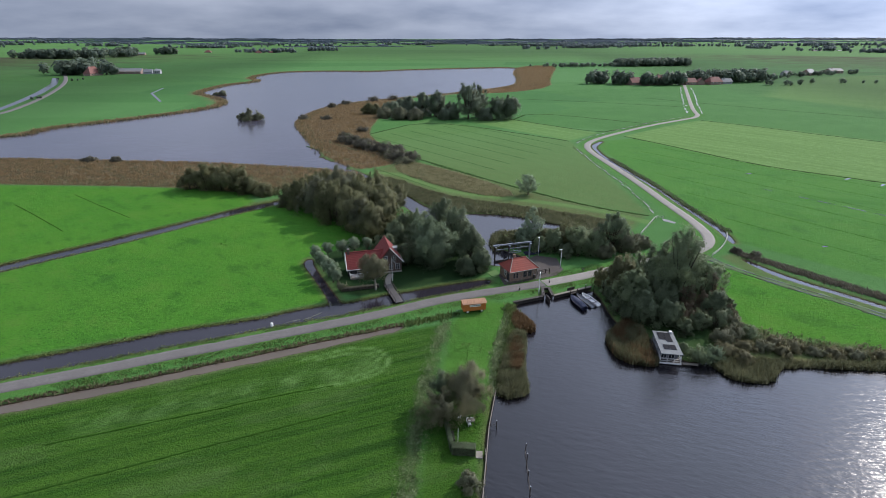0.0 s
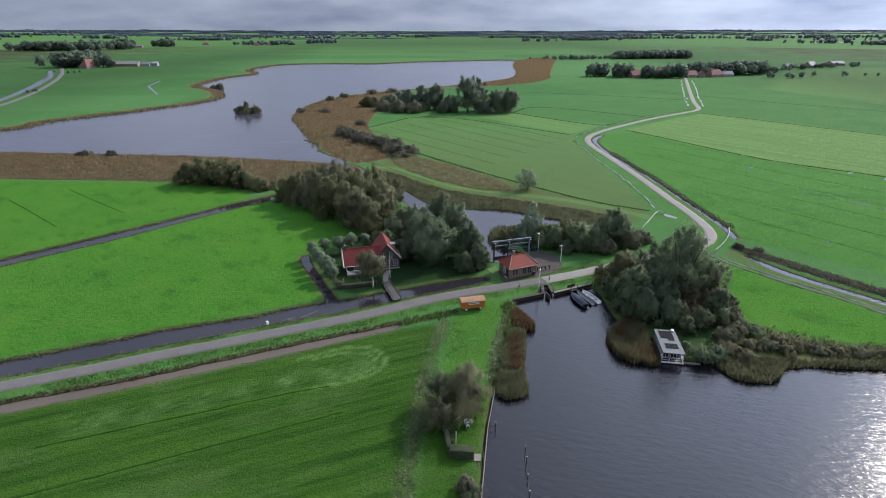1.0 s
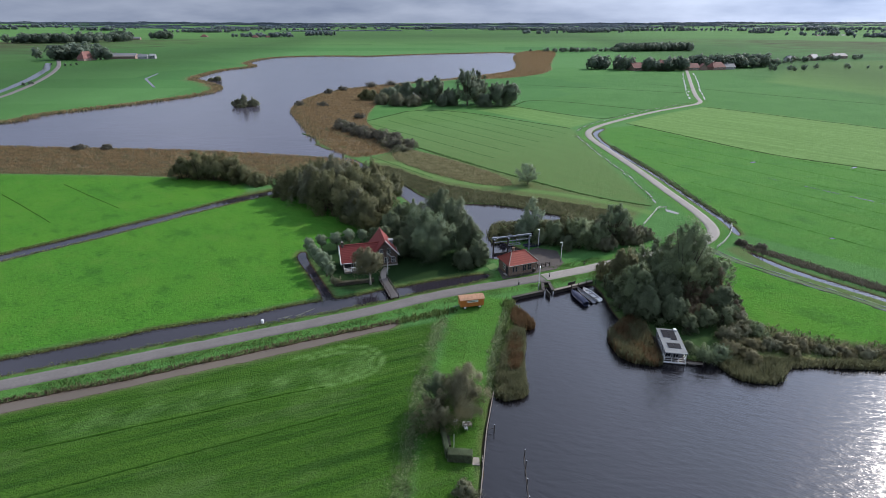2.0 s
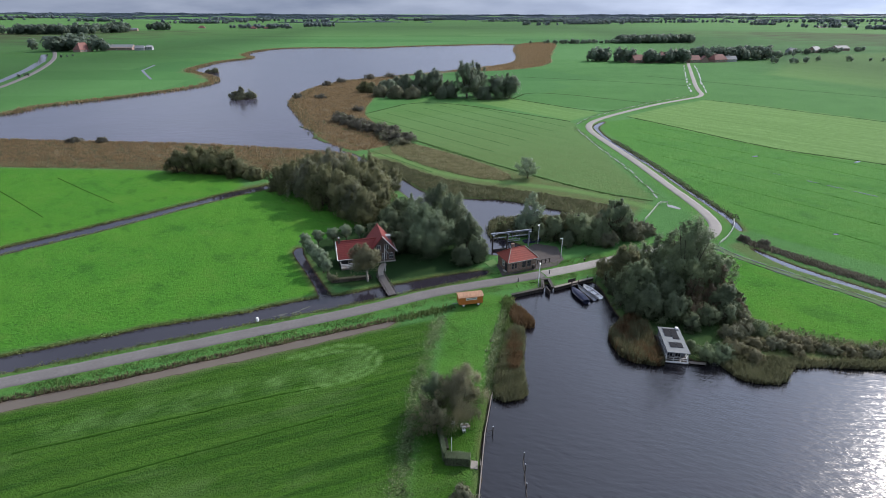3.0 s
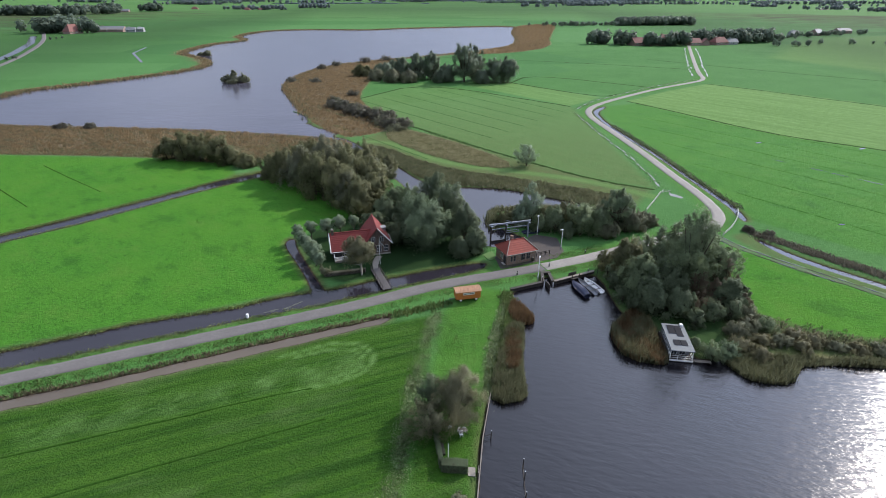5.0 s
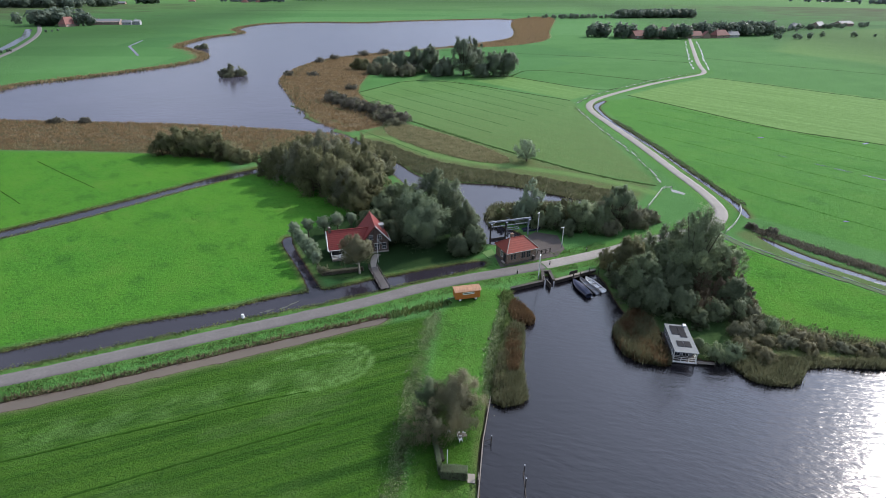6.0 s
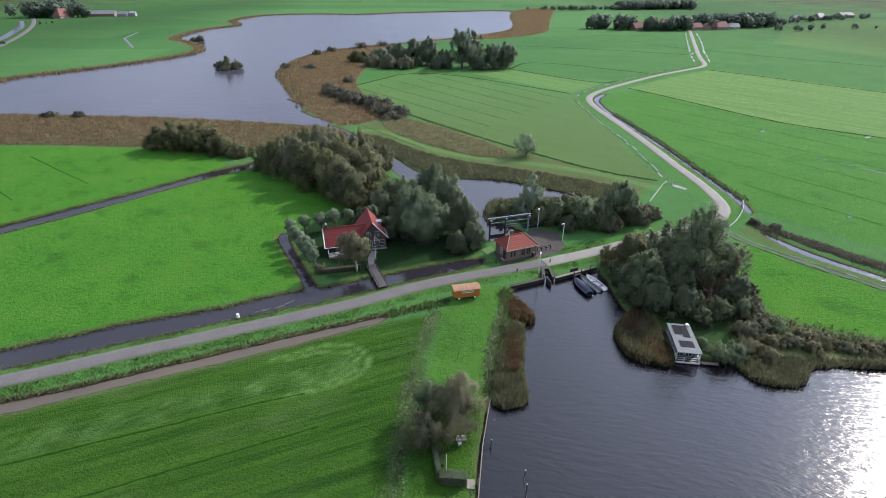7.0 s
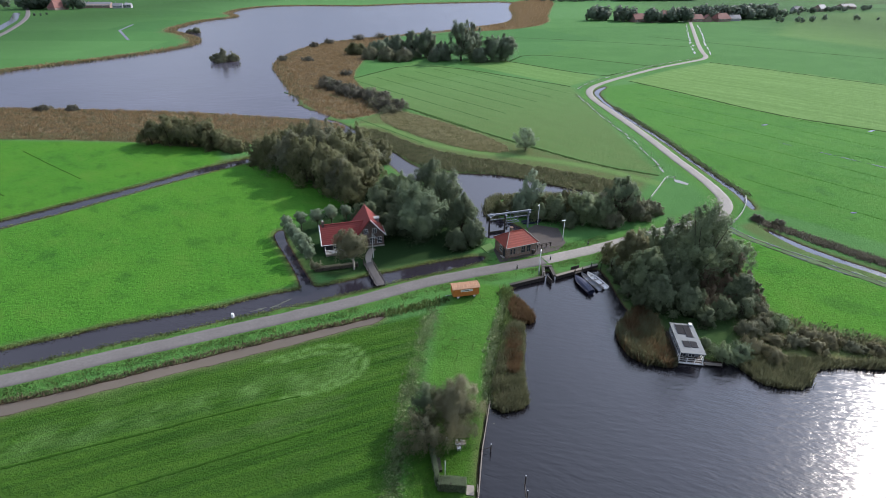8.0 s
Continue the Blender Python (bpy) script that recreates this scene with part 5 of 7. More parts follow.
# ---- built materials ----
def tile_material(name, color, row=0.34):
    n = Net(name)
    w = n.nodes.new("ShaderNodeTexWave")
    tc = n.nodes.new("ShaderNodeTexCoord")
    w.bands_direction, w.wave_type = "Z", "BANDS"
    w.inputs["Scale"].default_value, w.inputs["Distortion"].default_value = 0.62 / row * 0.5, 0.4
    n.links.new(tc.outputs["Object"], w.inputs["Vector"])
    a, b = n.noise(2.2, 5, 0.6), n.noise(0.35, 3)
    c = n.mix(n.span(a, 0.3, 0.7), tuple(v * 0.72 for v in color), color)
    c = n.mix(n.span(b, 0.45, 0.75, 0, 0.45), c, tuple(v * 0.55 + 0.02 for v in color))
    c = n.mix(n.span(w.outputs[1], 0.0, 0.25, 0.35, 0), c, tuple(v * 0.4 for v in color))
    n.bump(w.outputs[1], 0.5, 0.04)
    return n.done(c, 0.7, 0, 0.3)


def brick_material(name, color, mortar):
    n = Net(name)
    br = n.nodes.new("ShaderNodeTexBrick")
    tc, mp = n.nodes.new("ShaderNodeTexCoord"), n.nodes.new("ShaderNodeMapping")
    mp.inputs["Rotation"].default_value = (radians(90), 0, 0)
    n.links.new(tc.outputs["Object"], mp.inputs[0]); n.links.new(mp.outputs[0], br.inputs["Vector"])
    br.inputs["Scale"].default_value = 1.0
    br.inputs["Brick Width"].default_value, br.inputs["Row Height"].default_value, br.inputs["Mortar Size"].default_value = 0.22, 0.065, 0.008
    br.inputs["Color1"].default_value, br.inputs["Color2"].default_value, br.inputs["Mortar"].default_value = (*color, 1), (*(v * 0.7 for v in color), 1), (*mortar, 1)
    c = n.mix(n.span(n.noise(0.6, 4), 0.4, 0.75, 0, 0.4), br.outputs[0], tuple(v * 0.6 for v in color))
    n.bump(br.outputs[1], -0.3, 0.01)
    return n.done(c, 0.85, 0, 0.25)


M_TILE = tile_material("red_roof_tiles", (0.225, 0.040, 0.034))
M_TILE2 = tile_material("orange_red_roof_tiles", (0.27, 0.058, 0.038))
M_BRICK = brick_material("dark_brick", (0.085, 0.052, 0.042), (0.16, 0.145, 0.13))
M_BRICK2 = brick_material("brown_brick", (0.20, 0.125, 0.085), (0.27, 0.25, 0.22))
M_WHITE = plain("white_paint", (0.78, 0.78, 0.76), 0.5, vary=0.06, bump=0.05)
M_BLACKWOOD = plain("tarred_boards", (0.026, 0.027, 0.030), 0.75, grain=3, vary=0.4, stretch=(0.3, 1, 4))
M_ORANGE = plain("orange_painted_boards", (0.52, 0.175, 0.040), 0.6, grain=3, vary=0.22, stretch=(5, 5, 0.4))
M_RUST = plain("rusty_pale_sheet", (0.42, 0.235, 0.135), 0.6, grain=1.3, vary=0.45, stretch=(4, 0.5, 1))
M_GREYROOF = plain("pale_grey_roofing", (0.30, 0.315, 0.315), 0.7, grain=1.5, vary=0.12)
M_STEEL = plain("grey_steel", (0.33, 0.35, 0.37), 0.5, 0.6, vary=0.25)
M_BLUEGREY = plain("blue_grey_painted_timber", (0.21, 0.235, 0.27), 0.6, vary=0.25)
M_CONCRETE = plain("weathered_concrete", (0.34, 0.325, 0.29), 0.85, grain=2, vary=0.3)
M_OLDWOOD = plain("grey_weathered_wood", (0.21, 0.185, 0.16), 0.85, grain=3, vary=0.35, stretch=(0.5, 4, 1))
M_DECK = plain("grey_deck_planks", (0.125, 0.115, 0.110), 0.85, grain=3, vary=0.3, stretch=(0.5, 4, 1))
M_HBROOF = plain("grey_roofing_felt", (0.165, 0.178, 0.180), 0.8, grain=1.5, vary=0.15)
M_FARWHITE = plain("far_white_wall", (0.30, 0.31, 0.32), 0.7, grain=0.3, vary=0.1)
M_DARKWOOD = plain("dark_wet_wood", (0.050, 0.043, 0.036), 0.7, grain=3, vary=0.4)
M_COVER = plain("navy_boat_cover", (0.030, 0.036, 0.070), 0.6, vary=0.25, bump=0.5)
M_BOATGREY = plain("grey_boat_hull", (0.20, 0.21, 0.23), 0.45, vary=0.2)
M_PAVING = plain("brown_grey_clinker_paving", (0.072, 0.062, 0.056), 0.9, grain=5, vary=0.3)
M_GRAVEL = plain("shell_gravel", (0.27, 0.245, 0.21), 0.9, grain=6, vary=0.25)
M_WET = plain("wet_wheel_rut", (0.070, 0.078, 0.045), 0.9, grain=0.5, vary=0.5, spec=0.1)
# Scum on ditch water, with the sky's pale reflection put into the base colour.
M_SCUM_SKY = plain("pale_scum_and_sky", (0.15, 0.152, 0.13), 0.35, grain=1.5, vary=0.35, spec=0.5)
M_FILM = plain("duckweed_film", (0.070, 0.074, 0.056), 0.4, grain=1.2, vary=0.5, spec=0.4)
M_BRIGHTGREEN = plain("light_green_turf", (0.085, 0.165, 0.045), 0.9, grain=5, vary=0.2)
# Red roofs far off, greyed in the base colour for haze.
M_FARROOF = plain("hazed_far_red_roof", (0.21, 0.095, 0.08), 0.8, grain=0.3, vary=0.2)
M_FARWALL = plain("far_brick_wall", (0.28, 0.20, 0.165), 0.85, grain=0.3, vary=0.2)
M_FARGREY = plain("far_grey_roof", (0.19, 0.20, 0.21), 0.7, grain=0.2, vary=0.2)


def glass_material(name, tint, rough):
    n = Net(name)
    return n.done(n.mix(n.span(n.noise(1.5, 2), 0.3, 0.7), tint, tuple(v * 1.5 for v in tint)), rough, 0, 0.6)


M_GLASS = glass_material("dark_window_glass", (0.016, 0.020, 0.024), 0.06)
M_SOLAR = glass_material("solar_glass", (0.010, 0.011, 0.014), 0.5)
M_SOLAR.node_tree.nodes["Principled BSDF"].inputs["Specular IOR Level"].default_value = 0.06
M_GLASS.node_tree.nodes["Principled BSDF"].inputs["IOR"].default_value = 1.5


# ---- ways ----
ribbon("farm_road", FARM_ROAD, 5.0, 0.06, M_ROAD, "pale farm road between meadows", "road", 0.03)
sheet("water_farm_ditch", [(-372, 430), (-410, 511), (-450, 590), (-509, 696), (-583, 806), (-577, 812), (-502, 700), (-443, 594), (-404, 514), (-366, 430)], 0.085, M_CANAL, "ditch water beside a farm road")


def offset_line(line, d):
    line = np.asarray(line, float)
    t = np.gradient(line, axis=0)
    t /= np.linalg.norm(t, axis=1)[:, None]
    return line + d * np.stack([-t[:, 1], t[:, 0]], -1)


sheet("water_field_drain", [(-322.5, 588), (-273, 510.5), (-271, 511.5), (-320, 589), (-338.5, 651), (-340.5, 650.5)], 0.085, M_CANAL, "angled drain in a meadow")
for i, (x, y, a, b, turn) in enumerate([(136, 233.6, 1.6, 0.7, 20), (174, 224.5, 2.2, 0.6, 30), (181.5, 214.6, 2.4, 0.6, 40), (137, 195.5, 2.5, 0.22, -55), (141, 189.6, 3.0, 0.22, -55), (146, 182.3, 4.0, 0.28, -55), (151, 175, 3.0, 0.25, -55), (129, 207, 2.0, 0.16, -55), (110.9, 146, 0.9, 0.5, 10)]):
    rim = [(x + math.cos(radians(turn)) * a * math.cos(k) * (1 + 0.2 * math.sin(3 * k + i)) - math.sin(radians(turn)) * b * math.sin(k), y + math.sin(radians(turn)) * a * math.cos(k) + math.cos(radians(turn)) * b * math.sin(k) * (1 + 0.2 * math.cos(2 * k))) for k in np.linspace(0, 2 * math.pi, 14, endpoint=False)]
    sheet("water_puddle", rim, 0.085, M_CANAL, "rain puddle in the pasture")
sheet("water_culvert_pool", [(72.2, 168.6), (74.8, 166.0), (75.8, 167.2), (74, 170), (72.6, 171)], 0.09, M_SCUM_SKY, "culvert pool beside the road with sky reflection in its colour")


def pools(line, seed, low, high, gap, width, mat, label, z=0.075):
    """A broken chain of ragged pools along a shallow overgrown ditch."""
    rng = np.random.default_rng(seed)
    line = np.asarray(line, float)
    seg = np.concatenate([[0], np.cumsum(np.linalg.norm(np.diff(line, axis=0), axis=1))])
    s = rng.uniform(0, gap)
    while s < seg[-1] - high:
        n = 9
        u = np.linspace(s, s + rng.uniform(low, high), n)
        c = np.stack([np.interp(u, seg, line[:, 0]), np.interp(u, seg, line[:, 1])], -1)
        w = width * np.sin(np.linspace(0.12, math.pi - 0.12, n)) ** 0.5 * rng.uniform(0.35, 1.0, n)
        c = offset_line(c, rng.normal() * width * 0.25)
        t = np.gradient(c, axis=0)
        t /= np.linalg.norm(t, axis=1)[:, None]
        q = np.stack([-t[:, 1], t[:, 0]], -1) * w[:, None] * 0.5
        sheet("water_ditch_pool", [tuple(v) for v in np.vstack([c + q * rng.uniform(0.6, 1.2, (n, 1)), (c - q * rng.uniform(0.6, 1.2, (n, 1)))[::-1]])], z, mat, label)
        s = u[-1] + gap * rng.uniform(0.2, 1.6)


west = chaikin([(72, 176), (73, 190), (73.8, 215), (72.2, 245), (71.3, 268), (70.8, 296)], 2, False)
pools(west, 401, 2.5, 10.0, 1.4, 1.0, M_SCUM_SKY, "pale scum and painted sky reflection on shallow ditch water")
bend = chaikin([(74, 304), (82, 318), (95, 334), (117, 356), (142, 380), (168, 400), (190, 416)], 2, False)
pools(bend, 402, 2.0, 9.0, 4.0, 1.1, M_SCUM_SKY, "pale scum and painted sky reflection on shallow ditch water")
far_part = np.array([(199, 432), (207, 452), (247, 553), (294, 670)], float)
pools(offset_line(far_part, 6.0), 403, 4.0, 16.0, 5.0, 2.2, M_SCUM_SKY, "far roadside ditch water coloured pale as reflected sky")
pools(offset_line(far_part, -6.0), 404, 14.0, 38.0, 3.0, 2.2, M_SCUM_SKY, "far roadside ditch water coloured pale as reflected sky")
fringe("roadside_growth", [[(88.9, 158), (88.2, 173), (87.6, 192), (87, 216), (84.6, 244), (83, 266)]], 0.14, 0.7, 0.15, 0.7, 0.25, 4, L_DARK, "dark rank growth along the ditch", 406, None, False, -0.05)
fringe("roadside_weeds", [west, bend], 0.5, 0.9, 0.1, 0.4, 0.25, 4, L_GREEN, "dark weeds along the roadside ditch", 405, None, False, 0.0)
M_FIELDDITCH = plain("overgrown_field_ditch", (0.036, 0.066, 0.022), 1.0, grain=0.8, vary=0.5, spec=0.0)
for line in ([(110, 328), (126.4, 298.7), (140.9, 268.4), (154.1, 245.3), (178.4, 225), (260, 150)], [(188, 394.6), (210.8, 370), (229.9, 342.6), (249.6, 318.8), (330, 220)], [(200, 545), (239.8, 497.6), (279.6, 453.5), (321.6, 413.7), (420, 310)],
             [(-50, 334), (-13, 396), (73, 312)], [(46, 402), (97, 341), (112, 352)], [(48, 395), (70, 440), (150, 372)], [(0, 560), (120, 520), (215, 470)], [(-28, 281), (2, 241), (31, 207), (52, 184), (70, 174)]):
    ribbon("field_ditch", chaikin(line, 2, False), 1.5, 0.03, M_FIELDDITCH, "overgrown dark drain between fields", "ditch", 0.0, 0.18)
M_GRIP_WET = plain("damp_grip_grass", (0.040, 0.128, 0.018), 1.0, grain=0.6, vary=0.35, spec=0.0)
M_GRIP = plain("shallow_grip_grass", (0.056, 0.112, 0.034), 1.0, grain=0.8, vary=0.35, spec=0.0)
for k in range(-4, 5):
    ribbon("field_grip", [(-36 + 11 * k, 338 + 10 * k), (31 + 9 * k, 252 + 11 * k)], 0.6, 0.03, M_GRIP, "shallow grass drain across a mown field", "drain", 0.0, 0.12)
for k in range(1, 12, 2):
    s0, far = max(0.0, (7.4 * k - 32.0) / 0.575), 140 - 4 * (k % 3)
    at = [(126.4 + 0.575 * d - 7.36 * k, 298.7 - 0.818 * d - 5.18 * k) for d in (s0, far)]
    ribbon("field_grip", at, 0.30, 0.03, M_GRIP_WET, "shallow grass drain across pasture", "drain", 0.0, 0.10)
M_RUTGRASS = plain("dark_rut_grass", (0.024, 0.064, 0.010), 1.0, grain=2, vary=0.5, spec=0.0)
for line in ([(-62, 65), (-55.3, 67.5), (-41.6, 72.5), (-29, 77.3), (-20.4, 79.8)], [(-62, 54.5), (-42.8, 62.5), (-34.7, 65.9), (-26.4, 69.3), (-17.3, 73)], [(-146.6, 199.2), (-128, 185), (-109.3, 171.4)], [(-160, 186), (-147.4, 176.8), (-122.3, 157.4)]):
    ribbon("wheel_line", chaikin(line, 2, False), 0.34, 0.02, M_RUTGRASS, "dark rut worn in the meadow", "rut", 0.0, 0.05)
ribbon("track_verge", TRACK_LINE, 3.0, 0.0, plain("trodden_grass", (0.052, 0.098, 0.030), 0.9, grain=1.5, vary=0.35), "trodden grass field track", "track", 0.04, 0.2)
for side in (-0.85, 0.85):
    ribbon("wheel_rut", offset_line(TRACK_LINE, side), 0.28, 0.05, M_WET, "wet rutted wheel track holding puddles", "track", 0.0, 0.10)
for i, side in enumerate((-0.85, 0.85)):
    pools(offset_line(TRACK_LINE, side), 411 + i, 1.2, 5.0, 3.0 - i, 0.42, M_CANAL, "puddle standing in a wheel rut")
pools([(-36, 101.6), (-31.5, 104), (-28.2, 107.6), (-26.6, 111)], 421, 2.5, 6.0, 1.2, 0.8, M_FILM, "pale duckweed film on the canal", WATER_Z + 0.006)
ribbon("garden_path", chaikin([(-15.0, 119.2), (-15.6, 121.5), (-15.9, 124.2), (-15.2, 126.6)], 2, False), 1.5, 0.03, M_GRAVEL, "pale gravel path to the house door", "path")


def flat(name, outline, z, depth, mat, label, category, kind="structure"):
    bm = prism(outline, z - depth, z, "z")
    return tagged(part(name, bm, mat), label, category, kind=kind)


flat("pavement", [(13.6, 120.0), (27.6, 125.6), (30.2, 129.2), (30, 137), (24.6, 139), (22.4, 137), (21.6, 130.4), (12.6, 126.4)], 0.055, 0.3, M_PAVING, "brown clinker yard round the lock house", "paving")
flat("turf_plot", [(9.8, 127.3), (12.3, 129.2), (13.0, 126.6), (12.6, 124.8), (11.3, 124.1)], 0.09, 0.3, M_BRIGHTGREEN, "bright mown turf beside the lock house", "lawn")


# ---- farmhouse ----
def window(parent, x, y, z, w, h, axis="y", bars_x=1, bars_z=1, mat=None):
    """A window on a front or side wall: frame, mullions and panes."""
    t = 0.045
    def b(x0, z0, x1, z1, d0, d1):
        return (x + x0, y + d0, z + z0, x + x1, y + d1, z + z1) if axis == "y" else (x + d0, y + x0, z + z0, x + d1, y + x1, z + z1)
    rows = [b(-w / 2 - t, -t, -w / 2, h + t, -0.05, 0.06), b(w / 2, -t, w / 2 + t, h + t, -0.05, 0.06), b(-w / 2, -t, w / 2, 0, -0.05, 0.06), b(-w / 2, h, w / 2, h + t, -0.05, 0.06)]
    for i in range(bars_x):
        k = -w / 2 + w * (i + 1) / (bars_x + 1)
        rows.append(b(k - 0.02, 0, k + 0.02, h, -0.04, 0.05))
    for i in range(bars_z):
        k = h * (i + 1) / (bars_z + 1)
        rows.append(b(-w / 2, k - 0.018, w / 2, k + 0.018, -0.035, 0.045))
    win = part("window", boxes(*rows), mat or M_WHITE, parent, "weathered wooden window" if mat else "white-painted wooden window")
    part("pane", boxes(b(-w / 2, 0, w / 2, h, -0.01, 0.01)), M_GLASS, win)
    return win


def slab(bm, quad, thick):
    """A roof slope: four corners, given a thickness along its normal."""
    q = [Vector(p) for p in quad]
    nrm = (q[1] - q[0]).cross(q[2] - q[0]).normalized()
    if nrm.z < 0:
        nrm = -nrm
    a = [bm.verts.new(p) for p in q]
    b = [bm.verts.new(p - nrm * thick) for p in q]
    bm.faces.new(a), bm.faces.new(b[::-1])
    n = len(q)
    for i in range(n):
        bm.faces.new((a[i], b[i], b[(i + 1) % n], a[(i + 1) % n]))
    return bm


def roof(parent, quads, mat, label="", thick=0.16):
    for q in quads:
        part("roof_slope", slab(bmesh.new(), q, thick), mat, parent, label)


house = thing("farmhouse", (-21.85, 128.56, 0), 15, "dark brick farmhouse with red tiled gable roofs", "house")
part("wall", prism([(-2.6, -0.3), (2.6, -0.3), (2.6, 2.3), (0, 5.45), (-2.6, 2.3)], -5.2, 2.7, "x"), M_BLACKWOOD, house, "black tarred board wall")
part("gable_wall", prism([(2.65, -0.3), (8.75, -0.3), (8.75, 3.3), (5.7, 6.85), (2.65, 3.3)], -2.75, 6.0, "y"), M_BRICK, house, "dark brick gable wall")
roof(house, [[(-5.5, -3.05, 2.0), (4.2, -3.05, 2.0), (5.7, 0, 5.68), (-5.5, 0, 5.68)], [(-5.5, 3.05, 2.0), (4.2, 3.05, 2.0), (5.7, 0, 5.68), (-5.5, 0, 5.68)]], M_TILE)
roof(house, [[(2.2, -3.0, 2.9), (2.2, 6.2, 2.9), (5.7, 6.2, 7.05), (5.7, -3.0, 7.05)], [(9.2, -3.0, 2.9), (9.2, 6.2, 2.9), (5.7, 6.2, 7.05), (5.7, -3.0, 7.05)]], M_TILE)
part("ridge", bars([((-5.5, 0, 5.70), (5.2, 0, 5.70), 0.13)]), M_TILE, house)
part("ridge", bars([((5.7, -3.0, 7.08), (5.7, 6.2, 7.08), 0.13)]), M_TILE, house)
part("verge_board", bars([((-5.52, -3.1, 1.95), (-5.52, 0, 5.72), 0.12)], 4), M_WHITE, house, "white verge board")
part("verge_board", bars([((-5.52, 3.1, 1.95), (-5.52, 0, 5.72), 0.12)], 4), M_WHITE, house, "white verge board")
part("verge_board", bars([((9.25, -3.04, 2.85), (5.7, -3.04, 7.1), 0.13)], 4), M_WHITE, house, "white verge board")
part("verge_board", bars([((2.15, -3.04, 2.85), (5.7, -3.04, 7.1), 0.10)], 4), M_TILE, house, "red tiled verge")
part("gutter", bars([((9.25, -3.0, 2.82), (9.25, 6.2, 2.82), 0.09)]), M_WHITE, house)
part("gutter", bars([((-5.5, -3.1, 1.97), (2.2, -3.1, 1.97), 0.08)]), M_WHITE, house)
chimney = part("chimney", boxes((-4.95, -0.35, 5.2, -4.35, 0.35, 6.5), (-5.02, -0.42, 6.42, -4.28, 0.42, 6.55), bevel=0.02), M_BRICK, house, "short brick chimney")
part("chimney_pot", bars([((-4.65, 0, 6.5), (-4.65, 0, 6.85), 0.13, 0.11)]), M_WHITE, chimney)
dormer = part("dormer", boxes((7.3, 1.5, 4.2, 8.4, 2.7, 5.1)), M_STEEL, house, "small grey flat-roofed dormer")
part("dormer_roof", boxes((7.0, 1.35, 5.1, 8.55, 2.85, 5.2)), M_GREYROOF, dormer)
part("dormer_window", boxes((8.38, 1.65, 4.4, 8.44, 2.55, 5.0)), M_GLASS, dormer)
for wx in (4.7, 6.7):
    window(house, wx, -2.77, 3.55, 0.85, 1.1)
for wx in (3.8, 6.0, 7.7):
    window(house, wx, -2.77, 0.9, 1.0, 1.5)
for wx in (-0.4, 0.9):
    window(house, wx, -2.62, 0.35, 0.95, 1.85)
window(house, -2.4, -2.62, 0.6, 0.9, 1.2)
for wy in (-1.0, 1.2):
    window(house, 8.78, wy, 0.9, 1.0, 1.5, "x")
window(house, -5.22, -0.6, 0.7, 1.2, 1.5, "x")
part("plinth", boxes((2.6, -2.82, -0.3, 8.82, -2.74, 0.35)), M_CONCRETE, house)
terrace = thing("terrace", (-24.0, 124.2, 0), 15, "white-railed wooden terrace against the house", "terrace")
part("deck", boxes((-1.6, -1.1, 0.0, 1.7, 0.9, 0.45), bevel=0.02), M_OLDWOOD, terrace)
for x0, y0 in ((-1.6, -1.1), (0.0, -1.1), (1.65, -1.1), (-1.6, 0.8), (1.65, 0.8)):
    part("post", boxes((x0 - 0.06, y0 - 0.06, 0.45, x0 + 0.06, y0 + 0.06, 1.5)), M_WHITE, terrace)
for z in (0.75, 1.1, 1.45):
    part("rail", boxes((-1.6, -1.13, z, 1.65, -1.07, z + 0.1)), M_WHITE, terrace)
    part("rail", boxes((-1.63, -1.1, z, -1.57, 0.8, z + 0.1)), M_WHITE, terrace)
    part("rail", boxes((1.62, -1.1, z, 1.68, 0.8, z + 0.1)), M_WHITE, terrace)

# flagpole
pole = thing("flagpole", (-14.6, 122.4, 0), 0, "white flagpole with a limp pennant", "flagpole")
part("mast", bars([((0, 0, -0.2), (0, 0, 6.2), 0.06, 0.035)]), M_WHITE, pole)
bm = bmesh.new()
slab(bm, [(0.02, 0, 6.1), (0.9, -0.15, 5.3), (1.1, -0.2, 4.7), (0.03, -0.02, 5.55)], 0.02)
part("pennant", bm, M_GREYROOF, pole)

# footbridge over the moat
fb = thing("footbridge", (-13.5, 114.6, 0), 0, "grey plank footbridge with dark railings", "bridge")
fb.matrix_basis = pose(-13.7, 115.0, 0, 0, 0, 22)
for i in range(32):
    y = -5.0 + i * 0.31
    part("plank", boxes((-0.95, y, 0.28, 0.95, y + 0.28, 0.34)), M_DECK, fb)
for s in (-1, 1):
    part("beam", boxes((s * 0.7 - 0.1, -5.1, 0.02, s * 0.7 + 0.1, 5.0, 0.27)), M_DARKWOOD, fb)
    part("handrail", boxes((s * 0.92 - 0.05, -5.0, 1.22, s * 0.92 + 0.05, 4.9, 1.32)), M_DARKWOOD, fb)
    part("midrail", boxes((s * 0.92 - 0.03, -5.0, 0.75, s * 0.92 + 0.03, 4.9, 0.83)), M_DARKWOOD, fb)
    for k in range(6):
        y = -4.9 + k * 1.95
        part("post", boxes((s * 0.92 - 0.06, y - 0.06, -0.5, s * 0.92 + 0.06, y + 0.06, 1.3)), M_DARKWOOD, fb)

# ---- lock house, gate frame and yard ----
lock = thing("lock_house", (17.75, 125.6, 0), 22, "brown brick lock house with an orange-red hipped roof", "house")
part("wall", boxes((-3.9, -2.7, -0.3, 3.9, 2.7, 2.95)), M_BRICK2, lock, "brown brick wall")
E, RZ = 0.35, 5.1
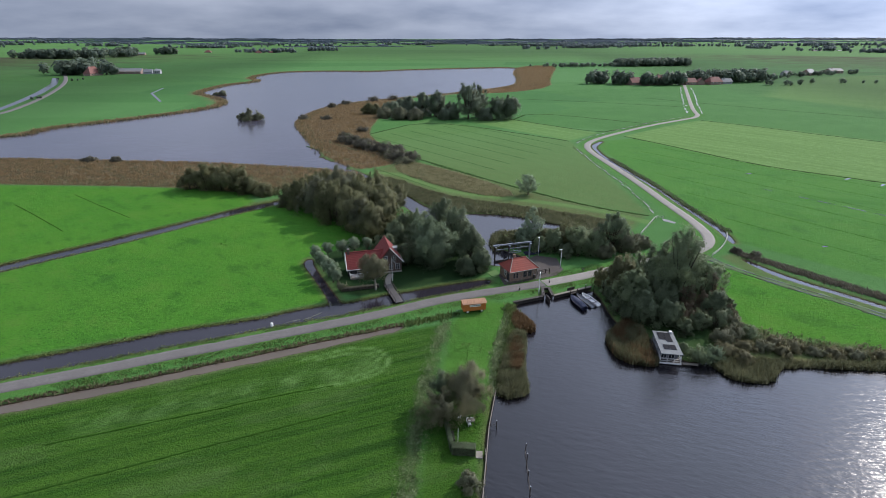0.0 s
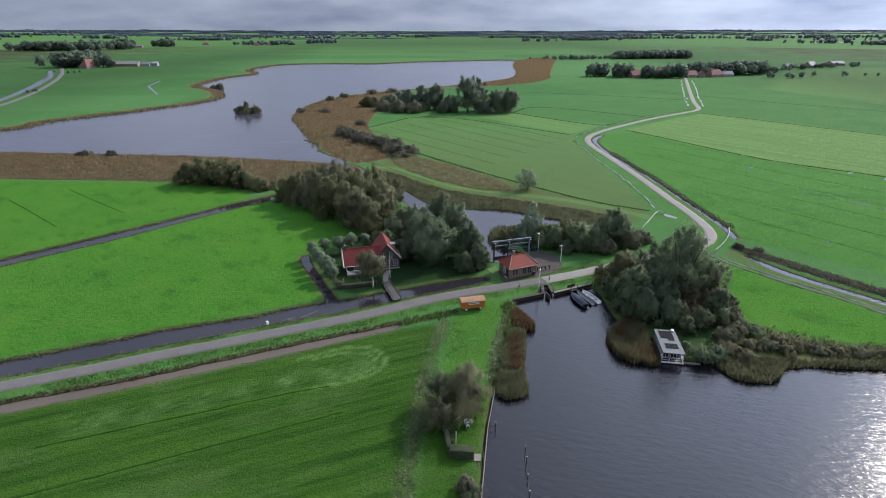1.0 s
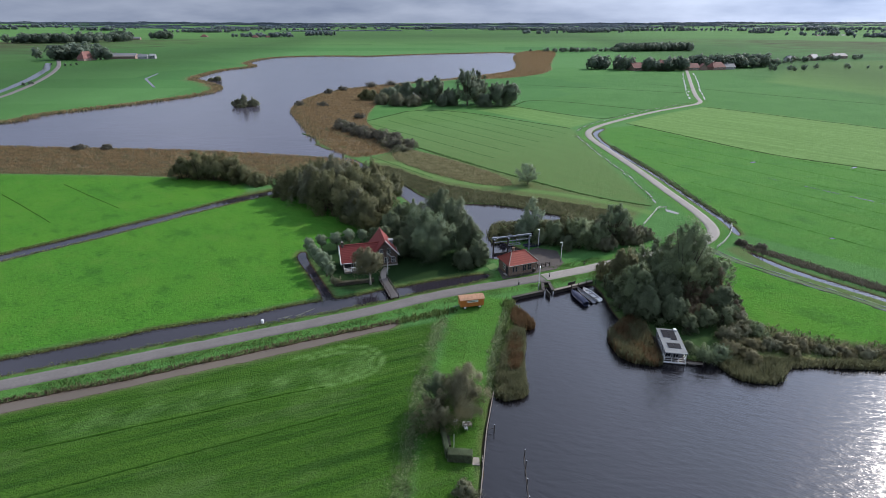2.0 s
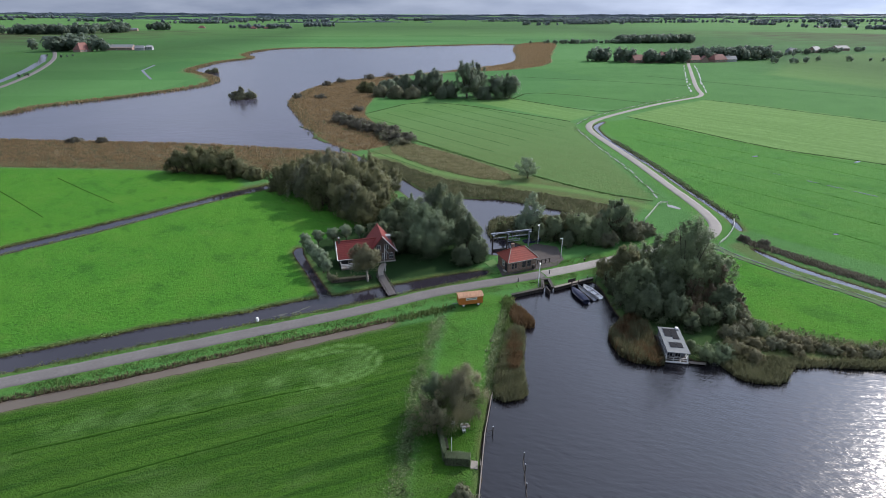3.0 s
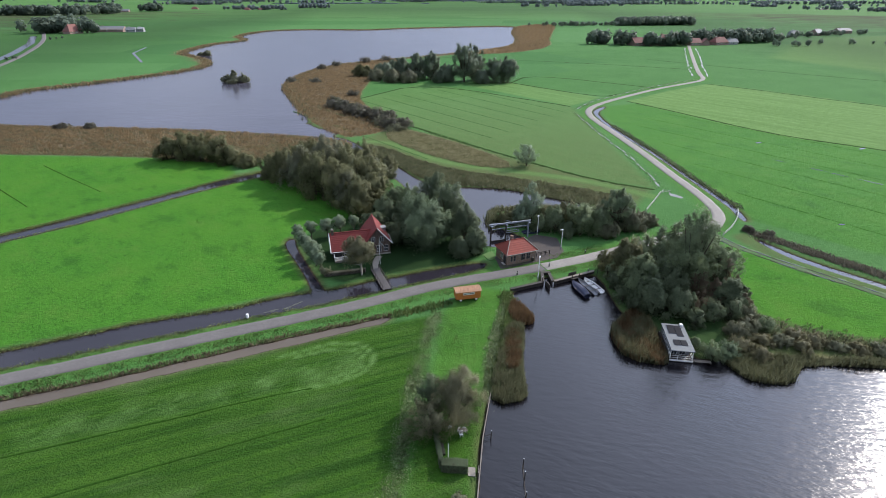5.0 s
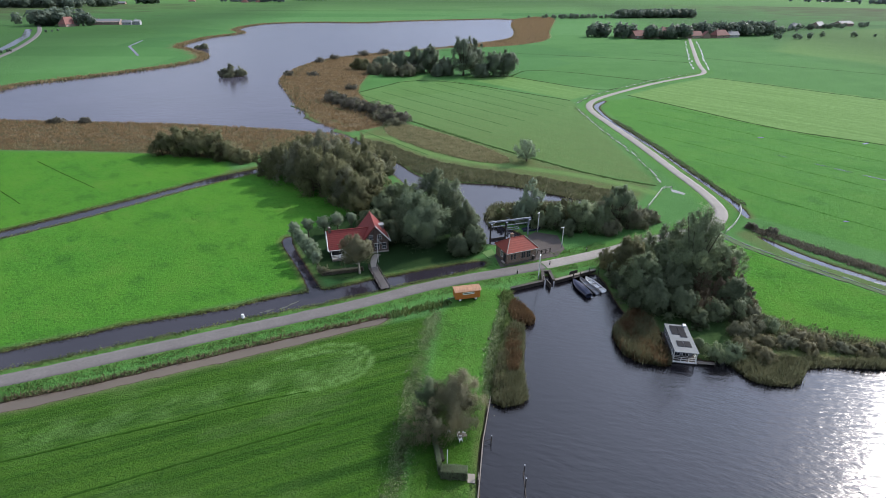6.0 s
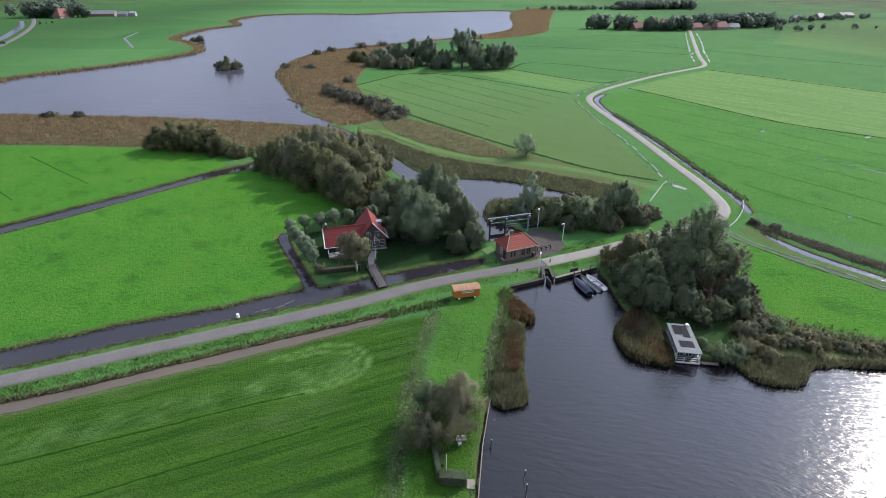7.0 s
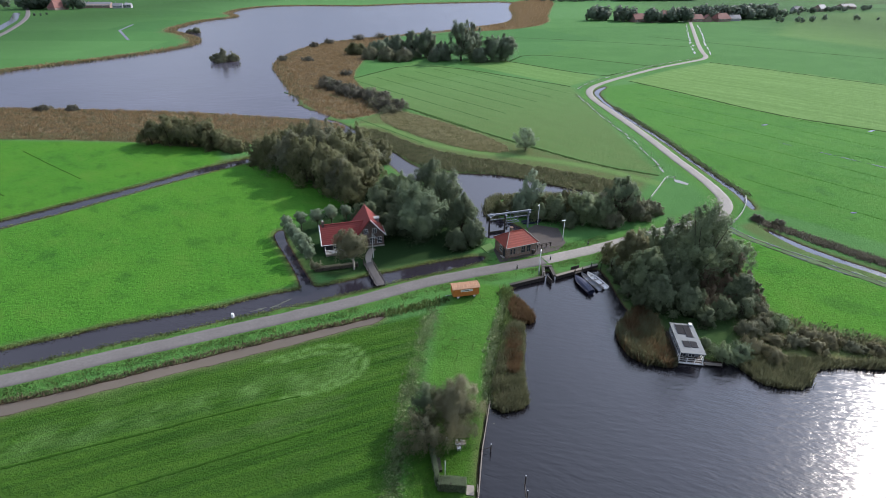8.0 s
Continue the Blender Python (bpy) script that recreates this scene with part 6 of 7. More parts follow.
roof(lock, [[(-3.9 - E, -2.7 - E, 2.8), (3.9 + E, -2.7 - E, 2.8), (1.9, 0, RZ), (-1.9, 0, RZ)], [(-3.9 - E, 2.7 + E, 2.8), (3.9 + E, 2.7 + E, 2.8), (1.9, 0, RZ), (-1.9, 0, RZ)]], M_TILE2)
for s in (-1, 1):
    bm = bmesh.new()
    part("roof_slope", slab(bm, [(s * (3.9 + E), -2.7 - E, 2.8), (s * (3.9 + E), 2.7 + E, 2.8), (s * 1.9, 0, RZ)], 0.16), M_TILE2, lock)
    for t in (-1, 1):
        part("hip_ridge", bars([((s * (3.9 + E), t * (2.7 + E), 2.86), (s * 1.9, 0, RZ + 0.04), 0.1)]), M_GRAVEL if t < 0 else M_TILE2, lock)
part("ridge", bars([((-1.9, 0, RZ + 0.03), (1.9, 0, RZ + 0.03), 0.1)]), M_TILE2, lock)
ch = part("chimney", boxes((-1.5, 0.15, 4.5, -0.9, 0.75, 6.0), (-1.56, 0.09, 5.9, -0.84, 0.81, 6.02), bevel=0.02), M_BRICK2, lock, "brick chimney")
part("gutter", bars([((-4.3, -3.08, 2.74), (4.3, -3.08, 2.74), 0.08)]), M_CONCRETE, lock)
for wx in (0.35, 1.75):
    window(lock, wx, -2.72, 0.85, 0.95, 1.5, mat=M_OLDWOOD)
for wx in (-2.7, -1.9):
    window(lock, wx, -2.72, 0.9, 0.45, 1.3, bars_x=0, mat=M_OLDWOOD)
window(lock, -3.92, -0.2, 0.9, 0.9, 1.4, "x")
door = part("door", boxes((-3.96, -2.1, 0.0, -3.90, -1.1, 2.1), bevel=0.01), M_BLACKWOOD, lock, "dark wooden door")
part("door_handle", bars([((-3.99, -1.25, 1.0), (-4.03, -1.25, 1.0), 0.03)]), M_STEEL, door)
part("step", boxes((-4.5, -2.3, -0.1, -3.95, -0.9, 0.16), bevel=0.02), M_CONCRETE, lock)
part("drainpipe", bars([((3.8, -2.78, 0), (3.8, -2.78, 2.75), 0.05)]), M_CONCRETE, lock)
barrel = thing("rain_barrel", (21.6, 124.0, 0.05), 0, "dark rain barrel against the brick wall", "barrel")
bm = bmesh.new()
for z0, r0, z1, r1 in ((0, 0.30, 0.5, 0.38), (0.5, 0.38, 1.0, 0.31)):
    beam(bm, (0, 0, z0), (0, 0, z1), r0, r1, 14)
part("staves", bm, M_DARKWOOD, barrel)
part("lid", bars([((0, 0, 1.0), (0, 0, 1.04), 0.33)], 14), M_OLDWOOD, barrel)

gate = thing("sluice_hoist", (17.5, 136.2, 0), 17, "blue-grey lifting frame over the lock channel", "lift gate")
for x in (-5.3, -1.2, 5.1):
    p = part("post", boxes((x - 0.17, -0.17, -1.2, x + 0.17, 0.17, 4.3), bevel=0.03), M_DARKWOOD if x < 0 else M_BLUEGREY, gate)
    part("cap", boxes((x - 0.22, -0.9, 4.3, x + 0.22, 0.9, 4.48)), M_BLUEGREY, p)
part("beam", boxes((-5.9, -0.2, 4.48, 5.7, 0.2, 4.85), bevel=0.03), M_BLUEGREY, gate)
part("lower_beam", boxes((-5.4, -0.1, 3.3, 5.2, 0.1, 3.45)), M_BLUEGREY, gate)
for x in (-0.9, 0.2, 1.3, 2.2):
    part("hanger", bars([((x, 0, 2.3), (x, 0, 4.5), 0.06)]), M_BLUEGREY, gate)
part("winch_frame", boxes((-1.2, -0.6, 2.2, 2.4, -0.5, 2.35), (-1.2, 0.5, 2.2, 2.4, 0.6, 2.35), (-1.2, -0.6, 2.2, -1.1, 0.6, 2.35), (2.3, -0.6, 2.2, 2.4, 0.6, 2.35)), M_BLUEGREY, gate)
part("gate_leaf", boxes((-5.1, -0.06, -0.9, -1.4, 0.06, 0.25), bevel=0.02), M_DARKWOOD, gate, "dark wooden gate leaf")
for s in (-1, 1):
    part("arm", bars([((-5.3 + 0.3, s * 1.0, 4.7), (-3.4, -s * 0.2, 4.9), 0.07)]), M_BLUEGREY, gate)
part("arm", bars([((0.4, -1.2, 4.95), (-0.6, 1.2, 4.95), 0.08)]), M_BLUEGREY, gate)
mooring = thing("moored_barge", (23.8, 140.4, WATER_Z), 12, "low blue boat moored behind the frame", "boat")
def hull_mesh(length, width, depth, stern=0.75, n=12):
    """A boat's shell: pointed bow at +x, rounded bilge, thin sides."""
    bm = bmesh.new()
    rows = []
    for i in range(n + 1):
        t = i / n
        w = width / 2 * (stern + (1 - stern) * math.sin(min(1, t / 0.45) * math.pi / 2)) * (1 - max(0, (t - 0.5) / 0.5) ** 2.2)
        w = max(w, 0.02)
        x = -length / 2 + length * t
        rise = 0.18 * depth * max(0, (t - 0.5) * 2) ** 2 * 2
        ring = [(-w, depth + rise), (-w * 0.92, depth * 0.45), (-w * 0.6, 0.05), (0, -0.08), (w * 0.6, 0.05), (w * 0.92, depth * 0.45), (w, depth + rise),
                (w * 0.86, depth + rise), (w * 0.78, depth * 0.5), (w * 0.45, depth * 0.3), (-w * 0.45, depth * 0.3), (-w * 0.78, depth * 0.5), (-w * 0.86, depth + rise)]
        rows.append([bm.verts.new((x, y, z)) for y, z in ring])
    m = len(rows[0])
    for r0, r1 in zip(rows[:-1], rows[1:]):
        for k in range(m):
            bm.faces.new((r0[k], r1[k], r1[(k + 1) % m], r0[(k + 1) % m]))
    bm.faces.new(rows[0]), bm.faces.new(rows[-1][::-1])
    return bm
part("hull", hull_mesh(5.0, 1.8, 0.8), M_COVER, mooring)
part("thwart", boxes((-0.8, -0.7, 0.5, -0.5, 0.7, 0.56)), M_OLDWOOD, mooring)


def street_lamp(at, height, turn):
    ob = thing("street_lamp", (*at, 0), turn, "white-painted street lamp with a flat head", "street lamp", "street lamps")
    part("pole", bars([((0, 0, -0.2), (0, 0, height), 0.11, 0.075)]), M_WHITE, ob)
    part("base", bars([((0, 0, 0), (0, 0, 0.9), 0.12)]), M_STEEL, ob)
    part("head", boxes((-0.14, -0.12, height - 0.02, 0.75, 0.12, height + 0.14), bevel=0.04), M_WHITE, ob)
    return ob


street_lamp((29.6, 130.2), 5.4, 200)
street_lamp((21.3, 114.9), 5.6, 75)
street_lamp((25.2, 139.2), 5.4, 230)


def bollard(at):
    ob = thing("bollard", (*at, 0), 0, "short dark roadside post with a white band", "bollard", "roadside posts")
    part("shaft", boxes((-0.11, -0.11, -0.3, 0.11, 0.11, 1.0), bevel=0.03), M_DARKWOOD, ob)
    part("band", boxes((-0.115, -0.115, 0.74, 0.115, 0.115, 0.86)), M_WHITE, ob)


for p in ((17.0, 117.2), (25.0, 121.2), (35.2, 128.2)):
    bollard(p)
marker = thing("marker_post", (-38.2, 99.7, 0), 0, "white canal marker beside the road", "marker")
part("shaft", bars([((0, 0, -0.6), (0, 0, 0.25), 0.14)]), M_WHITE, marker)
part("head", bars([((0, 0, 0.25), (0, 0, 0.95), 0.30, 0.26)], 12), M_WHITE, marker)

# fence of low posts at the yard
yard = thing("yard_fence", (24.6, 127.0, 0.05), 22, "dark low rail fence on the yard", "fence")
for k in range(4):
    part("post", boxes((-1.8 + 1.2 * k - 0.08, -0.08, 0, -1.8 + 1.2 * k + 0.08, 0.08, 1.1)), M_DARKWOOD, yard)
part("rail", boxes((-1.85, -0.04, 0.55, 1.85, 0.04, 0.68)), M_DARKWOOD, yard)
part("rail", boxes((-1.85, -0.04, 0.95, 1.85, 0.04, 1.06)), M_DARKWOOD, yard)

# ---- orange wagon on the meadow ----
wagon = thing("gypsy_wagon", (5.2, 107.1, 0), 12, "orange wooden wagon with a rusty sheet roof", "wagon")
part("body", boxes((-2.6, -1.1, 0.55, 2.6, 1.1, 2.35), bevel=0.02), M_ORANGE, wagon, "orange plank body")
bm = bmesh.new()
prof = [(-1.3, 2.32), (-0.7, 2.55), (0, 2.64), (0.7, 2.55), (1.3, 2.32), (1.3, 2.26), (0.7, 2.48), (0, 2.57), (-0.7, 2.48), (-1.3, 2.26)]
part("roof", prism(prof, -2.8, 2.8, "x"), M_RUST, wagon, "rust-streaked pale sheet roof")
for k in range(15):
    x = -2.72 + k * 0.389
    part("roof_rib", bars([((x, -1.3, 2.34), (x, -0.7, 2.57), 0.035), ((x, -0.7, 2.57), (x, 0, 2.66), 0.035), ((x, 0, 2.66), (x, 0.7, 2.57), 0.035), ((x, 0.7, 2.57), (x, 1.3, 2.34), 0.035)], 5), M_RUST, wagon)
sign = part("sign", boxes((-1.1, -1.15, 1.55, 1.3, -1.105, 2.05), bevel=0.01), M_WHITE, wagon, "white sign board")
for k, (a, b) in enumerate(((-0.95, -0.45), (-0.38, 0.1), (0.18, 0.62), (0.7, 1.15))):
    part("sign_bar", boxes((a, -1.165, 1.72 + 0.03 * (k % 2), b, -1.152, 1.9)), M_DARKWOOD, sign)
for k in range(13):
    part("batten", boxes((-2.58 + k * 0.42, -1.13, 0.57, -2.53 + k * 0.42, -1.103, 2.3)), M_ORANGE, wagon)
for x in (-1.6, 1.7):
    for y in (-0.95, 0.95):
        wheel = part("wheel", bars([((x, y - 0.09, 0.36), (x, y + 0.09, 0.36), 0.36)], 16), M_BLACKWOOD, wagon, "dark tyre")
        part("rim", bars([((x, y - 0.12, 0.36), (x, y + 0.12, 0.36), 0.25)], 14), M_WHITE, wheel, "white rim")
part("drawbar", bars([((-2.6, 0, 0.5), (-4.0, 0, 0.35), 0.05)]), M_STEEL, wagon)
part("chassis", boxes((-2.5, -0.7, 0.4, 2.5, 0.7, 0.55)), M_DARKWOOD, wagon)

# ---- houseboat ----
hb = thing("houseboat", (42.2, 90.6, WATER_Z), -9, "white flat-roofed houseboat with solar panels", "houseboat")
part("pontoon", boxes((-2.0, -4.0, -0.3, 2.0, 4.5, 0.45), bevel=0.06), M_DARKWOOD, hb, "dark floating pontoon")
part("cabin", boxes((-1.65, -2.4, 0.45, 1.65, 4.3, 2.35), bevel=0.02), M_BOATGREY, hb, "grey boarded cabin")
part("roof", boxes((-1.98, -4.2, 2.35, 1.98, 4.15, 2.50), bevel=0.03), M_HBROOF, hb, "grey felted flat roof")
def solar(x0, y0, x1, y1):
    pan = part("solar_panel", boxes((x0, y0, 2.53, x1, y1, 2.60), bevel=0.01), M_SOLAR, hb, "dark solar panel")
    part("panel_frame", boxes((x0 - 0.04, y0 - 0.04, 2.50, x1 + 0.04, y1 + 0.04, 2.55)), M_STEEL, pan)
solar(-1.3, 0.9, -0.05, 3.5), solar(-0.01, 0.2, 1.15, 3.5)
solar(-1.1, -2.6, 0.0, -1.0), solar(0.06, -2.6, 1.2, -1.0)
part("roof_hatch", boxes((1.15, 3.4, 2.50, 1.7, 4.1, 2.85), bevel=0.05), M_WHITE, hb)
for y in (-1.3, 0.6, 2.6):
    for s in (-1, 1):
        window(hb, s * 1.67, y, 1.05, 1.2, 0.9, "x")
for x in (-0.9, 0.5):
    window(hb, x, -2.42, 0.5, 0.95, 1.75, bars_z=0)
for x in (-1.85, -0.6, 0.65, 1.85):
    part("deck_post", boxes((x - 0.05, -3.95, 0.45, x + 0.05, -3.85, 1.3)), M_WHITE, hb)
for x in (-1.85, 1.85):
    part("canopy_post", boxes((x - 0.05, -3.8, 0.45, x + 0.05, -3.7, 2.35)), M_WHITE, hb)
for z in (0.8, 1.22):
    part("deck_rail", boxes((-1.9, -3.95, z, 1.9, -3.89, z + 0.05)), M_WHITE, hb)
    part("deck_rail", boxes((-1.9, -3.95, z, -1.82, -2.4, z + 0.08)), M_WHITE, hb)
    part("deck_rail", boxes((1.82, -3.95, z, 1.9, -2.4, z + 0.08)), M_WHITE, hb)
part("fascia", boxes((-2.02, -4.06, 0.2, 2.02, -4.0, 0.5)), M_WHITE, hb)
jet = thing("mooring_jetty", (39.3, 91.0, 0), -8, "grey plank walkway beside the houseboat", "jetty")
for k in range(28):
    part("plank", boxes((-0.45, -4.2 + k * 0.3, 0.06, 0.35, -4.2 + k * 0.3 + 0.27, 0.12)), M_OLDWOOD, jet)
for y in (-4.0, -1.3, 1.4, 4.0):
    for x in (-0.5, 0.4):
        part("pile", bars([((x, y, -1.2), (x, y, 0.55), 0.09)]), M_DARKWOOD, jet)
gang = thing("gangplank", (45.2, 86.4, 0), -8, "narrow dark gangplank to the bank", "gangplank")
for k in range(10):
    part("plank", boxes((-1.5 + k * 0.3, -0.35, 0.02, -1.5 + k * 0.3 + 0.27, 0.35, 0.08)), M_OLDWOOD, gang)
for x in (-1.4, 1.4):
    part("pile", bars([((x, -0.3, -1.2), (x, -0.3, 0.3), 0.08)]), M_DARKWOOD, gang)


# ---- harbour edge ----
def sheet_wall(name, a, b, top, mat, cap_mat, label, thick=0.35, cap=0.25):
    """A quay wall of upright boards with a cap along its top."""
    a, b = Vector((*a, 0)), Vector((*b, 0))
    d = b - a
    ob = thing(name, a, math.degrees(math.atan2(d.y, d.x)), label, "quay wall", "quay walls")
    n = max(2, int(d.length / 0.4))
    w = d.length / n
    for i in range(n):
        out = 0.05 * (i % 2)
        part("board", boxes((i * w, -thick + out * 0.5, -1.2, (i + 1) * w - 0.02, -thick * 0.3 + out, top)), mat, ob)
    part("cap", boxes((-0.05, -thick - 0.1, top, d.length + 0.05, cap, top + 0.14), bevel=0.02), cap_mat, ob)
    return ob


sheet_wall("quay_wall", (14.6, 110.3), (21.9, 113.3), 0.45, M_DARKWOOD, M_DARKWOOD, "dark timber quay wall at the lock")
sheet_wall("quay_wall", (24.6, 113.6), (34.6, 118.3), 0.50, M_DARKWOOD, M_OLDWOOD, "dark timber quay wall with a pale cap")
sheet_wall("quay_wall", (22.0, 113.3), (22.5, 117.2), 0.50, M_DARKWOOD, M_DARKWOOD, "dark lock chamber wall")
sheet_wall("quay_wall", (24.3, 117.4), (24.5, 113.6), 0.50, M_DARKWOOD, M_DARKWOOD, "dark lock chamber wall")
sheet_wall("quay_wall", (22.3, 117.5), (24.5, 117.6), 0.55, M_DARKWOOD, M_DARKWOOD, "dark culvert head under the road")
leaf = thing("lock_gate", (23.0, 112.2, 0), 105, "dark open wooden lock gate leaf", "gate")
part("leaf", boxes((-1.1, -0.08, -1.0, 1.1, 0.08, 0.9), bevel=0.02), M_DARKWOOD, leaf)
for z in (-0.2, 0.7):
    part("rail", boxes((-1.1, -0.14, z, 1.1, -0.081, z + 0.16)), M_DARKWOOD, leaf)
sheet_wall("quay_wall", (0.8, 34.0), (4.75, 62.2), 0.12, M_OLDWOOD, M_OLDWOOD, "weathered wooden bank edging", 0.06, 0.0)
sheet_wall("quay_wall", (4.75, 62.2), (5.75, 69.3), 0.12, M_OLDWOOD, M_OLDWOOD, "weathered wooden bank edging", 0.06, 0.0)
sheet_wall("quay_wall", (5.75, 69.3), (7.6, 78.2), 0.12, M_OLDWOOD, M_OLDWOOD, "weathered wooden bank edging", 0.06, 0.0)


def boat(name, bow, stern, width, depth, mat, label, cover=None, mast=False):
    bow, stern = Vector(bow), Vector(stern)
    d = bow - stern
    c = (bow + stern) / 2
    ob = thing(name, (c.x, c.y, WATER_Z), math.degrees(math.atan2(d.y, d.x)), label, "boat", "moored boats")
    L = d.length
    part("hull", hull_mesh(L, width, depth), mat, ob)
    if cover:
        bm = bmesh.new()
        rows = []
        for i in range(9):
            t = i / 8
            w = width / 2 * 0.98 * (1 - max(0, (t - 0.5) / 0.5) ** 2.2) * (0.9 if t < 0.15 else 1) + 0.02
            x = -L / 2 + L * t
            h = depth + 0.38 * math.sin(math.pi * min(1, 0.15 + t * 0.9)) + 0.12
            rows.append([bm.verts.new((x, -w, depth * 0.9)), bm.verts.new((x, -w * 0.5, h * 0.92)), bm.verts.new((x, 0, h)), bm.verts.new((x, w * 0.5, h * 0.92)), bm.verts.new((x, w, depth * 0.9))])
        for r0, r1 in zip(rows[:-1], rows[1:]):
            for k in range(4):
                bm.faces.new((r0[k], r1[k], r1[k + 1], r0[k + 1]))
        part("boat_cover", bm, cover, ob, "taut dark cover")
    else:
        for t in (-0.25, 0.05, 0.3):
            w = width * 0.38 * (1 - max(0, t) * 0.9)
            part("thwart", boxes((L * t - 0.13, -w, depth * 0.62, L * t + 0.13, w, depth * 0.68)), M_OLDWOOD, ob)
    part("rub_rail", bars([((-L / 2, -width * 0.4, depth), (L * 0.05, -width / 2 * 1.02, depth), 0.05), ((-L / 2, width * 0.4, depth), (L * 0.05, width / 2 * 1.02, depth), 0.05)]), M_OLDWOOD, ob)
    if mast:
        part("mast", bars([((L * 0.12, 0, 0.2), (L * 0.12, 0, depth + 0.9), 0.04)]), M_STEEL, ob)
        part("boom", bars([((L * 0.12, 0, depth + 0.35), (-L * 0.4, 0.05, depth + 0.3), 0.06)]), M_COVER, ob)
    return ob


boat("covered_sloop", (28.8, 114.0), (30.6, 107.7), 2.1, 0.75, M_COVER, "navy sloop under a taut cover", M_COVER)
boat("rowing_boat", (30.5, 115.2), (32.7, 108.8), 1.5, 0.55, M_BOATGREY, "long grey open boat", None)
boat("sailing_dinghy", (31.8, 115.3), (34.2, 109.5), 1.75, 0.6, M_WHITE, "white open sailing dinghy", None, True)
stage = thing("landing_stage", (29.4, 115.8, 0), 24, "dark wooden landing stage at the quay", "jetty")
for k in range(9):
    part("plank", boxes((-1.0 + k * 0.24, -0.9, 0.30, -1.0 + k * 0.24 + 0.22, 0.5, 0.36)), M_DARKWOOD, stage)
for x in (-0.9, 1.0):
    part("pile", bars([((x, -0.8, -1.2), (x, -0.8, 1.4), 0.11)]), M_DARKWOOD, stage)
part("back_board", boxes((-1.0, 0.42, 0.36, 1.1, 0.5, 1.3)), M_DARKWOOD, stage)


def water_post(at, height, label="dark mooring post standing in the water"):
    ob = thing("mooring_post", (*at, 0), 0, label, "post", "mooring posts")
    part("pile", bars([((0, 0, -1.3), (0.03, 0.02, height), 0.085, 0.07)]), M_DARKWOOD, ob)
    part("cap", bars([((0.03, 0.02, height), (0.03, 0.02, height + 0.06), 0.095)]), M_STEEL, ob)


for p, h in (((10.98, 64.6), 0.9), ((10.8, 62.2), 1.3), ((10.6, 59.5), 0.8), ((10.4, 56.5), 1.0), ((7.0, 69.4), 1.1), ((34.9, 116.5), 1.9), ((33.0, 117.1), 1.6), ((22.0, 113.4), 1.6)):
    water_post(p, h)
boom = thing("floating_line", (10.7, 60.4, WATER_Z), 86, "thin dark floating boom between the posts", "boom")
part("float_pole", bars([((-4.2, 0, 0.03), (4.2, 0.1, 0.03), 0.06)]), M_DARKWOOD, boom)
steps = thing("swim_ladder", (6.5, 69.5, 0), 10, "small dark landing rail at the bank", "ladder")
part("rail", bars([((-0.6, 0, 0.1), (0.5, 0, 0.35), 0.04), ((0.5, 0, 0.35), (0.5, 0, -0.6), 0.04)]), M_DARKWOOD, steps)
part("rung", bars([((0.5, -0.3, -0.1), (0.5, 0.3, -0.1), 0.035)]), M_DARKWOOD, steps)

# ---- garden plot under the near willow ----
def hedge(at, turn, length, width, height, label, seed, leaves=None):
    rng = np.random.default_rng(seed)
    ob = thing("hedge", (*at, 0), turn, label, "hedge", "clipped hedges")
    n = int(length * width * 260 + length * height * 420)
    p = rng.uniform(-1, 1, (n, 3))
    face = rng.integers(0, 3, n)
    s = np.sign(rng.normal(size=n))
    for k in range(3):
        p[face == k, k] = s[face == k]
    p[face == 2, 2] = 1
    nrm = np.zeros((n, 3))
    nrm[np.arange(n), face] = np.where(face == 2, 1, s)
    c = p * np.array([length / 2, width / 2, height / 2]) + np.array([0, 0, height / 2]) + rng.normal(size=(n, 3)) * 0.05
    v, f, soft_n = sprays(rng, c, nrm, 0.09)
    leafy_ob = new("foliage", mesh_from("foliage", v, f, leaves or L_DARK, normals=soft_n))
    leafy_ob.parent = ob
    part("stems", boxes((-length / 2 + 0.08, -width / 2 + 0.08, -0.1, length / 2 - 0.08, width / 2 - 0.08, height - 0.1)), M_BARK, ob)


hedge((-22, 117.6), 14, 9.0, 0.8, 0.8, "brownish clipped hedge along the front lawn", 403, L_SCRUB)
hedge((1.6, 63.6), -4, 3.4, 1.2, 1.5, "clipped dark hedge closing the plot", 401)
hedge((-0.55, 66.6), 99, 5.4, 0.5, 1.2, "narrow hedge along the plot", 402)
mast = thing("plot_pole", (0.75, 64.95, 0), 0, "slim white pole beside the hedge", "pole")
part("shaft", bars([((0, 0, -0.2), (0, 0, 3.3), 0.055, 0.045)]), M_WHITE, mast)
part("finial", bars([((0, 0, 3.3), (0, 0, 3.42), 0.075, 0.02)]), M_WHITE, mast)
flat("slab_step", [(3.35, 62.6), (4.35, 62.5), (4.4, 63.9), (3.4, 64.0)], 0.09, 0.3, M_GRAVEL, "pale concrete slab at the plot gate", "paving")
low = thing("plot_gate", (4.75, 62.9, 0), 85, "small wooden gate beside the slab", "gate")
for x in (-0.5, 0.0, 0.5):
    part("post", boxes((x - 0.06, -0.05, -0.2, x + 0.06, 0.05, 0.95)), M_OLDWOOD, low)
part("rail", boxes((-0.55, -0.03, 0.35, 0.55, 0.03, 0.45), (-0.55, -0.03, 0.75, 0.55, 0.03, 0.85)), M_OLDWOOD, low)
bench = thing("garden_bench", (0.05, 66.9, 0), 99, "dark garden bench along the hedge", "bench")
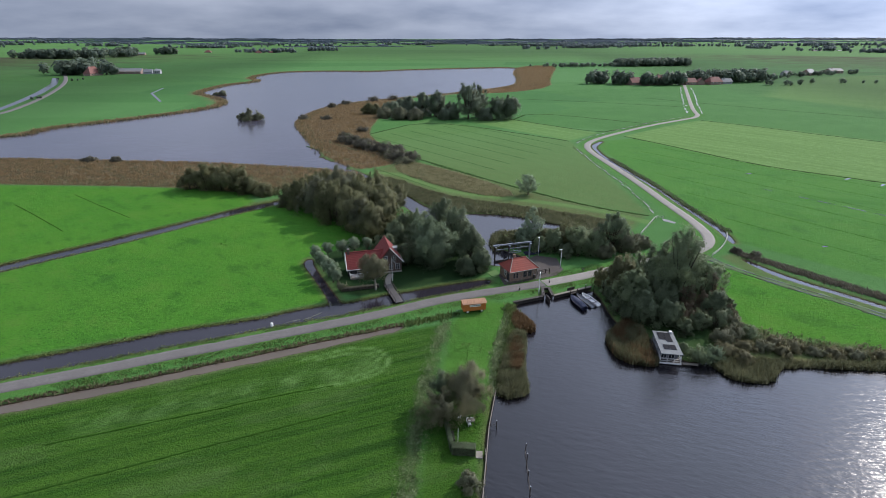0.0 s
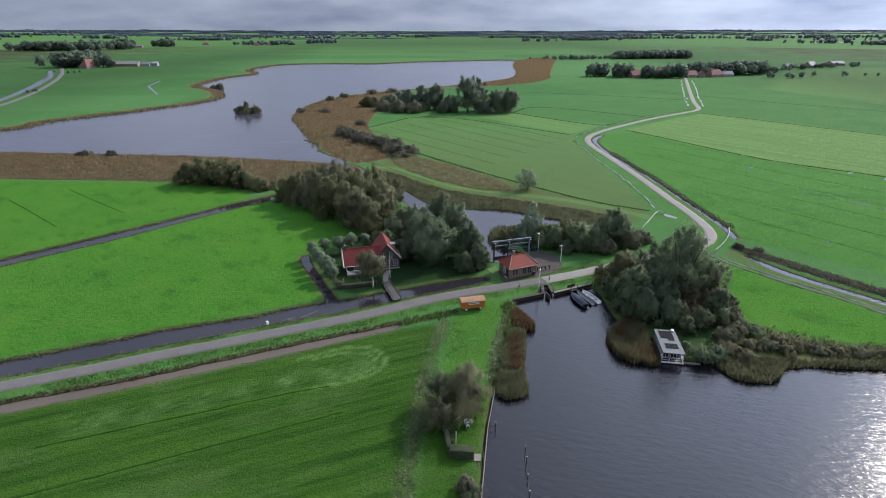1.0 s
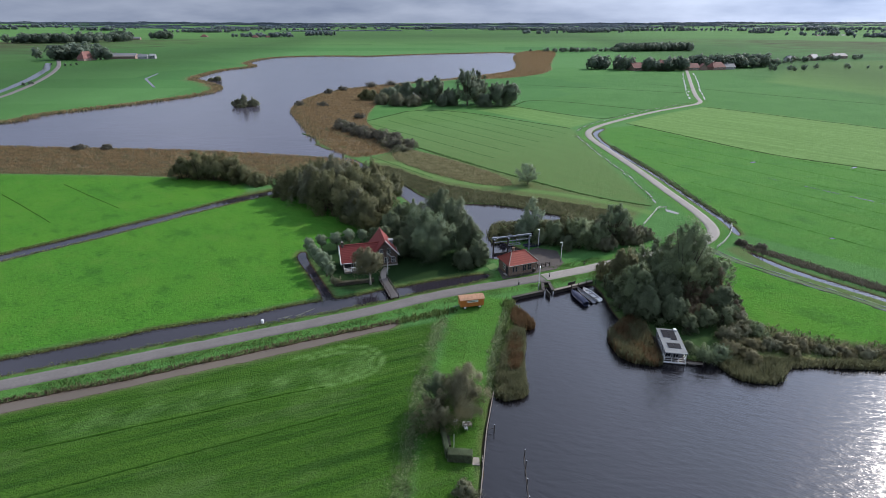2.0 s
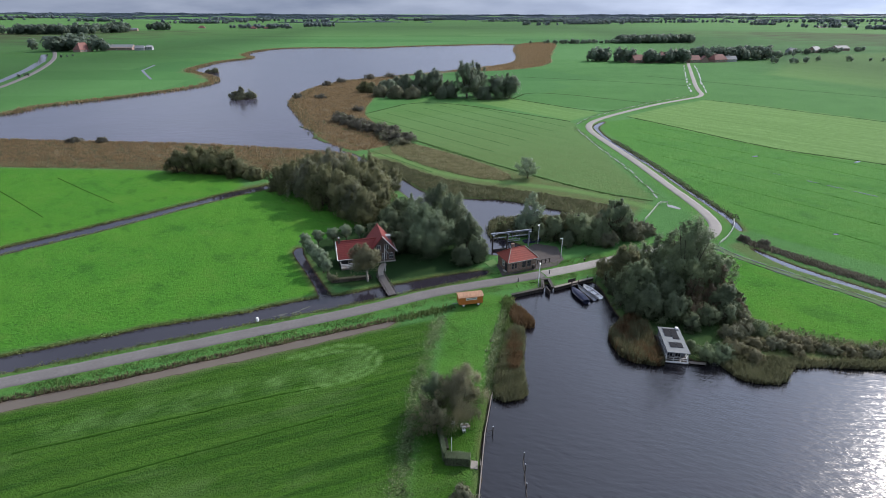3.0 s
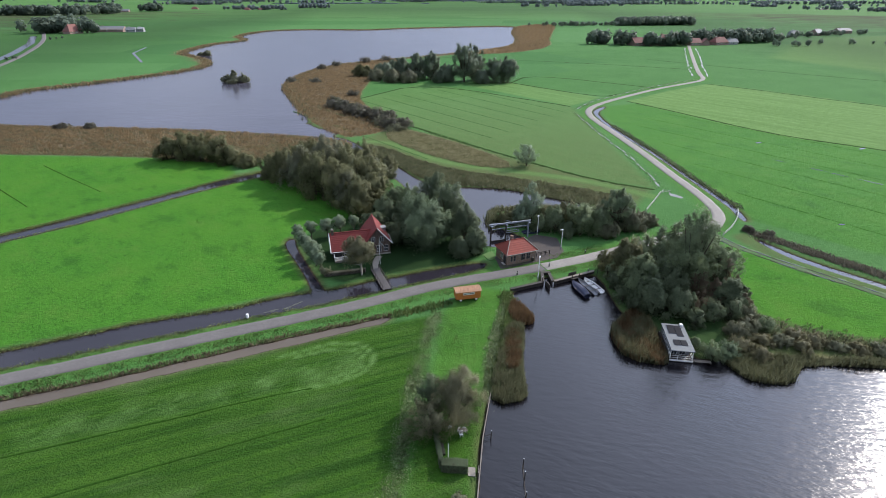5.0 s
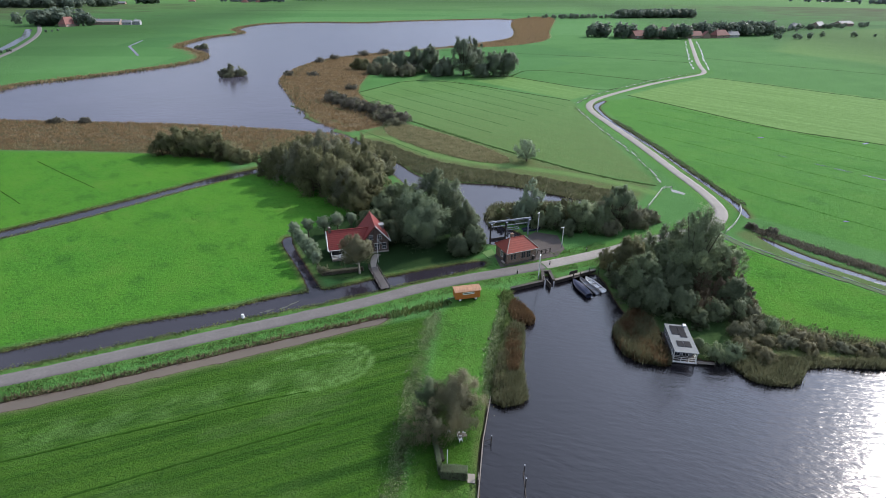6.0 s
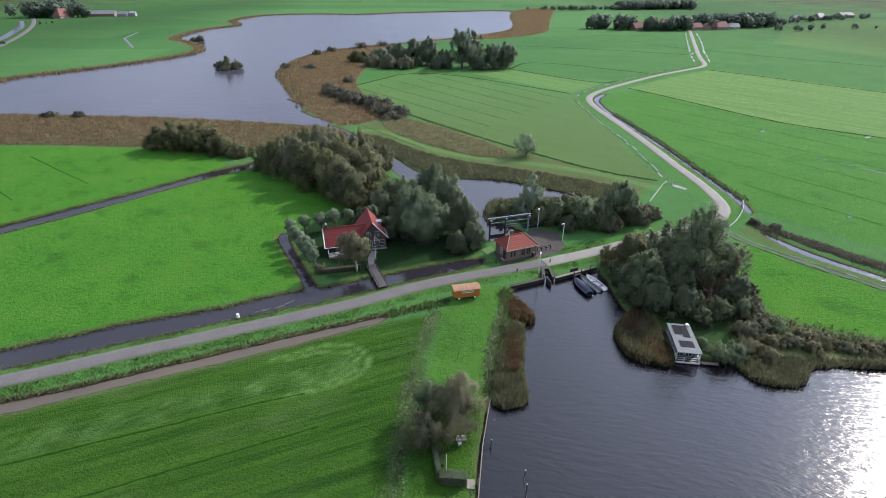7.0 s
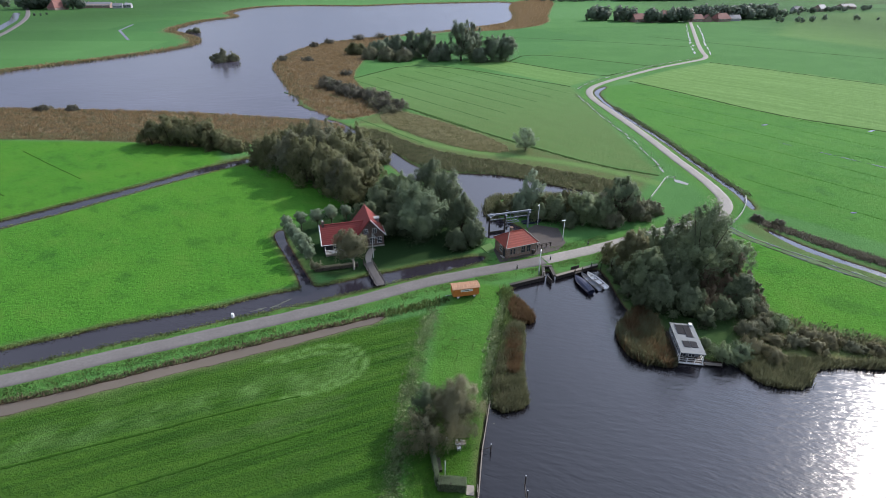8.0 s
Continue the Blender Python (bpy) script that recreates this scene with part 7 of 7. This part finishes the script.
for y in (-0.2, -0.05, 0.1):
    part("seat_slat", boxes((-1.0, y, 0.42, 1.0, y + 0.12, 0.46)), M_DARKWOOD, bench)
for z in (0.6, 0.78):
    part("back_slat", boxes((-1.0, 0.24, z, 1.0, 0.28, z + 0.12)), M_DARKWOOD, bench)
for x in (-0.9, 0.9):
    part("leg", boxes((x - 0.04, -0.2, -0.05, x + 0.04, 0.26, 0.42)), M_DARKWOOD, bench)


def garden_chair(at, turn):
    ob = thing("garden_chair", (*at, 0), turn, "white plastic garden chair on the grass", "chair", "garden chairs")
    part("seat", boxes((-0.24, -0.24, 0.40, 0.24, 0.24, 0.44), bevel=0.02), M_WHITE, ob)
    part("backrest", boxes((-0.24, 0.2, 0.44, 0.24, 0.26, 0.88), bevel=0.02), M_WHITE, ob)
    for x in (-0.2, 0.2):
        for y in (-0.2, 0.2):
            part("leg", boxes((x - 0.03, y - 0.03, -0.06, x + 0.03, y + 0.03, 0.40)), M_WHITE, ob)


garden_chair((2.5, 70.2), 30), garden_chair((3.2, 70.6), 160), garden_chair((1.1, 71.0), 250), garden_chair((2.7, 69.5), 10)
table = thing("garden_table", (2.95, 70.0, 0), 20, "grey wooden garden table on the grass", "table")
for k in range(4):
    part("top_slat", boxes((-0.6, -0.4 + k * 0.2, 0.70, 0.6, -0.22 + k * 0.2, 0.74)), M_OLDWOOD, table)
for x in (-0.5, 0.5):
    for y in (-0.3, 0.3):
        part("leg", boxes((x - 0.04, y - 0.04, -0.06, x + 0.04, y + 0.04, 0.70)), M_OLDWOOD, table)


# ---- fences at the bend ----
def rail_fence(points, height, label, mat):
    ob = thing("rail_fence", (*points[0], 0), 0, label, "fence", "white roadside fences")
    o = Vector((*points[0], 0))
    pts = along(points, 2.4, 0.0, 1)
    pts = [Vector((x, y, 0)) - o for x, y in pts]
    for p in pts:
        part("post", boxes((p.x - 0.08, p.y - 0.08, -0.3, p.x + 0.08, p.y + 0.08, height)), mat, ob)
    for a, b in zip(pts[:-1], pts[1:]):
        for z in (height * 0.5, height * 0.92):
            part("rail", bars([(a + Vector((0, 0, z)), b + Vector((0, 0, z)), 0.065)], 6), mat, ob)
    return ob


M_WORN = plain("worn_white_rail", (0.52, 0.52, 0.46), 0.7, grain=3, vary=0.3)
rail_fence(chaikin([(74.3, 138.6), (78, 142.2), (82.6, 148), (86, 153.5), (87.6, 157.6)], 2, False), 1.0, "weathered white rail fence round the bend", M_WORN)
rail_fence(chaikin([(60.1, 155.8), (66, 164.6), (71, 172.4), (73.4, 171)], 1, False), 1.0, "worn white rail fence down to the pond", M_WORN)


# ---- farms and hamlet far off ----
def far_house(at, turn, length, width, eave, ridge, roof_mat, wall_mat, label, hip=0.0):
    ob = thing("far_farmhouse", (*at, 0), turn, label, "house", "distant farm buildings")
    part("wall", prism([(-width / 2, -0.3), (width / 2, -0.3), (width / 2, eave), (0, ridge if hip == 0 else eave), (-width / 2, eave)], -length / 2, length / 2, "x"), wall_mat, ob)
    e = 0.5
    for s in (-1, 1):
        part("roof_slope", slab(bmesh.new(), [(-length / 2 - e, s * (width / 2 + e), eave - 0.3), (length / 2 + e, s * (width / 2 + e), eave - 0.3), (length / 2 - hip, 0, ridge + 0.2), (-length / 2 + hip, 0, ridge + 0.2)], 0.25), roof_mat, ob)
        if hip:
            part("roof_slope", slab(bmesh.new(), [(s * (length / 2 + e), -width / 2 - e, eave - 0.3), (s * (length / 2 + e), width / 2 + e, eave - 0.3), (s * (length / 2 - hip), 0, ridge + 0.2)], 0.25), roof_mat, ob)
    ch = part("chimney", boxes((-length * 0.2 - 0.5, -0.5, ridge - 0.5, -length * 0.2 + 0.5, 0.5, ridge + 1.5)), wall_mat, ob)
    for k in range(3):
        x = -length / 2 + length * (k + 0.6) / 3.2
        win = part("window", boxes((x - 0.8, -width / 2 - 0.06, 1.0, x + 0.8, -width / 2 + 0.02, eave - 0.7)), M_WHITE, ob)
        part("pane", boxes((x - 0.6, -width / 2 - 0.09, 1.2, x + 0.6, -width / 2 - 0.061, eave - 0.9)), M_GLASS, win)
    return ob


for at, turn, L, W, ev, rg, rm, wm, hip in [
        ((243, 700), 20, 22, 14, 3.5, 9, M_FARROOF, M_FARWALL, 0), ((254, 694), 60, 12, 9, 3, 7, M_FARROOF, M_FARWALL, 0), ((276, 704), 15, 26, 16, 3.5, 12, M_FARROOF, M_FARWALL, 6), ((312, 702), 15, 16, 10, 3.5, 8, M_FARROOF, M_FARWALL, 0),
        ((327, 704), 80, 12, 9, 3, 7.5, M_FARROOF, M_FARWALL, 0), ((346, 708), 20, 20, 12, 3.5, 9, M_FARROOF, M_FARWALL, 3), ((366, 716), 10, 14, 8, 3, 6.5, M_FARGREY, M_FARWHITE, 0),
        ((540, 872), 10, 14, 9, 3, 7, M_FARGREY, M_FARWHITE, 0), ((580, 880), 30, 18, 12, 4, 9, M_FARGREY, M_FARWALL, 0), ((655, 930), 8, 24, 14, 4, 7.5, M_FARGREY, M_FARWALL, 0),
        ((-562, 870), 70, 22, 15, 3.5, 13, M_FARROOF, M_FARWALL, 5), ((-530, 912), 4, 48, 18, 4, 8, M_FARGREY, M_FARWALL, 0), ((-492, 905), 10, 14, 10, 4, 7, M_FARGREY, M_FARWHITE, 0), ((-480, 912), 10, 9, 9, 5, 7, M_FARWHITE, M_FARWHITE, 0),
        ((-905, 2110), 5, 40, 24, 4, 15, M_FARROOF, M_FARWALL, 8), ((-690, 2040), 5, 36, 22, 4, 15, M_FARROOF, M_FARWALL, 8), ((-650, 2060), 15, 24, 14, 4, 10, M_FARROOF, M_FARWALL, 0),
        ((-1080, 1700), 12, 20, 12, 4, 9, M_FARGREY, M_FARWHITE, 0), ((-1010, 1830), 8, 30, 14, 4, 8, M_FARGREY, M_FARWALL, 0), ((1500, 2250), 5, 60, 24, 5, 10, M_FARGREY, M_FARWALL, 0), ((1620, 2290), 8, 40, 20, 5, 9, M_FARGREY, M_FARWHITE, 0),
        ((-20, 425), 35, 14, 9, 3, 7.5, M_FARGREY, M_FARWHITE, 0), ((-2, 418), 20, 9, 7, 2.8, 6, M_FARROOF, M_FARWALL, 0)]:
    names = {id(M_FARROOF): "red-roofed", id(M_FARGREY): "grey-roofed", id(M_FARWHITE): "white"}[id(rm)]
    k = 0.6 if at[1] > 1900 else 1.0
    far_house(at, turn, L * k, W * k, ev * k, rg * k, rm, wm, "distant %s farm building among trees" % names, hip)
